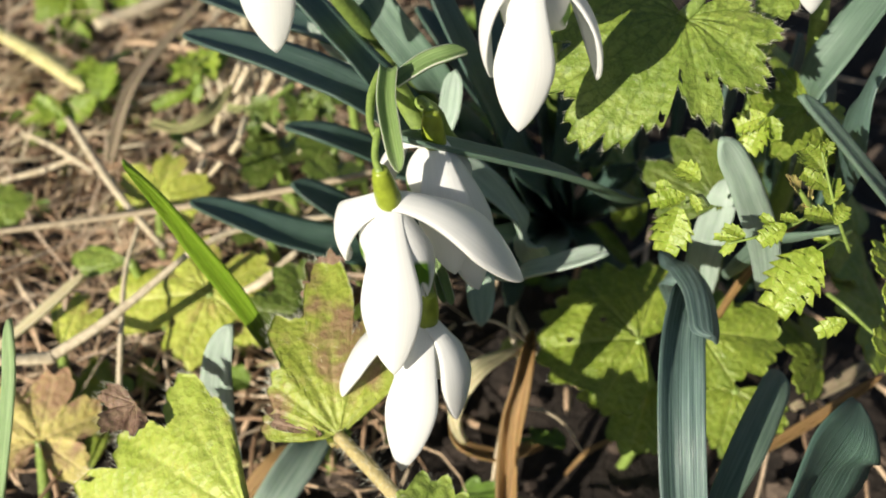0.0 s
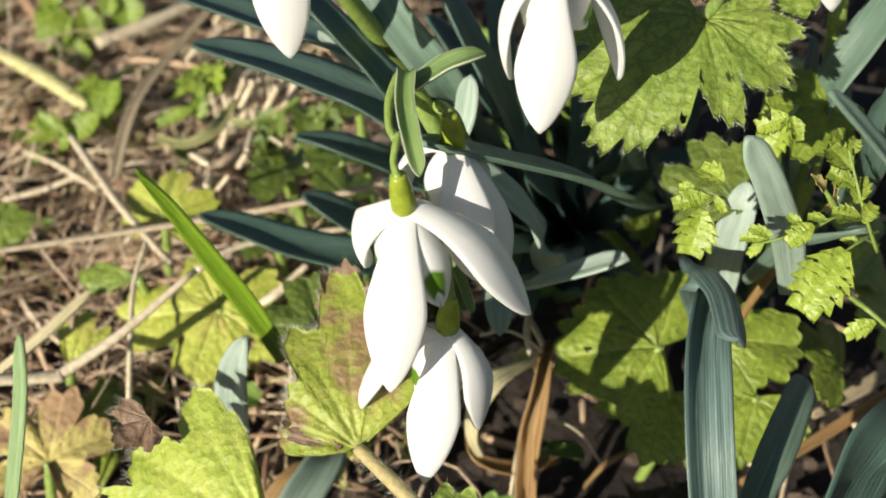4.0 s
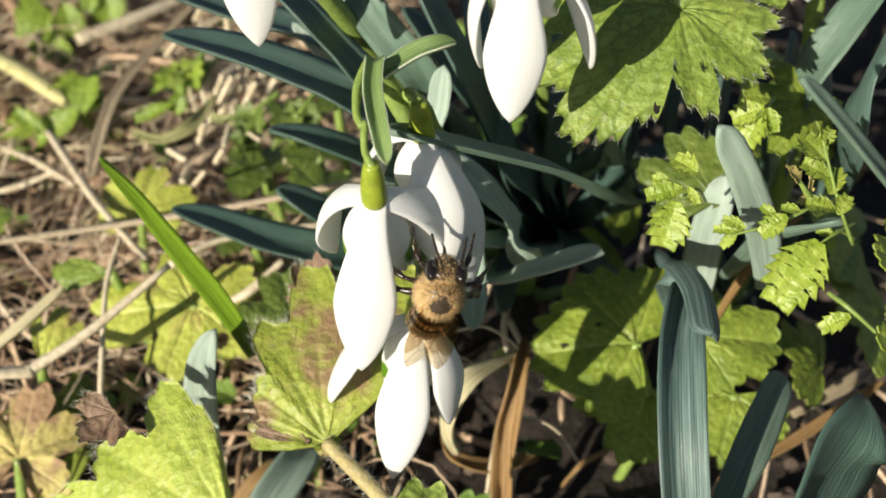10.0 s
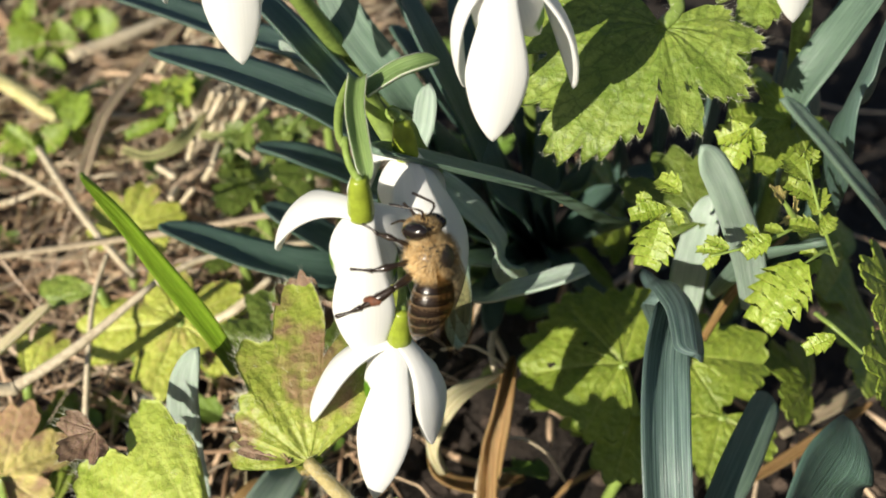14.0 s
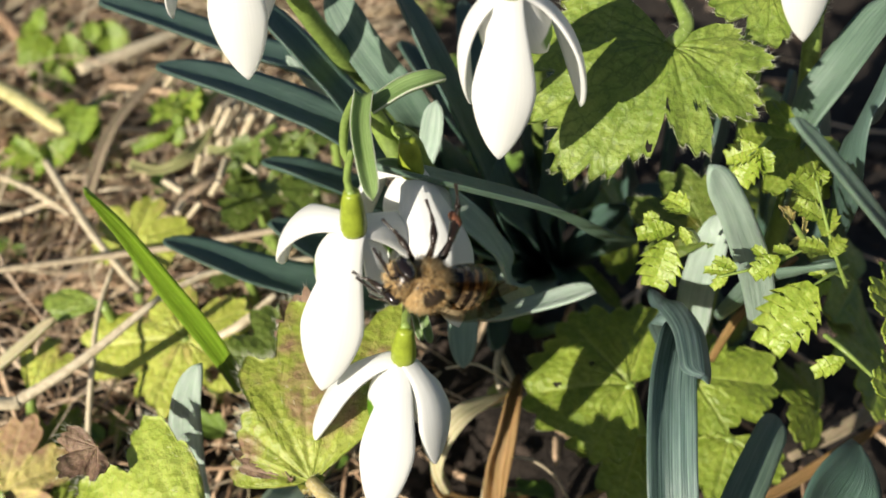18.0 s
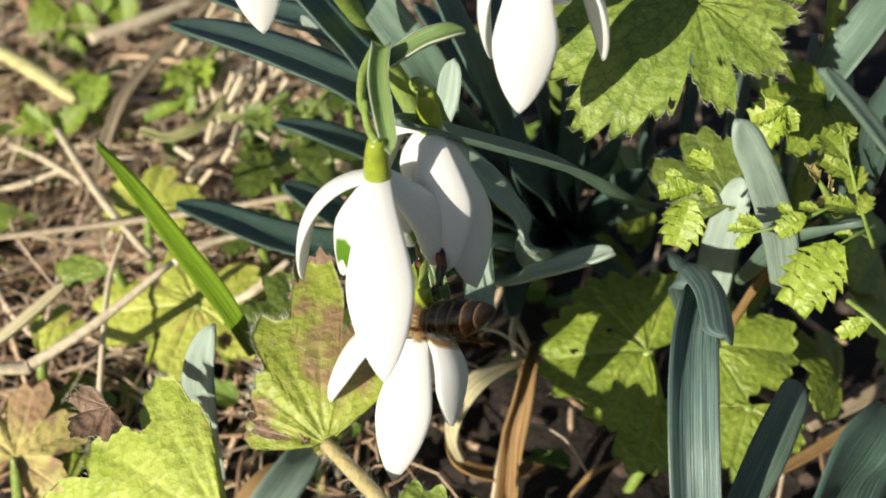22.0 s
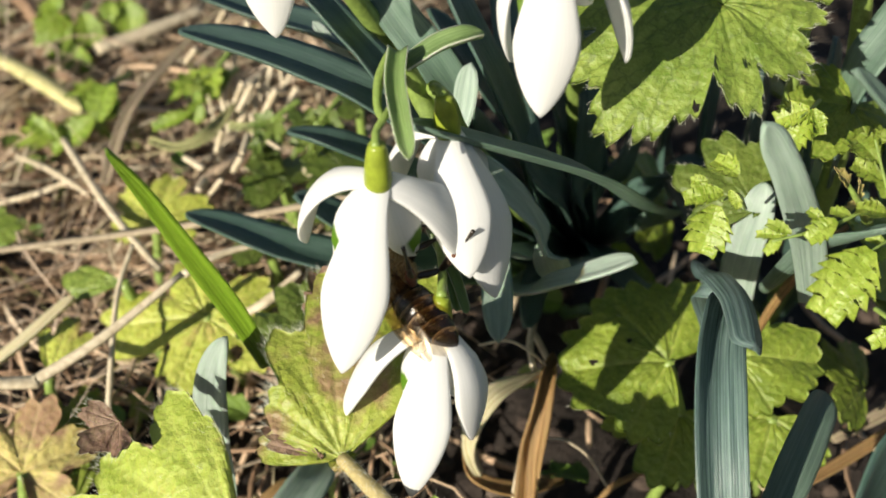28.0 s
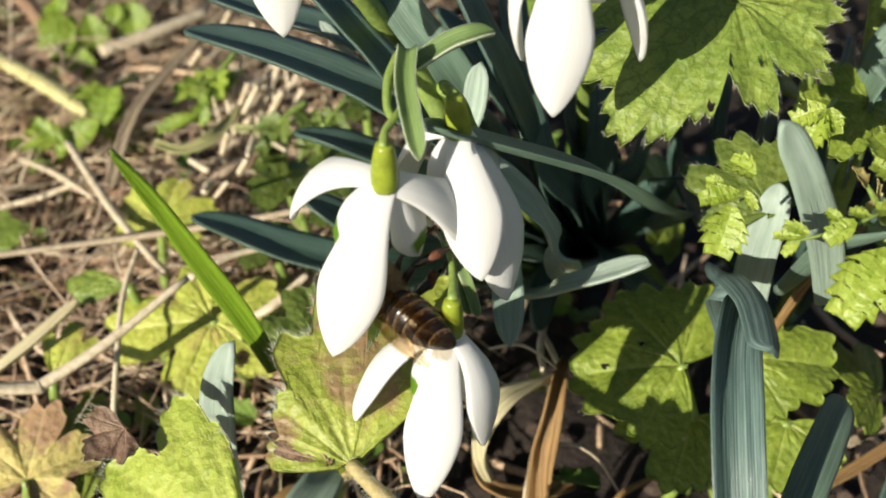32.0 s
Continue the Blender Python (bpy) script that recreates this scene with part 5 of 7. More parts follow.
def snowdrop(label, base, scape, spathe, pedicel, at, petals, inner, lengths, sheath=0.0019, **kw):
    """One flower stem: scape, the green spathe at its top, the thread-like stalk and the hanging head."""
    e = plant("snowdrop", label, "flower", base, "snowdrops")
    b = np.array(base)
    shift = Matrix.Translation(-Vector(base))
    v, f, u = tube(local([base, *scape], base), [0.0014, 0.0013, 0.0010, 0.0007], 10, 30)
    part("scape", v, f, STEM, e, uvs=u)
    if spathe:
        v, f, u = strap(local(spathe, base), sheath, CAMSIDE, cup=0.8, root=0.95, n=26)
        part("spathe", v, f, SPATHE, e, "folded green spathe with pale margins", u)
    ped = None
    if pedicel:
        v, f, u = tube(local(pedicel, base), [0.00045, 0.0004, 0.0005], 8, 20)
        ped = part("pedicel", v, f, STEM, e, uvs=u)
    head, made = flower(e, shift @ at, petals, inner, lengths, **kw)
    return e, head, made, ped


main, main_head, main_petals, main_ped = snowdrop("snowdrop in full bloom with spreading white petals, visited by a bee", (0.01477, 0.15798, -0.00900), [(0.00594, 0.13167, 0.02419), (-0.00034, 0.10433, 0.05366), (-0.00347, 0.10047, 0.06281), (-0.00452, 0.10045, 0.06428)],
    [(-0.00402, 0.09969, 0.06492), (-0.00414, 0.09606, 0.06392), (-0.00357, 0.09228, 0.06275), (-0.00285, 0.08920, 0.06085)], None, pose(-0.00459, 0.08897, 0.06137, -0.9, -10.4, 10.4), (pose(-0.00000, -0.00000, -0.00380, 23.9, -10.2, 170.6), pose(-0.00000, -0.00000, -0.00380, 38.5, -7.0, 44.5), pose(-0.00000, -0.00000, -0.00380, 37.7, -2.7, -91.7)), (pose(-0.00000, -0.00000, -0.00380, 21.2, 0.5, -166.1), pose(-0.00000, -0.00000, -0.00380, 23.3, -13.5, 86.3), pose(-0.00000, -0.00000, -0.00380, 36.4, 0.0, -35.1)), (0.0180, 0.0154, 0.0176), widths=(0.0059, 0.0054, 0.0056), bulges=(0.0021, 0.0032, 0.0027), short=0.0106)
tv, tf, tu = tube([(0, 0, -0.0004), (0.0003, 0, 0.0012), (0, 0.0002, 0.0027), (-0.0004, 0, 0.0042)], [0.0004, 0.00034, 0.00034], 8, 14)
main_ped = part("pedicel", tv, tf, STEM, main, uvs=tu)
v, f, u = strap(local([(-0.00342, 0.09964, 0.06338), (-0.00067, 0.10084, 0.06466), (0.00154, 0.10144, 0.06529), (0.00353, 0.10267, 0.06512)], main.location), 0.0022, (0.009, -0.185, 0.983), cup=0.5, root=0.8, n=20)
part("spathe", v, f, SPATHE, main, "narrow green spathe lobe pointing sideways", u)
v, f, u = tube(local([(-0.00474, 0.10045, 0.06428), (-0.00560, 0.09724, 0.06375), (-0.00563, 0.09397, 0.06315), (-0.00509, 0.09228, 0.06277)], main.location), [0.0006, 0.00042, 0.00034], 8, 20)
part("bent_stalk", v, f, STEM, main, uvs=u)
snowdrop("snowdrop with white petals behind the visited flower", (0.01765, 0.15649, -0.00900), [(0.01002, 0.13292, 0.02106), (0.00204, 0.10752, 0.04970), (0.00032, 0.10250, 0.05757), (-0.00098, 0.09936, 0.06156)],
    None, [(-0.00098, 0.09936, 0.06156), (-0.00057, 0.09846, 0.06206), (-0.00000, 0.09713, 0.06207)], pose(-0.00000, 0.09713, 0.06207, -0.2, -4.6, 4.9), (pose(0.00000, 0.00000, -0.00380, 31.3, 1.0, -177.8), pose(0.00000, 0.00000, -0.00380, 39.7, -9.0, 44.2), pose(0.00000, 0.00000, -0.00380, 17.4, -0.6, -146.4)), (pose(0.00000, 0.00000, -0.00380, 2.4, 16.3, -146.2), pose(0.00000, 0.00000, -0.00380, 16.8, -13.0, 93.7), pose(0.00000, 0.00000, -0.00380, 13.4, 3.4, -5.2)), (0.0135, 0.0154, 0.0174))
low = snowdrop("low white snowdrop hanging beneath the visited flower", (0.01554, 0.15360, -0.00900), [(0.00669, 0.12581, 0.01778), (0.00199, 0.10779, 0.03519), (-0.00099, 0.09761, 0.04620)],
    [(-0.00133, 0.09753, 0.04657), (-0.00029, 0.09533, 0.04542), (0.00061, 0.09322, 0.04370), (0.00113, 0.09136, 0.04162)], [(-0.00098, 0.09738, 0.04638), (-0.00054, 0.09428, 0.04685), (-0.00028, 0.09098, 0.04682), (-0.00029, 0.08754, 0.04690)], pose(-0.00029, 0.08754, 0.04690, -0.2, 5.0, -3.9), (pose(-0.00000, -0.00000, -0.00380, 33.8, -1.8, 177.1), pose(-0.00000, -0.00000, -0.00380, 34.2, -0.0, 96.6), pose(-0.00000, -0.00000, -0.00380, 28.7, -3.8, -125.6)), (pose(-0.00000, -0.00000, -0.00380, 13.2, 18.0, -145.9), pose(-0.00000, -0.00000, -0.00380, 16.0, -3.0, 125.0), pose(-0.00000, -0.00000, -0.00380, 1.7, -4.8, 4.0)), (0.0162, 0.0156, 0.0119), widths=(0.0053, 0.0050, 0.0045), sheath=0.0014)[0]
v, f, u = strap(local([(-0.00121, 0.09714, 0.04688), (-0.00002, 0.09488, 0.04566), (0.00115, 0.09266, 0.04382), (0.00198, 0.09085, 0.04180)], low.location), 0.0011, CAMSIDE, cup=0.6, root=0.95, n=22)
part("spathe", v, f, SPATHE, low, "second tip of the forked spathe", u)
snowdrop("white snowdrop hanging over the lobed leaf", (0.02212, 0.16398, -0.00900), [(0.01662, 0.13863, 0.03167), (0.01228, 0.11649, 0.06678), (0.01059, 0.10479, 0.08067)],
    None, [(0.01059, 0.10479, 0.08067), (0.00946, 0.10057, 0.08349), (0.00919, 0.09832, 0.08251), (0.00938, 0.09702, 0.08108)], pose(0.00938, 0.09702, 0.08108, -0.3, 5.7, -4.5), (pose(-0.00000, 0.00000, -0.00380, 9.0, 3.7, -176.9), pose(-0.00000, 0.00000, -0.00380, 6.3, -17.3, 91.5), pose(-0.00000, 0.00000, -0.00380, 35.1, 0.3, -68.5)), (pose(-0.00000, 0.00000, -0.00380, 17.7, 33.1, -108.5), pose(-0.00000, 0.00000, -0.00380, 5.7, -25.6, 91.6), pose(-0.00000, 0.00000, -0.00380, 28.4, -11.7, 2.8)), (0.0160, 0.0155, 0.0155))
snowdrop("white snowdrop at the upper edge of the clump", (0.01203, 0.16404, -0.00900), [(-0.00102, 0.13552, 0.03590), (-0.01223, 0.11639, 0.06699), (-0.01604, 0.11409, 0.08377)],
    None, [(-0.01604, 0.11409, 0.08377), (-0.01642, 0.11050, 0.08579), (-0.01656, 0.10813, 0.08468), (-0.01647, 0.10693, 0.08336)], pose(-0.01647, 0.10693, 0.08336, -0.4, -7.2, 7.3), (pose(0.00000, 0.00000, -0.00380, 4.3, -6.3, 174.5), pose(0.00000, 0.00000, -0.00380, 40.0, -8.8, 67.7), pose(0.00000, 0.00000, -0.00380, 6.0, 8.6, -40.8)), (pose(0.00000, 0.00000, -0.00380, -12.9, 26.5, -128.1), pose(0.00000, 0.00000, -0.00380, 34.7, -23.6, 74.5), pose(0.00000, 0.00000, -0.00380, 31.8, 16.6, -4.4)), (0.0165, 0.0155, 0.0140), widths=(0.0055, 0.0048, 0.005))
snowdrop("white snowdrop above the second clump", SIDE, [(0.04505, 0.12168, 0.03499), (0.04314, 0.12112, 0.06402), (0.03970, 0.12250, 0.08335)],
    None, [(0.03970, 0.12250, 0.08335), (0.03730, 0.11784, 0.08570), (0.03688, 0.11539, 0.08450), (0.03698, 0.11431, 0.08332)], pose(0.03698, 0.11431, 0.08332, -0.0, 2.4, -1.6), (pose(0.00000, -0.00000, -0.00380, 9.4, 11.3, -167.5), pose(0.00000, -0.00000, -0.00380, -6.1, -18.8, 86.4), pose(0.00000, -0.00000, -0.00380, 37.2, 10.7, -82.7)), (pose(0.00000, -0.00000, -0.00380, 32.6, 33.8, -105.5), pose(0.00000, -0.00000, -0.00380, -1.3, -33.4, 76.0), pose(0.00000, -0.00000, -0.00380, 31.8, -24.6, -5.4)), (0.0165, 0.016, 0.017))

# ---- honey bee ----
BEE_DARK = plain_material("bee_shell", (0.022, 0.013, 0.008), 0.28, 2500, 0.4, 0.00003, 0.3)
BEE_EYE = plain_material("bee_eye", (0.012, 0.008, 0.007), 0.12, 6000, 0.3, 0.00001, 0.6)
BEE_SKIN = plain_material("bee_skin", (0.05, 0.036, 0.026), 0.34, 2500, 0.4, 0.00003)
BEE_FUR = rough_material("bee_fur", [(0.0, (0.40, 0.23, 0.08)), (0.6, (0.64, 0.43, 0.18)), (1.0, (0.84, 0.69, 0.42))], 2000, 0.7, 0.00002, True)
BEE_PALE_FUR = rough_material("bee_pale_fur", [(0.0, (0.28, 0.18, 0.08)), (1.0, (0.52, 0.38, 0.21))], 2000, 0.7, 0.00002, True)
POLLEN = plain_material("pollen_load", (0.13, 0.045, 0.02), 0.7, 3000, 0.4, 0.0001)


def banded():
    m, nt, b = nodes_of("bee_abdomen")
    tc = nt.nodes.new("ShaderNodeTexCoord")
    sep = nt.nodes.new("ShaderNodeSeparateXYZ")
    nt.links.new(tc.outputs["UV"], sep.inputs[0])
    mul = nt.nodes.new("ShaderNodeMath")
    mul.operation = "MULTIPLY"
    mul.inputs[1].default_value = 5.98
    nt.links.new(sep.outputs["Y"], mul.inputs[0])
    fr = nt.nodes.new("ShaderNodeMath")
    fr.operation = "FRACT"
    nt.links.new(mul.outputs[0], fr.inputs[0])
    ring = ramp(nt, fr.outputs[0], [(0.0, (0.22, 0.16, 0.10)), (0.06, (0.11, 0.068, 0.036)), (0.18, (0.026, 0.015, 0.009)), (1.0, (0.009, 0.006, 0.005))]).outputs[0]
    nt.links.new(ring, b.inputs["Base Color"])
    b.inputs["Roughness"].default_value = 0.22
    bumped(nt, b, noise_of(nt, 5000, 3), 0.00003)
    return m


def wing_material():
    """A clear amber membrane with dark veins and a sheen."""
    m, nt, b = nodes_of("bee_wing")
    vor = nt.nodes.new("ShaderNodeTexVoronoi")
    vor.feature = "DISTANCE_TO_EDGE"
    vor.inputs["Scale"].default_value = 420
    tc = nt.nodes.new("ShaderNodeTexCoord")
    nt.links.new(tc.outputs["Object"], vor.inputs["Vector"])
    b.inputs["Base Color"].default_value = (0.09, 0.05, 0.025, 1)
    b.inputs["Roughness"].default_value = 0.4
    clear = nt.nodes.new("ShaderNodeBsdfTransparent")
    clear.inputs["Color"].default_value = (0.86, 0.80, 0.70, 1)
    sheen = nt.nodes.new("ShaderNodeBsdfGlossy")
    sheen.inputs["Color"].default_value = (0.7, 0.64, 0.55, 1)
    sheen.inputs["Roughness"].default_value = 0.22
    film = nt.nodes.new("ShaderNodeMixShader")
    film.inputs[0].default_value = 0.015
    nt.links.new(clear.outputs[0], film.inputs[1])
    nt.links.new(sheen.outputs[0], film.inputs[2])
    veins = nt.nodes.new("ShaderNodeMixShader")
    nt.links.new(ramp(nt, vor.outputs["Distance"], [(0.006, (0.35,) * 3), (0.014, (0.0,) * 3)]).outputs[0], veins.inputs[0])
    nt.links.new(film.outputs[0], veins.inputs[1])
    nt.links.new(b.outputs[0], veins.inputs[2])
    nt.links.new(veins.outputs[0], nt.nodes["Material Output"].inputs["Surface"])
    bumped(nt, b, vor.outputs["Distance"], 0.0001)
    return m


BEE_BAND, BEE_WING = banded(), wing_material()


def fur(centre, radii, count, length, seed, keep=lambda d: True, lay=(0, 0, 0)):
    """Short hairs standing on an ellipsoid."""
    rng = np.random.RandomState(seed)
    v, f = [], []
    while len(v) < count * 4:
        d = rng.normal(0, 1, 3)
        d /= np.linalg.norm(d)
        if not keep(d):
            continue
        p = np.array(centre) + d * np.array(radii) * 0.97
        g = d + rng.normal(0, 0.35, 3) + np.array(lay)
        g /= np.linalg.norm(g)
        s = np.cross(g, (0.2, 0.3, 0.9))
        s /= np.linalg.norm(s)
        s2 = np.cross(g, s)
        ln, w, o = rng.uniform(0.5, 1.2) * length, 0.000035, len(v)
        v += [p + s * w, p - s * w * 0.5 + s2 * w, p - s * w * 0.5 - s2 * w, p + g * ln]
        f += [(o, o + 1, o + 3), (o + 1, o + 2, o + 3), (o + 2, o, o + 3)]
    return v, f


def honey_bee():
    """A worker bee: +x ahead, +z its back, the origin in the middle of its thorax."""
    e = new("honey_bee")
    e.empty_display_size = 0.004
    tagged(e, "brown furry honey bee with banded abdomen, foraging on the snowdrop", "bee")
    mm = 0.001
    hind = []
    thorax = part("thorax", *blob((0, 0, 0), (2.05 * mm, 1.95 * mm, 1.85 * mm))[:2], BEE_SKIN, e)
    fv, ff = fur((0, 0, 0), (2.05 * mm, 1.95 * mm, 1.85 * mm), 5200, 0.85 * mm, 1, lambda d: d[2] + 0.03 * math.sin(31 * d[0] + 17 * d[1]) < 0.85)
    part("fur", fv, ff, BEE_FUR, thorax, "golden brown fur")["kind"] = "stuff"
    hc, hr = (2.75 * mm, 0, -0.35 * mm), (0.85 * mm, 1.75 * mm, 1.55 * mm)
    head = part("head", *blob(hc, hr)[:2], BEE_DARK, e)
    fv, ff = fur(hc, hr, 700, 0.45 * mm, 2, lambda d: abs(d[1]) < 0.45)
    part("fur", fv, ff, BEE_FUR, head, "golden fur on the face")["kind"] = "stuff"
    for s in (-1, 1):
        part("eye", *blob((2.75 * mm, s * 1.35 * mm, -0.15 * mm), (0.80 * mm, 0.68 * mm, 1.38 * mm))[:2], BEE_EYE, head, "large glossy dark eye")
        v, f, u = tube([(3.4 * mm, s * 0.4 * mm, 0.1 * mm), (4.4 * mm, s * 0.9 * mm, 0.7 * mm), (4.9 * mm, s * 1.3 * mm, -0.6 * mm), (5.3 * mm, s * 1.6 * mm, -2.0 * mm)], [0.13 * mm, 0.12 * mm, 0.12 * mm], 6, 14)
        part("antenna", v, f, BEE_DARK, head)
    v, f, u = tube([(3.1 * mm, 0, -1.4 * mm), (3.3 * mm, 0, -2.6 * mm), (3.0 * mm, 0, -3.8 * mm)], [0.22 * mm, 0.14 * mm, 0.08 * mm], 6, 10)
    part("tongue", v, f, BEE_DARK, head)
    # abdomen: six overlapping rings that bend down towards the tip
    n, k = 49, 22
    v, uv = [], []
    for i in range(n):
        s = i / (n - 1)
        r = 2.05 * mm * (math.sin(math.pi * (0.12 + 0.873 * s ** 0.9)) ** 0.5) * (1 + 0.035 * ((s * 6) % 1.0))
        x = -0.1 * mm - 6.7 * mm * s
        z = -1.5 * mm * s * s
        for j in range(k):
            a = 2 * math.pi * j / k
            v.append((x + 0.25 * mm * math.sin(a) * s, r * math.cos(a), z + r * 0.92 * math.sin(a)))
            uv.append((j / k, s))
    f = [q[::-1] for q in grid_faces(n, k, True)] + [tuple(range(k)), tuple((n - 1) * k + j for j in range(k))[::-1]]
    abdomen = part("abdomen", v, f, BEE_BAND, e, "glossy dark abdomen with pale bands", uv)
    abdomen.location = (-1.6 * mm, 0, -0.2 * mm)
    rng = np.random.RandomState(5)
    hv, hf = [], []
    for ring in range(6):
        for _ in range(260 if ring < 4 else 60):
            s = (ring + rng.uniform(0.0, 0.28)) / 6 + 0.01
            i = min(n - 1, int(s * (n - 1)))
            c0, mix = rng.randint(k), rng.rand()
            p = np.array(v[i * k + c0]) * (1 - mix) + np.array(v[i * k + (c0 + 1) % k]) * mix
            d = np.array((-0.8, (p[1] / (2 * mm)) * 0.6, 0.5 * (p[2] / (2 * mm) + 0.3))) + rng.normal(0, 0.2, 3)
            d /= np.linalg.norm(d)
            sd = np.cross(d, (0.1, 0.2, 0.9))
            sd /= np.linalg.norm(sd)
            o, w, ln = len(hv), 0.018 * mm, rng.uniform(0.2, 0.42) * mm
            hv += [p + sd * w, p - sd * w, p + d * ln]
            hf += [(o, o + 1, o + 2)]
    part("fur", hv, hf, BEE_PALE_FUR, abdomen, "pale hair bands")["kind"] = "stuff"
    for s in (-1, 1):
        for name, ln, wd, root, ang, tilt in (("forewing", 8.6, 2.9, (-0.2, 1.3, 1.5), 179, 5), ("hindwing", 6.2, 2.0, (-0.9, 1.3, 1.35), 174, 6)):
            n2, k2 = 16, 7
            wv = []
            for i in range(n2):
                t = i / (n2 - 1)
                w = wd * (math.sin(math.pi * (0.06 + 0.932 * t ** 1.1)) ** 0.6)
                for j in range(k2):
                    q = j / (k2 - 1)
                    wv.append((t * ln * mm, (q - 0.35) * w * mm, 0.06 * mm * math.sin(q * 12) + 0.25 * mm * math.sin(t * 3)))
            low = [(x, y, z - 0.02 * mm) for x, y, z in wv]
            wf = grid_faces(n2, k2)
            wf = wf + [tuple(a + n2 * k2 for a in q[::-1]) for q in wf]
            w = part(name, wv + low, wf, BEE_WING, e, "translucent brownish wing")
            w.matrix_basis = Matrix.Translation((root[0] * mm, s * root[1] * mm, root[2] * mm)) @ pose(0, 0, 0, 0, 0, s * ang) @ pose(0, 0, 0, s * -12, tilt, 0)
            if s < 0:
                w.matrix_basis = w.matrix_basis @ Matrix.Diagonal((1, -1, 1, 1))
        for name, root, knee, shin, foot, thick in (
            ("foreleg", (1.2, 0.9, -1.4), (2.3, 2.2, -1.6), (3.0, 2.6, -3.2), (4.0, 2.9, -4.4), 0.24),
            ("middle_leg", (0.0, 1.1, -1.6), (0.4, 3.2, -1.4), (0.3, 4.4, -3.0), (0.8, 5.4, -4.6), 0.27),
            ("hind_leg", (-1.1, 1.1, -1.5), (-1.6, 3.4, -2.0), (-2.9, 5.0, -4.8), (-3.5, 5.8, -7.2), 0.36)):
            pts = [((x - root[0]) * mm, s * (y - root[1]) * mm, (z - root[2]) * mm) for x, y, z in (root, knee, shin, foot)]
            pieces = []
            for a, b, r0, r1 in ((0, 1, 1.0, 1.15), (1, 2, 0.8, 1.35), (2, 3, 0.85, 0.35)):
                pieces.append(tube([pts[a], (np.array(pts[a]) + np.array(pts[b])) / 2 + np.array((0, 0, 0.15 * mm)), pts[b]], [thick * mm * r0, thick * mm * r1, thick * mm * r0 * 0.7], 8, 9))
            v2, f2, u2 = join(*pieces)
            leg = part(name, v2, f2, BEE_DARK, e)
            leg.location = (root[0] * mm, s * root[1] * mm, root[2] * mm)
            if name == "hind_leg":
                hind.append(leg)
            if name == "hind_leg":
                c = (np.array(pts[1]) * 0.35 + np.array(pts[2]) * 0.65)
                part("pollen_basket", *blob(c, (0.50 * mm, 0.46 * mm, 1.0 * mm), None, 9, 10, 3, 0.12)[:2], POLLEN, leg, "orange-brown pollen load")
    return e, abdomen, hind


bee, bee_abdomen, bee_hind_legs = honey_bee()


# ---- what moves ----
FLOWER_ROWS = [
    (0, -0.00459, 0.08897, 0.06137, -0.9, -10.4, 10.4),
    (1, -0.00515, 0.08890, 0.06130, -0.4, -7.2, 7.1),
    (2, -0.00497, 0.08890, 0.06130, -0.4, -6.8, 6.5),
    (3, -0.00497, 0.08891, 0.06131, -0.4, -6.7, 6.4),
    (3.5, -0.00487, 0.08893, 0.06133, -0.4, -6.7, 6.3),
    (5.5, -0.00472, 0.08873, 0.06111, -0.2, -4.9, 4.6),
    (6, -0.00478, 0.08867, 0.06105, -0.2, -4.9, 4.6),
    (7, -0.00485, 0.08863, 0.06100, -0.2, -4.9, 4.3),
    (8, -0.00450, 0.08866, 0.06103, -0.2, -5.5, 4.6),
    (8.5, -0.00484, 0.08927, 0.06170, -0.1, -3.9, 3.4),
    (9, -0.00512, 0.08882, 0.06121, -0.0, -1.7, 1.5),
    (9.5, -0.00530, 0.08900, 0.06142, -0.0, -0.7, 0.6),
    (10, -0.00419, 0.08884, 0.06122, -0.0, -1.1, 0.9),
    (10.5, -0.00453, 0.08886, 0.06125, -0.0, -2.1, 1.7),
    (11, -0.00416, 0.08903, 0.06143, -0.0, -1.4, 1.0),
    (11.5, -0.00451, 0.08891, 0.06131, -0.0, -2.1, 1.6),
    (12, -0.00469, 0.08890, 0.06130, -0.1, -2.9, 2.1),
    (13, -0.00508, 0.08911, 0.06153, -0.0, 1.1, -1.4),
    (14, -0.00364, 0.08911, 0.06151, -0.0, -0.2, 0.0),
    (17, -0.00512, 0.08916, 0.06158, -0.1, -3.3, 3.1),
    (18, -0.00470, 0.08927, 0.06170, -0.0, 0.3, 0.2),
    (19, -0.00493, 0.08926, 0.06169, -0.0, 0.2, 0.4),
    (20, -0.00442, 0.08928, 0.06170, -0.0, -1.0, 1.7),
    (21, -0.00503, 0.08955, 0.06200, -0.0, 0.3, 0.6),
    (22, -0.00411, 0.08958, 0.06203, -0.0, 0.4, 0.7),
    (23, -0.00405, 0.08937, 0.06180, -0.1, -3.0, 3.4),
    (24, -0.00461, 0.08931, 0.06174, -0.0, -0.9, 1.8),
    (25, -0.00460, 0.08960, 0.06206, -0.0, -0.7, 1.8),
    (28, -0.00549, 0.08965, 0.06213, -0.0, 1.3, 0.3),
    (29, -0.00545, 0.08985, 0.06234, -0.0, 1.4, 0.3),
    (30, -0.00527, 0.08988, 0.06237, -0.0, 0.4, 1.2),
    (31, -0.00537, 0.08972, 0.06219, -0.0, -0.2, 1.6),
    (32, -0.00571, 0.08968, 0.06216, -0.0, 2.1, -0.1),
]
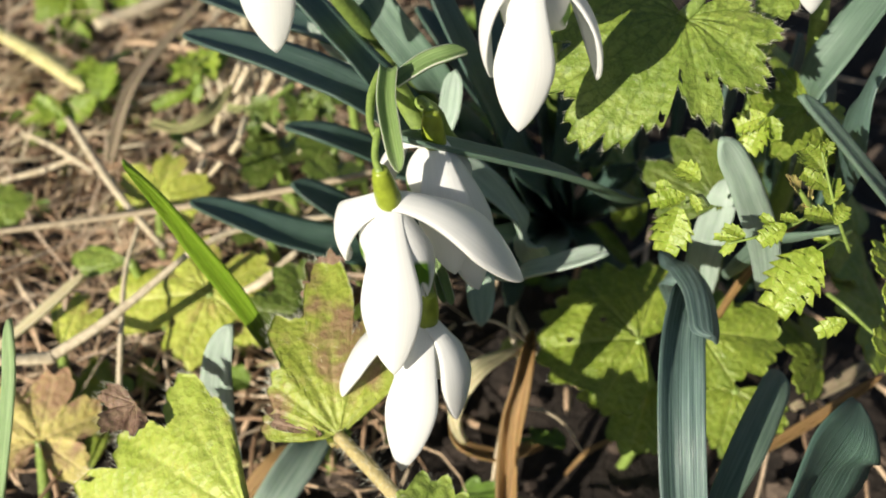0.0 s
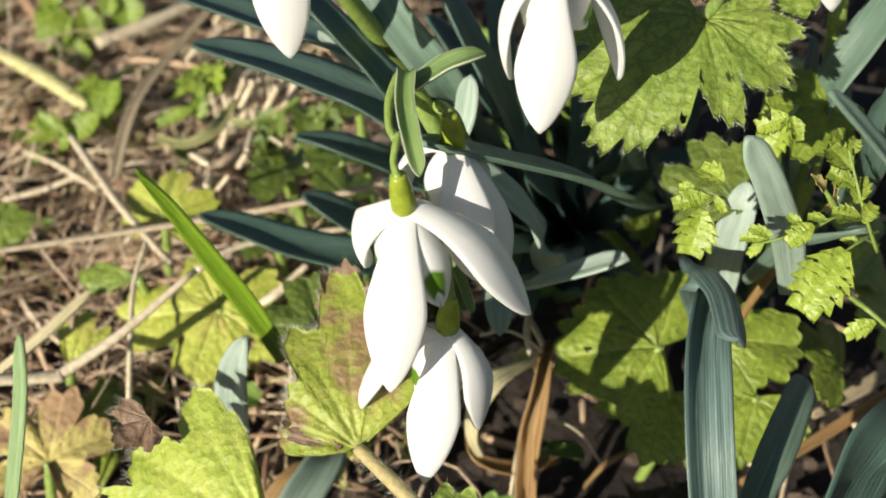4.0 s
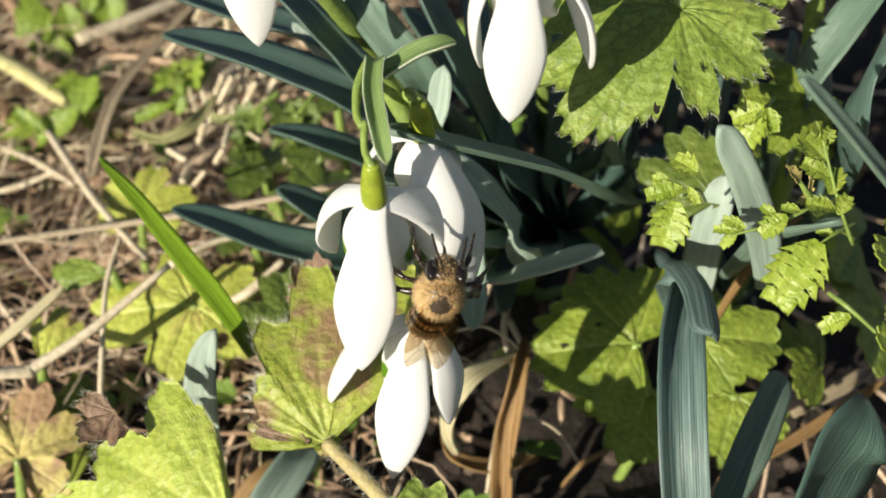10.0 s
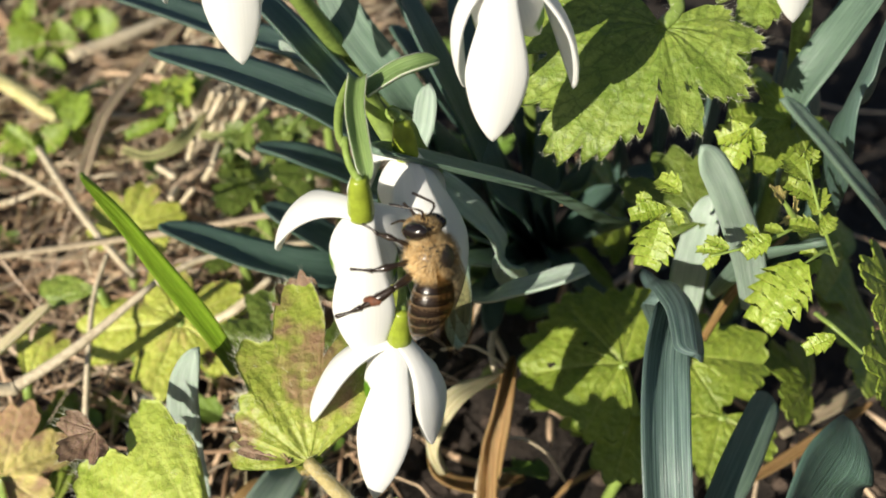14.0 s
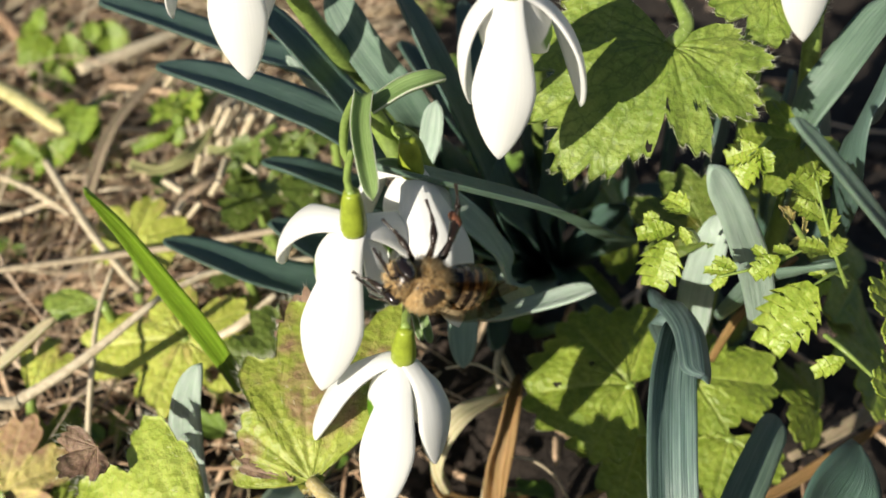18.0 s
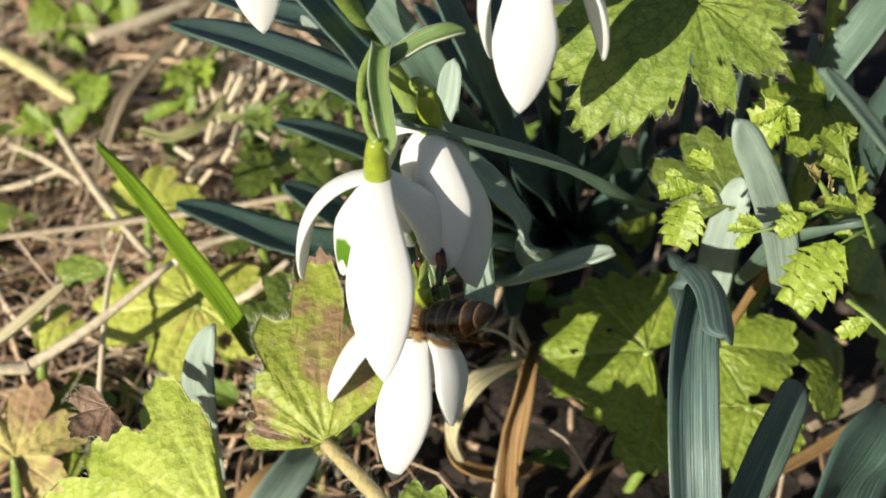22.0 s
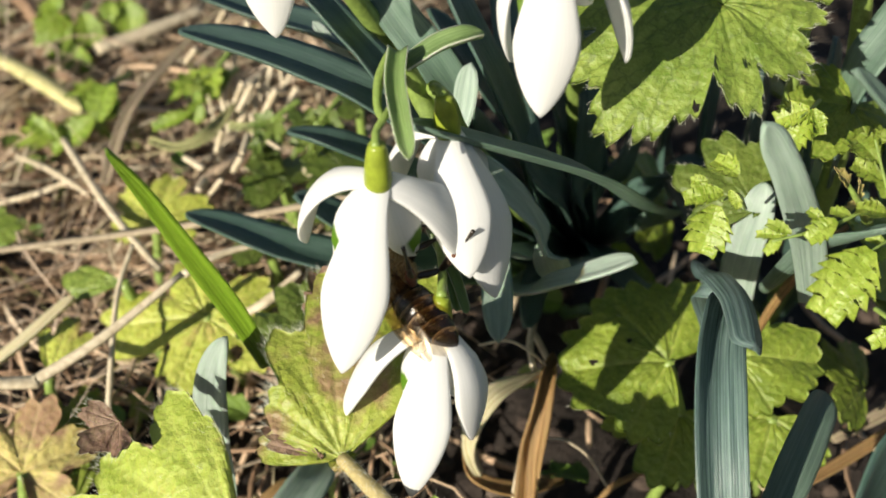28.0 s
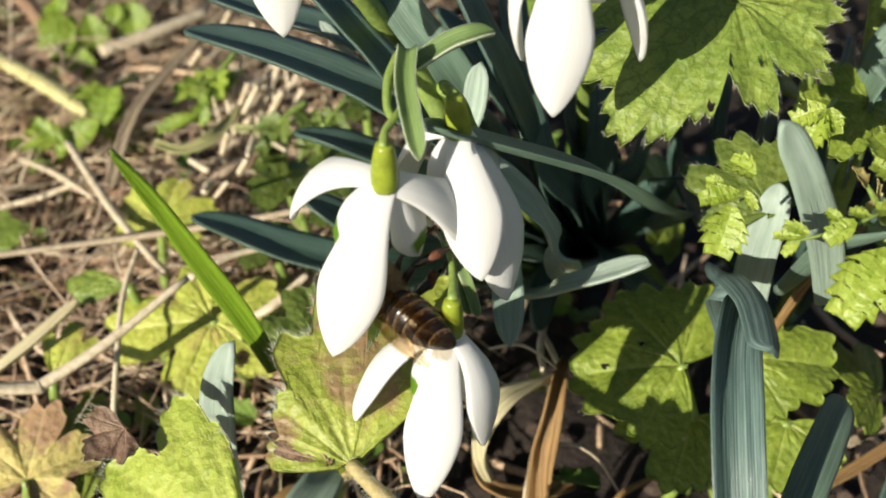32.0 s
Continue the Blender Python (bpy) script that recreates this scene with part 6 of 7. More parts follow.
FRONT_PETAL_ROWS = [
    (0, -0.00000, -0.00000, -0.00380, 23.9, -10.2, 170.6),
    (1, 0.00000, 0.00000, -0.00380, 41.7, -10.7, 169.6),
    (2, -0.00000, -0.00000, -0.00380, 50.5, -10.6, 169.7),
    (3, 0.00000, -0.00000, -0.00380, 40.8, -11.0, 169.4),
    (3.5, 0.00000, 0.00000, -0.00380, 34.3, -11.1, 169.3),
    (5.5, 0.00000, -0.00000, -0.00380, 25.2, -8.7, 171.8),
    (6, 0.00000, 0.00000, -0.00380, 24.6, -8.9, 171.5),
    (7, 0.00000, 0.00000, -0.00380, 24.3, -9.2, 171.2),
    (8, 0.00000, 0.00000, -0.00380, 21.6, -10.2, 170.3),
    (8.5, 0.00000, 0.00000, -0.00380, 31.3, -6.9, 173.5),
    (9, 0.00000, 0.00000, -0.00380, 26.7, -10.4, 169.1),
    (9.5, -0.00000, -0.00000, -0.00380, 32.1, -9.3, 170.2),
    (10, -0.00000, 0.00000, -0.00380, 17.6, -5.9, 174.1),
    (10.5, -0.00000, -0.00000, -0.00380, 24.1, -9.5, 170.3),
    (11, 0.00000, -0.00000, -0.00380, 27.7, -9.5, 170.2),
    (11.5, -0.00000, 0.00000, -0.00380, 20.3, -11.4, 168.4),
    (12, -0.00000, 0.00000, -0.00380, 16.1, -12.6, 167.2),
    (13, -0.00000, 0.00000, -0.00380, 10.7, -11.6, 167.6),
    (14, 0.00000, 0.00000, -0.00380, 4.1, -1.0, 179.1),
    (17, 0.00000, 0.00000, -0.00380, 11.2, -14.9, 164.9),
    (18, 0.00000, 0.00000, -0.00380, 13.6, -9.8, 170.0),
    (19, 0.00000, -0.00000, -0.00380, 16.5, -9.7, 170.2),
    (20, 0.00000, 0.00000, -0.00380, 23.2, -4.0, 176.2),
    (21, -0.00000, -0.00000, -0.00380, 40.7, -3.0, 176.9),
    (22, 0.00000, 0.00000, -0.00380, 46.5, 1.5, -178.4),
    (23, -0.00000, 0.00000, -0.00380, 27.5, -6.1, 174.3),
    (24, -0.00000, 0.00000, -0.00380, 20.4, -5.9, 174.2),
    (25, -0.00000, -0.00000, -0.00380, 16.7, -5.7, 174.4),
    (28, 0.00000, 0.00000, -0.00380, 23.9, -8.0, 171.7),
    (29, 0.00000, 0.00000, -0.00380, 22.2, -8.1, 171.7),
    (30, 0.00000, 0.00000, -0.00380, 18.8, -7.1, 172.9),
    (31, -0.00000, -0.00000, -0.00380, 15.9, -10.0, 170.1),
    (32, 0.00000, 0.00000, -0.00380, 14.7, -12.5, 167.0),
]
SIDE_PETAL_ROWS = [
    (0, -0.00000, -0.00000, -0.00380, 24.7, -31.2, 84.2),
    (1, 0.00000, 0.00000, -0.00380, 19.0, -31.8, 89.8),
    (2, -0.00000, -0.00000, -0.00380, 17.3, -31.8, 91.8),
    (3, 0.00000, -0.00000, -0.00380, 17.7, -32.2, 90.1),
    (3.5, 0.00000, 0.00000, -0.00380, 17.5, -32.5, 89.6),
    (5.5, 0.00000, -0.00000, -0.00380, 15.9, -32.3, 92.8),
    (6, 0.00000, 0.00000, -0.00380, 16.2, -32.3, 92.6),
    (7, 0.00000, 0.00000, -0.00380, 17.0, -32.4, 92.7),
    (8, 0.00000, 0.00000, -0.00380, 18.8, -33.1, 90.2),
    (8.5, 0.00000, 0.00000, -0.00380, 10.9, -30.2, 103.9),
    (9, 0.00000, 0.00000, -0.00380, 32.6, -18.3, 60.8),
    (9.5, -0.00000, -0.00000, -0.00380, 37.3, -16.0, 64.4),
    (10, -0.00000, 0.00000, -0.00380, 30.3, -18.1, 61.7),
    (10.5, -0.00000, -0.00000, -0.00380, 35.4, -14.5, 63.4),
    (11, 0.00000, -0.00000, -0.00380, 39.7, -16.0, 63.0),
    (11.5, -0.00000, 0.00000, -0.00380, 40.6, -19.2, 59.3),
    (12, -0.00000, 0.00000, -0.00380, 41.7, -18.8, 58.7),
    (13, -0.00000, 0.00000, -0.00380, 46.5, -28.2, 57.1),
    (14, 0.00000, 0.00000, -0.00380, 46.5, -15.6, 66.1),
    (17, 0.00000, 0.00000, -0.00380, 50.4, -21.9, 56.0),
    (18, 0.00000, 0.00000, -0.00380, 42.7, -19.2, 64.5),
    (19, 0.00000, -0.00000, -0.00380, 44.0, -21.5, 62.6),
    (20, 0.00000, 0.00000, -0.00380, 36.6, -17.2, 64.4),
    (21, -0.00000, -0.00000, -0.00380, 34.2, -5.8, 74.5),
    (22, 0.00000, 0.00000, -0.00380, 30.6, 0.7, 79.0),
    (23, -0.00000, 0.00000, -0.00380, 30.0, -11.9, 64.9),
    (24, -0.00000, 0.00000, -0.00380, 38.2, -15.0, 65.1),
    (25, -0.00000, -0.00000, -0.00380, 36.1, -15.0, 65.3),
    (28, 0.00000, 0.00000, -0.00380, 36.8, -14.8, 68.7),
    (29, 0.00000, 0.00000, -0.00380, 36.7, -15.4, 68.2),
    (30, 0.00000, 0.00000, -0.00380, 39.2, -16.0, 66.4),
    (31, -0.00000, -0.00000, -0.00380, 42.7, -18.8, 63.3),
    (32, 0.00000, 0.00000, -0.00380, 47.0, -18.7, 66.5),
]
FAR_PETAL_ROWS = [
    (0, -0.00000, -0.00000, -0.00380, 36.5, 10.5, -109.0),
    (1, 0.00000, 0.00000, -0.00380, 37.6, 4.2, -118.5),
    (2, -0.00000, -0.00000, -0.00380, 37.7, 3.5, -120.1),
    (3, 0.00000, -0.00000, -0.00380, 37.4, 3.4, -120.4),
    (3.5, 0.00000, 0.00000, -0.00380, 36.6, 5.3, -117.6),
    (5.5, 0.00000, -0.00000, -0.00380, 35.3, 11.0, -107.4),
    (6, 0.00000, 0.00000, -0.00380, 35.0, 11.4, -106.7),
    (7, 0.00000, 0.00000, -0.00380, 34.1, 11.7, -106.4),
    (8, 0.00000, 0.00000, -0.00380, 33.1, 12.7, -105.0),
    (8.5, 0.00000, 0.00000, -0.00380, 33.8, 12.6, -104.0),
    (9, 0.00000, 0.00000, -0.00380, 25.1, 22.3, -108.4),
    (9.5, -0.00000, -0.00000, -0.00380, 18.4, 32.1, -98.3),
    (10, -0.00000, 0.00000, -0.00380, 27.1, 32.5, -89.1),
    (10.5, -0.00000, -0.00000, -0.00380, 13.5, 28.8, -107.3),
    (11, 0.00000, -0.00000, -0.00380, 15.8, 26.6, -107.7),
    (11.5, -0.00000, 0.00000, -0.00380, 19.7, 34.6, -91.7),
    (12, -0.00000, 0.00000, -0.00380, 14.4, 33.1, -99.3),
    (13, -0.00000, 0.00000, -0.00380, 24.6, 32.3, -89.5),
    (14, 0.00000, 0.00000, -0.00380, 12.1, 35.7, -97.9),
    (17, 0.00000, 0.00000, -0.00380, 19.2, 36.3, -89.4),
    (18, 0.00000, 0.00000, -0.00380, 25.7, 37.2, -79.5),
    (19, 0.00000, -0.00000, -0.00380, 18.1, 34.6, -94.0),
    (20, 0.00000, 0.00000, -0.00380, 13.0, 24.3, -113.3),
    (21, -0.00000, -0.00000, -0.00380, 18.3, 23.9, -110.7),
    (22, 0.00000, 0.00000, -0.00380, 12.0, 25.9, -114.0),
    (23, -0.00000, 0.00000, -0.00380, 21.9, 33.1, -100.5),
    (24, -0.00000, 0.00000, -0.00380, 23.7, 39.4, -95.9),
    (25, -0.00000, -0.00000, -0.00380, 24.3, 32.5, -101.2),
    (28, 0.00000, 0.00000, -0.00380, 26.2, 30.9, -101.0),
    (29, 0.00000, 0.00000, -0.00380, 25.4, 32.2, -100.4),
    (30, 0.00000, 0.00000, -0.00380, 21.3, 32.9, -102.1),
    (31, -0.00000, -0.00000, -0.00380, 20.9, 33.8, -100.5),
    (32, 0.00000, 0.00000, -0.00380, 27.1, 33.5, -93.3),
]
INNER_PETAL_ROWS_A = [
    (0, -0.00000, -0.00000, -0.00380, 21.2, 0.5, -166.1),
    (1, 0.00000, 0.00000, -0.00380, 25.7, 2.6, -164.5),
    (2, -0.00000, -0.00000, -0.00380, 27.9, 2.6, -164.7),
    (3, 0.00000, -0.00000, -0.00380, 24.8, 3.2, -164.0),
    (3.5, 0.00000, 0.00000, -0.00380, 24.3, 3.3, -163.9),
    (5.5, 0.00000, -0.00000, -0.00380, 20.9, 5.5, -161.7),
    (6, 0.00000, 0.00000, -0.00380, 19.6, 5.6, -161.5),
    (7, 0.00000, 0.00000, -0.00380, 18.7, 5.4, -161.9),
    (8, 0.00000, 0.00000, -0.00380, 16.5, 5.7, -161.6),
    (8.5, 0.00000, 0.00000, -0.00380, 9.2, 7.8, -108.8),
    (9, 0.00000, 0.00000, -0.00380, 10.4, 10.1, -104.9),
    (9.5, -0.00000, -0.00000, -0.00380, 10.9, 10.6, -103.8),
    (10, -0.00000, 0.00000, -0.00380, 10.7, 10.9, -104.0),
    (10.5, -0.00000, -0.00000, -0.00380, 9.8, 8.9, -106.7),
    (11, 0.00000, -0.00000, -0.00380, 10.4, 8.4, -106.8),
    (11.5, -0.00000, 0.00000, -0.00380, 8.8, 9.9, -106.2),
    (12, -0.00000, 0.00000, -0.00380, 8.2, 9.5, -107.1),
    (13, -0.00000, 0.00000, -0.00380, 11.1, 13.1, -100.4),
    (14, 0.00000, 0.00000, -0.00380, 10.8, 12.0, -102.8),
    (17, 0.00000, 0.00000, -0.00380, 7.4, 11.0, -106.5),
    (18, 0.00000, 0.00000, -0.00380, 10.7, 11.8, -103.2),
    (19, 0.00000, -0.00000, -0.00380, 10.6, 11.9, -103.2),
    (20, 0.00000, 0.00000, -0.00380, 15.2, 34.8, -114.0),
    (21, 0.00000, 0.00000, -0.00380, 14.9, 28.9, -117.6),
    (22, 0.00000, 0.00000, -0.00380, 8.4, 20.9, -123.7),
    (23, 0.00000, 0.00000, -0.00380, 2.8, 21.7, -125.7),
    (24, 0.00000, 0.00000, -0.00380, 3.1, 22.4, -123.7),
    (25, 0.00000, 0.00000, -0.00380, 1.4, 22.5, -123.8),
    (28, 0.00000, 0.00000, -0.00380, 7.6, 19.5, -124.3),
    (29, 0.00000, 0.00000, -0.00380, 6.9, 15.3, -127.1),
    (30, 0.00000, 0.00000, -0.00380, 3.5, 15.4, -128.2),
    (31, 0.00000, 0.00000, -0.00380, 5.2, 17.2, -127.2),
    (32, 0.00000, 0.00000, -0.00380, 6.0, 20.3, -123.5),
]
INNER_PETAL_ROWS_B = [
    (0, -0.00000, -0.00000, -0.00380, 23.3, -13.5, 86.3),
    (1, 0.00000, 0.00000, -0.00380, 20.1, -12.1, 92.6),
    (2, -0.00000, -0.00000, -0.00380, 19.6, -11.7, 93.8),
    (3, 0.00000, -0.00000, -0.00380, 18.9, -12.7, 92.6),
    (3.5, 0.00000, 0.00000, -0.00380, 18.7, -12.9, 92.6),
    (5.5, 0.00000, -0.00000, -0.00380, 17.0, -14.3, 92.4),
    (6, 0.00000, 0.00000, -0.00380, 17.3, -14.8, 91.6),
    (7, 0.00000, 0.00000, -0.00380, 18.1, -14.9, 91.6),
    (8, 0.00000, 0.00000, -0.00380, 18.4, -15.9, 90.6),
    (8.5, 0.00000, 0.00000, -0.00380, 16.6, -14.2, 94.6),
    (9, 0.00000, 0.00000, -0.00380, 15.3, -15.3, 95.6),
    (9.5, -0.00000, -0.00000, -0.00380, 14.9, -15.4, 96.8),
    (10, -0.00000, 0.00000, -0.00380, 15.3, -15.9, 95.6),
    (10.5, -0.00000, -0.00000, -0.00380, 16.0, -14.5, 96.4),
    (11, 0.00000, -0.00000, -0.00380, 15.5, -13.8, 97.7),
    (11.5, -0.00000, 0.00000, -0.00380, 16.9, -15.4, 95.5),
    (12, -0.00000, 0.00000, -0.00380, 17.6, -15.3, 95.2),
    (13, -0.00000, 0.00000, -0.00380, 14.6, -17.1, 97.5),
    (14, 0.00000, 0.00000, -0.00380, 14.7, -16.5, 97.0),
    (17, 0.00000, 0.00000, -0.00380, 18.0, -16.6, 94.3),
    (18, 0.00000, 0.00000, -0.00380, 24.3, -15.8, 83.9),
    (19, 0.00000, -0.00000, -0.00380, 14.1, -16.2, 98.8),
    (20, 0.00000, 0.00000, -0.00380, 15.1, -17.7, 95.9),
    (21, -0.00000, -0.00000, -0.00380, 13.3, -13.0, 101.6),
    (22, 0.00000, 0.00000, -0.00380, 20.9, -9.0, 142.6),
    (23, -0.00000, 0.00000, -0.00380, 26.1, -17.2, 106.9),
    (24, -0.00000, 0.00000, -0.00380, 19.0, -13.7, 93.3),
    (25, -0.00000, -0.00000, -0.00380, 20.4, -14.6, 94.7),
    (28, 0.00000, 0.00000, -0.00380, 20.5, -14.3, 107.3),
    (29, 0.00000, 0.00000, -0.00380, 19.8, -14.0, 106.2),
    (30, 0.00000, 0.00000, -0.00380, 21.9, -15.4, 104.5),
    (31, -0.00000, -0.00000, -0.00380, 21.3, -15.4, 93.7),
    (32, 0.00000, 0.00000, -0.00380, 24.1, -16.8, 98.3),
]
PEDICEL_ROWS = [
    (0, -0.00459, 0.08897, 0.06137, 65.3, 18.8, 180.0),
    (1, -0.00515, 0.08890, 0.06130, 65.8, -2.2, 180.0),
    (2, -0.00497, 0.08890, 0.06130, 65.8, 4.3, 180.0),
    (3, -0.00497, 0.08891, 0.06131, 65.8, 4.6, 180.0),
    (3.5, -0.00487, 0.08893, 0.06133, 65.9, 8.5, 180.0),
    (5.5, -0.00472, 0.08873, 0.06111, 63.9, 12.1, 180.0),
    (6, -0.00478, 0.08867, 0.06105, 63.6, 9.9, -180.0),
    (7, -0.00485, 0.08863, 0.06100, 63.4, 7.5, -180.0),
    (8, -0.00450, 0.08866, 0.06103, 62.7, 18.1, -180.0),
    (8.5, -0.00484, 0.08927, 0.06170, 69.2, 12.2, 180.0),
    (9, -0.00512, 0.08882, 0.06121, 65.1, -1.0, 180.0),
    (9.5, -0.00530, 0.08900, 0.06142, 66.6, -8.2, 180.0),
    (10, -0.00419, 0.08884, 0.06122, 62.1, 28.9, 180.0),
    (10.5, -0.00453, 0.08886, 0.06125, 64.1, 19.3, 180.0),
    (11, -0.00416, 0.08903, 0.06143, 62.9, 33.2, -180.0),
    (11.5, -0.00451, 0.08891, 0.06131, 64.4, 20.7, 180.0),
    (12, -0.00469, 0.08890, 0.06130, 65.1, 14.5, 180.0),
    (13, -0.00508, 0.08911, 0.06153, 67.9, 0.5, 180.0),
    (14, -0.00364, 0.08911, 0.06151, 58.6, 47.4, 180.0),
    (17, -0.00512, 0.08916, 0.06158, 68.4, -1.3, 180.0),
    (18, -0.00470, 0.08927, 0.06170, 68.5, 18.9, 180.0),
    (19, -0.00493, 0.08926, 0.06169, 69.3, 8.0, 180.0),
    (20, -0.00442, 0.08928, 0.06170, 66.7, 30.4, 180.0),
    (21, -0.00503, 0.08955, 0.06200, 73.3, 3.8, 180.0),
    (22, -0.00411, 0.08958, 0.06203, 65.3, 50.2, 180.0),
    (23, -0.00405, 0.08937, 0.06180, 63.6, 44.8, 180.0),
    (24, -0.00461, 0.08931, 0.06174, 68.4, 23.5, 180.0),
    (25, -0.00460, 0.08960, 0.06206, 71.3, 32.2, 180.0),
    (28, -0.00549, 0.08965, 0.06213, 73.1, -28.9, 180.0),
    (29, -0.00545, 0.08985, 0.06234, 76.1, -35.7, -180.0),
    (30, -0.00527, 0.08988, 0.06237, 78.4, -20.6, 180.0),
    (31, -0.00537, 0.08972, 0.06219, 74.9, -23.5, -180.0),
    (32, -0.00571, 0.08968, 0.06216, 70.9, -42.0, 180.0),
]
BEE_ROWS = [
    (0, -0.00224, 0.09458, 0.04081, -179.4, 27.7, 90.5),
    (1, -0.00316, 0.09425, 0.04046, -179.4, 27.3, 90.4),
    (2, -0.00297, 0.09417, 0.04037, -179.1, 27.0, 90.1),
    (3, -0.00283, 0.09437, 0.04059, -179.0, 26.8, 90.1),
    (3.5, -0.00268, 0.09442, 0.04064, -179.0, 26.7, 90.0),
    (5.5, -0.00263, 0.09444, 0.04066, -178.6, 26.6, 89.8),
    (6, -0.00274, 0.09446, 0.04069, -178.5, 26.7, 89.8),
    (7, -0.00305, 0.09443, 0.04065, -178.5, 26.5, 89.5),
    (8, -0.00262, 0.09468, 0.04092, -179.1, 26.3, 89.5),
    (8.25, -0.00262, 0.09468, 0.04092, -179.1, 26.3, 89.5),
    (8.4, -0.00262, 0.09371, 0.04149, 135.4, 12.2, 48.5),
    (8.55, -0.00262, 0.09031, 0.04348, 106.9, -21.3, 26.6),
    (8.7, -0.00262, 0.08496, 0.04660, 80.6, -60.9, 20.8),
    (9, -0.00118, 0.08377, 0.04749, 120.7, -56.0, -9.5),
    (9.5, 0.00164, 0.08291, 0.04909, 94.4, -45.0, 2.5),
    (10, 0.00167, 0.08357, 0.05020, 85.0, -77.4, 10.0),
    (10.5, 0.00467, 0.08310, 0.05113, 95.5, -59.7, 42.0),
    (11, 0.00688, 0.08529, 0.05498, 46.0, -62.8, 106.8),
    (11.5, 0.00239, 0.07915, 0.05655, -41.2, -41.3, -176.2),
    (12, 0.00153, 0.07907, 0.05716, -56.8, -59.6, 178.3),
    (13, -0.00089, 0.08002, 0.05778, -37.1, -30.1, 149.8),
    (14, 0.00277, 0.08247, 0.05789, 30.4, -63.3, 115.2),
    (16.5, 0.00172, 0.08249, 0.05946, -18.4, -50.1, 162.3),
    (17, 0.00203, 0.08041, 0.05935, -52.0, -27.0, -152.2),
    (18, 0.00193, 0.08034, 0.05865, -95.5, -28.4, -153.2),
    (19, 0.00110, 0.08056, 0.05577, -75.4, 2.9, -133.1),
    (20, -0.00088, 0.08539, 0.04614, -127.4, 2.4, -167.7),
    (21, -0.00292, 0.08584, 0.04360, -114.0, 9.9, 164.6),
    (22, -0.00170, 0.08679, 0.04346, -117.3, 14.5, 155.3),
    (23, -0.00216, 0.08888, 0.04605, -62.2, -17.7, 124.0),
    (24, -0.00212, 0.08883, 0.04781, -6.9, -30.8, 92.6),
    (25, -0.00485, 0.08882, 0.04556, -60.4, -11.3, 127.1),
    (28, -0.00497, 0.09054, 0.04672, -63.1, -19.6, 126.5),
    (29, -0.00575, 0.09052, 0.04666, -60.1, -19.7, 125.6),
    (30, -0.00472, 0.09100, 0.04714, -55.9, -22.1, 119.9),
    (31, -0.00447, 0.09041, 0.04650, -67.3, -18.9, 127.4),
    (32, -0.00688, 0.09002, 0.04622, -69.4, -12.8, 130.7),
]
ABDOMEN_ROWS = [
    (0, 0, 0),
    (1, 0, 0),
    (2, 0, 0),
    (3, 0, 0),
    (3.5, 0, 0),
    (5.5, 0, 0),
    (6, 0, 0),
    (7, 0, 0),
    (8, 0, 0),
    (8.25, 0, 0),
    (8.5, 0, 0),
    (8.7, 0, 0),
    (9, 0, 0),
    (9.5, 0, 0),
    (10, -15, 0),
    (10.5, -40, 0),
    (11, -40, 0),
    (11.5, -5, 0),
    (12, 0, 0),
    (13, 0, 0),
    (14, -15, 0),
    (16.5, -5, 0),
    (17, 0, 0),
    (18, 0, 0),
    (19, -10, 28),
    (20, 10, 0),
    (21, 0, 0),
    (22, 0, 0),
    (23, 0, 0),
    (24, 0, 0),
    (25, 0, 0),
    (28, 0, 0),
    (29, 0, 0),
    (30, 0, 0),
    (31, 0, 0),
    (32, 0, 0),
]
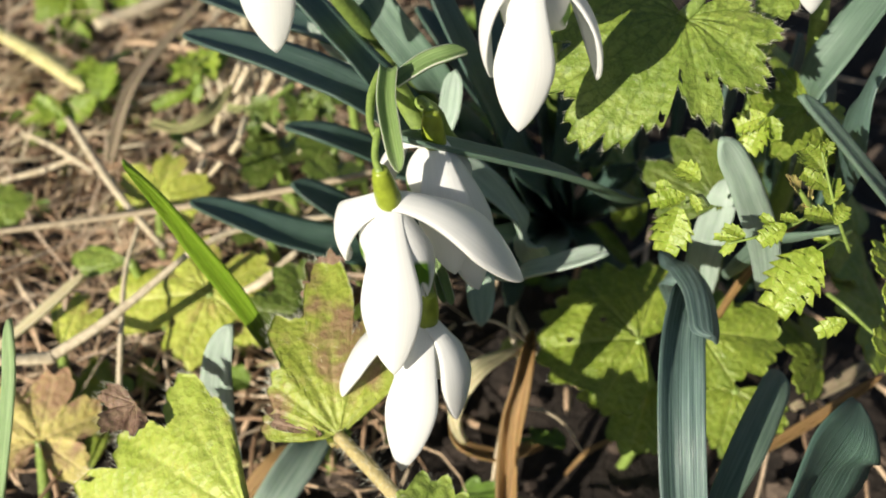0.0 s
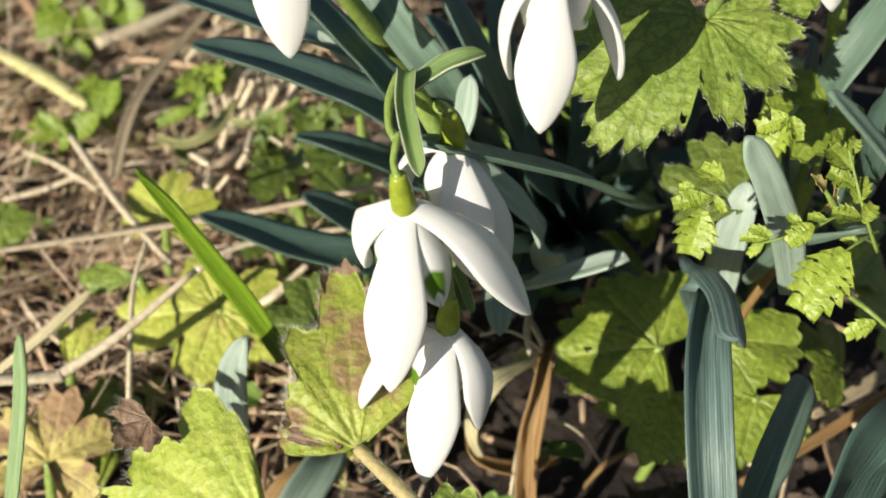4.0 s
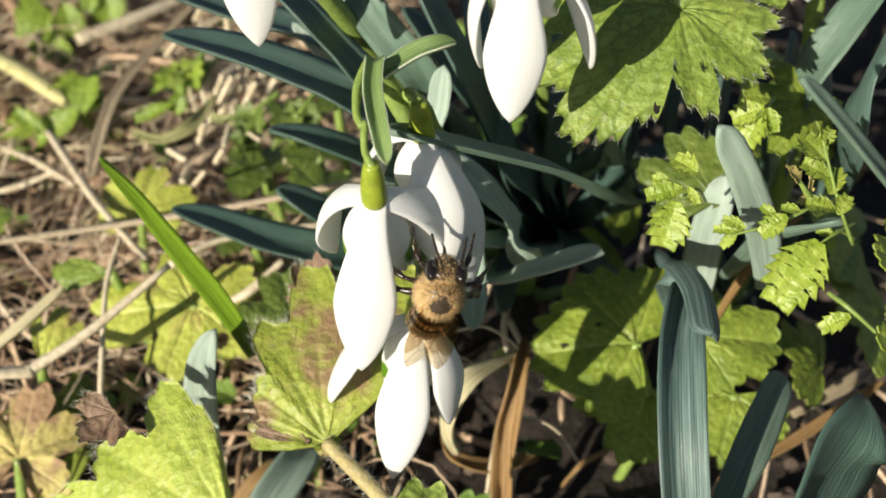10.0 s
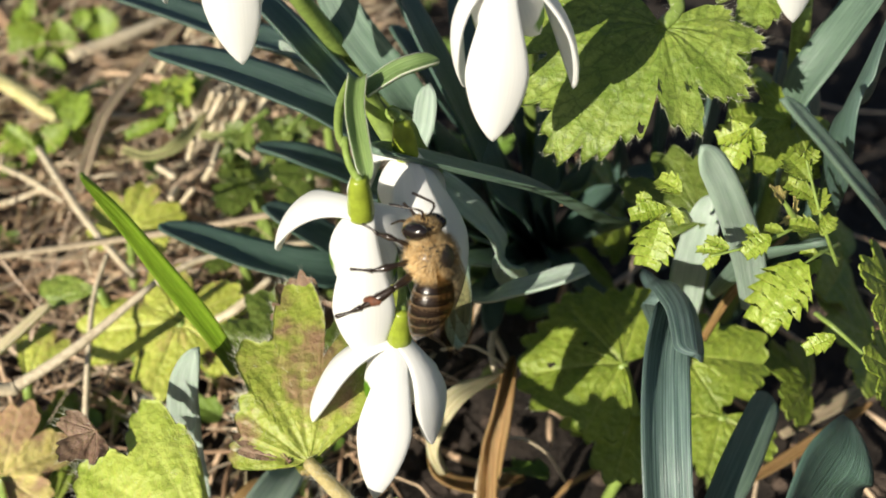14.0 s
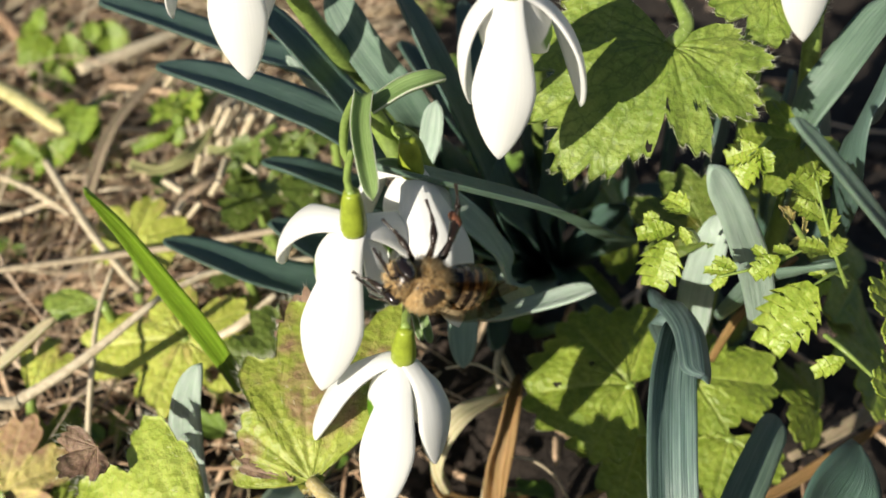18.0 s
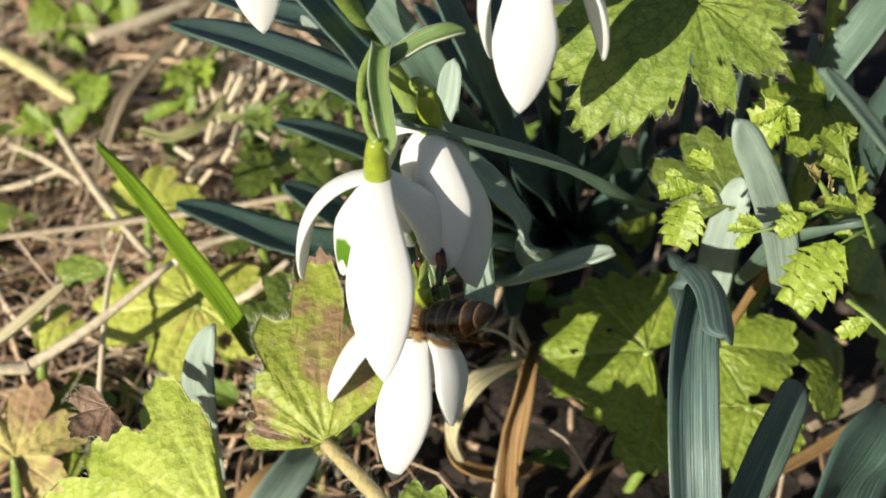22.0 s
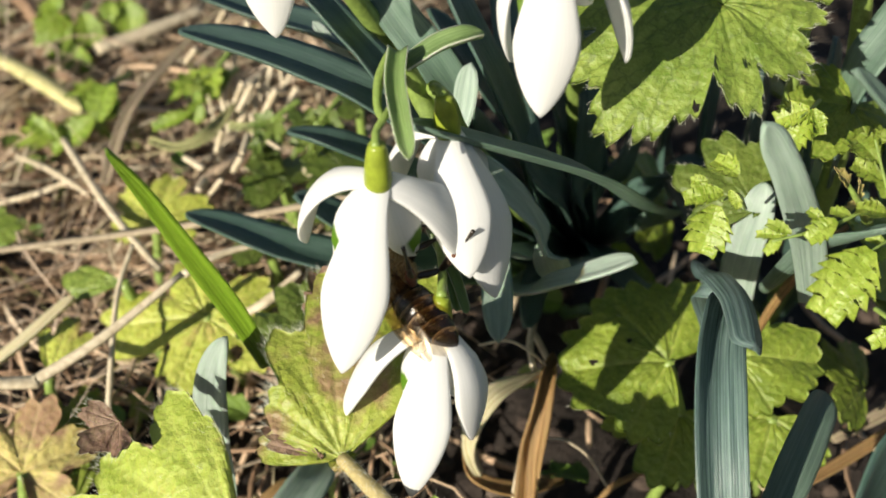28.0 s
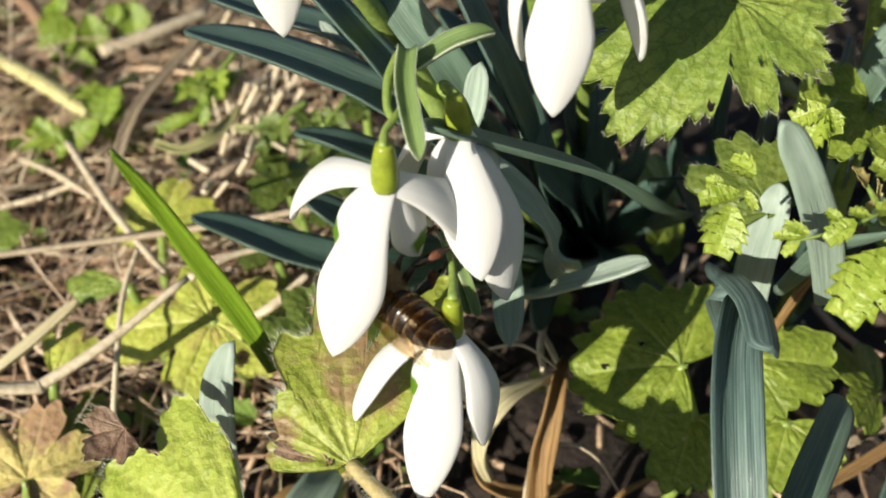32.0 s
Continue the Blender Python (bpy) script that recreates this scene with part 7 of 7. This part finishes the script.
HIND_LEG_ROWS_A = [
    (0, -0.00110, -0.00110, -0.00150, 0.0, -0.0, 0.0),
    (1, -0.00110, -0.00110, -0.00150, 0.0, -0.0, 0.0),
    (2, -0.00110, -0.00110, -0.00150, 0.0, -0.0, 0.0),
    (3, -0.00110, -0.00110, -0.00150, 0.0, -0.0, 0.0),
    (3.5, -0.00110, -0.00110, -0.00150, 0.0, -0.0, 0.0),
    (5.5, -0.00110, -0.00110, -0.00150, 0.0, -0.0, 0.0),
    (6, -0.00110, -0.00110, -0.00150, 0.0, -0.0, 0.0),
    (7, -0.00110, -0.00110, -0.00150, 0.0, -0.0, 0.0),
    (8, -0.00110, -0.00110, -0.00150, 0.0, -0.0, 0.0),
    (8.25, -0.00110, -0.00110, -0.00150, 0.0, -0.0, 0.0),
    (8.5, -0.00110, -0.00110, -0.00150, 0.0, -0.0, 0.0),
    (8.7, -0.00110, -0.00110, -0.00150, 0.0, -0.0, 0.0),
    (9, -0.00110, -0.00110, -0.00150, 0.0, -0.0, 0.0),
    (9.5, -0.00110, -0.00110, -0.00150, 0.0, -0.0, 0.0),
    (10, -0.00110, -0.00110, -0.00150, 0.0, -0.0, 0.0),
    (10.5, -0.00110, -0.00110, -0.00150, 0.0, -0.0, 0.0),
    (11, -0.00110, -0.00110, -0.00150, 0.0, -0.0, 0.0),
    (11.5, -0.00110, -0.00110, -0.00150, 0.0, -0.0, 0.0),
    (12, -0.00110, -0.00110, -0.00150, 0.0, -0.0, 0.0),
    (13, -0.00110, -0.00110, -0.00150, 0.0, -0.0, 0.0),
    (14, -0.00110, -0.00110, -0.00150, 0.0, -0.0, 0.0),
    (16.5, -0.00110, -0.00110, -0.00150, 0.0, -0.0, 0.0),
    (17, -0.00110, -0.00110, -0.00150, 0.0, -0.0, 0.0),
    (18, -0.00110, -0.00110, -0.00150, 0.0, -0.0, 0.0),
    (19, -0.00110, -0.00110, -0.00150, 0.0, -0.0, 0.0),
    (20, -0.00110, -0.00110, -0.00150, 2.1, -3.6, -34.0),
    (20.5, -0.00110, -0.00110, -0.00150, 5.2, -28.8, -67.5),
    (21, -0.00110, -0.00110, -0.00150, 28.7, -46.4, -114.8),
    (22, -0.00110, -0.00110, -0.00150, 42.5, -40.9, -124.3),
    (23, -0.00110, -0.00110, -0.00150, 148.0, -85.3, -178.1),
    (23.5, -0.00110, -0.00110, -0.00150, 150.1, -45.1, -163.4),
    (24, -0.00110, -0.00110, -0.00150, 161.0, -6.1, -151.7),
    (25, -0.00110, -0.00110, -0.00150, 121.9, -42.3, 179.4),
    (28, -0.00110, -0.00110, -0.00150, 130.6, -21.5, 152.3),
    (29, -0.00110, -0.00110, -0.00150, 126.2, -29.5, 162.0),
    (30, -0.00110, -0.00110, -0.00150, 144.0, -9.4, 145.6),
    (30.5, -0.00110, -0.00110, -0.00150, -176.5, -55.1, 122.4),
    (31, -0.00110, -0.00110, -0.00150, -76.3, -50.6, 35.4),
    (31.5, -0.00110, -0.00110, -0.00150, -38.4, -27.6, 11.8),
    (32, -0.00110, -0.00110, -0.00150, -14.7, 1.3, 7.6),
]
HIND_LEG_ROWS_B = [
    (0, -0.00110, 0.00110, -0.00150, 0.0, -0.0, 0.0),
    (1, -0.00110, 0.00110, -0.00150, 0.0, -0.0, 0.0),
    (2, -0.00110, 0.00110, -0.00150, 0.0, -0.0, 0.0),
    (3, -0.00110, 0.00110, -0.00150, 0.0, -0.0, 0.0),
    (3.5, -0.00110, 0.00110, -0.00150, 0.0, -0.0, 0.0),
    (5.5, -0.00110, 0.00110, -0.00150, 0.0, -0.0, 0.0),
    (6, -0.00110, 0.00110, -0.00150, 0.0, -0.0, 0.0),
    (7, -0.00110, 0.00110, -0.00150, 0.0, -0.0, 0.0),
    (8, -0.00110, 0.00110, -0.00150, 0.0, -0.0, 0.0),
    (8.25, -0.00110, 0.00110, -0.00150, 0.0, -0.0, 0.0),
    (8.5, -0.00110, 0.00110, -0.00150, 0.0, -0.0, 0.0),
    (8.7, -0.00110, 0.00110, -0.00150, 0.0, -0.0, 0.0),
    (9, -0.00110, 0.00110, -0.00150, 0.0, -0.0, 0.0),
    (9.5, -0.00110, 0.00110, -0.00150, 0.0, -0.0, 0.0),
    (10, -0.00110, 0.00110, -0.00150, 0.0, -0.0, 0.0),
    (10.5, -0.00110, 0.00110, -0.00150, 0.0, -0.0, 0.0),
    (11, -0.00110, 0.00110, -0.00150, 0.0, -0.0, 0.0),
    (11.5, -0.00110, 0.00110, -0.00150, 0.0, -0.0, 0.0),
    (12, -0.00110, 0.00110, -0.00150, 0.0, -0.0, 0.0),
    (13, -0.00110, 0.00110, -0.00150, 0.0, -0.0, 0.0),
    (14, -0.00110, 0.00110, -0.00150, 0.0, -0.0, 0.0),
    (16.5, -0.00110, 0.00110, -0.00150, 0.0, -0.0, 0.0),
    (17, -0.00110, 0.00110, -0.00150, 0.0, -0.0, 0.0),
    (18, -0.00110, 0.00110, -0.00150, 0.0, -0.0, 0.0),
    (19, -0.00110, 0.00110, -0.00150, 0.0, -0.0, 0.0),
    (19.5, -0.00110, 0.00110, -0.00150, -17.7, -8.3, 38.8),
    (20, -0.00110, 0.00110, -0.00150, -36.7, -3.5, 78.3),
    (21, -0.00110, 0.00110, -0.00150, -28.3, 8.4, 128.7),
    (21.33, -0.00110, 0.00110, -0.00150, -58.8, 11.7, 80.6),
    (21.67, -0.00110, 0.00110, -0.00150, -81.9, -7.8, 37.2),
    (22, -0.00110, 0.00110, -0.00150, -86.5, -37.7, -3.6),
    (22.33, -0.00110, 0.00110, -0.00150, -106.9, 7.2, 13.2),
    (22.67, -0.00110, 0.00110, -0.00150, -120.7, 54.8, 16.4),
    (23, -0.00110, 0.00110, -0.00150, 82.0, 75.6, -128.1),
    (24, -0.00110, 0.00110, -0.00150, 139.3, 48.1, -19.4),
    (25, -0.00110, 0.00110, -0.00150, -146.8, 20.2, 28.7),
    (26.5, -0.00110, 0.00110, -0.00150, -149.9, 50.1, 4.5),
    (28, -0.00110, 0.00110, -0.00150, 162.6, 71.3, -60.4),
    (29, -0.00110, 0.00110, -0.00150, -169.3, 58.2, -22.9),
    (30, -0.00110, 0.00110, -0.00150, 122.4, 63.0, -106.3),
    (30.5, -0.00110, 0.00110, -0.00150, -120.2, 69.1, 36.3),
    (31, -0.00110, 0.00110, -0.00150, -114.0, 28.5, 71.1),
    (31.5, -0.00110, 0.00110, -0.00150, -99.9, 6.0, 49.7),
    (32, -0.00110, 0.00110, -0.00150, -78.5, -9.2, 23.4),
]

def motions():
    shift = Matrix.Translation(-main.location)
    walk(main_head, [(t, shift @ pose(*p)) for t, *p in FLOWER_ROWS])
    for petal, rows in zip(main_petals, (FRONT_PETAL_ROWS, SIDE_PETAL_ROWS, FAR_PETAL_ROWS, INNER_PETAL_ROWS_A, INNER_PETAL_ROWS_B)):
        walk(petal, [(t, pose(*p)) for t, *p in rows])
    walk(main_ped, [(t, shift @ pose(*p)) for t, *p in PEDICEL_ROWS])
    walk(bee, [(t, pose(*p)) for t, *p in BEE_ROWS])
    walk(bee_abdomen, [(t, pose(-0.0016, 0, -0.0002, 0, curl, bend)) for t, curl, bend in ABDOMEN_ROWS])
    for leg, rows in zip(bee_hind_legs, (HIND_LEG_ROWS_A, HIND_LEG_ROWS_B)):
        walk(leg, [(t, pose(*p)) for t, *p in rows])


motions()
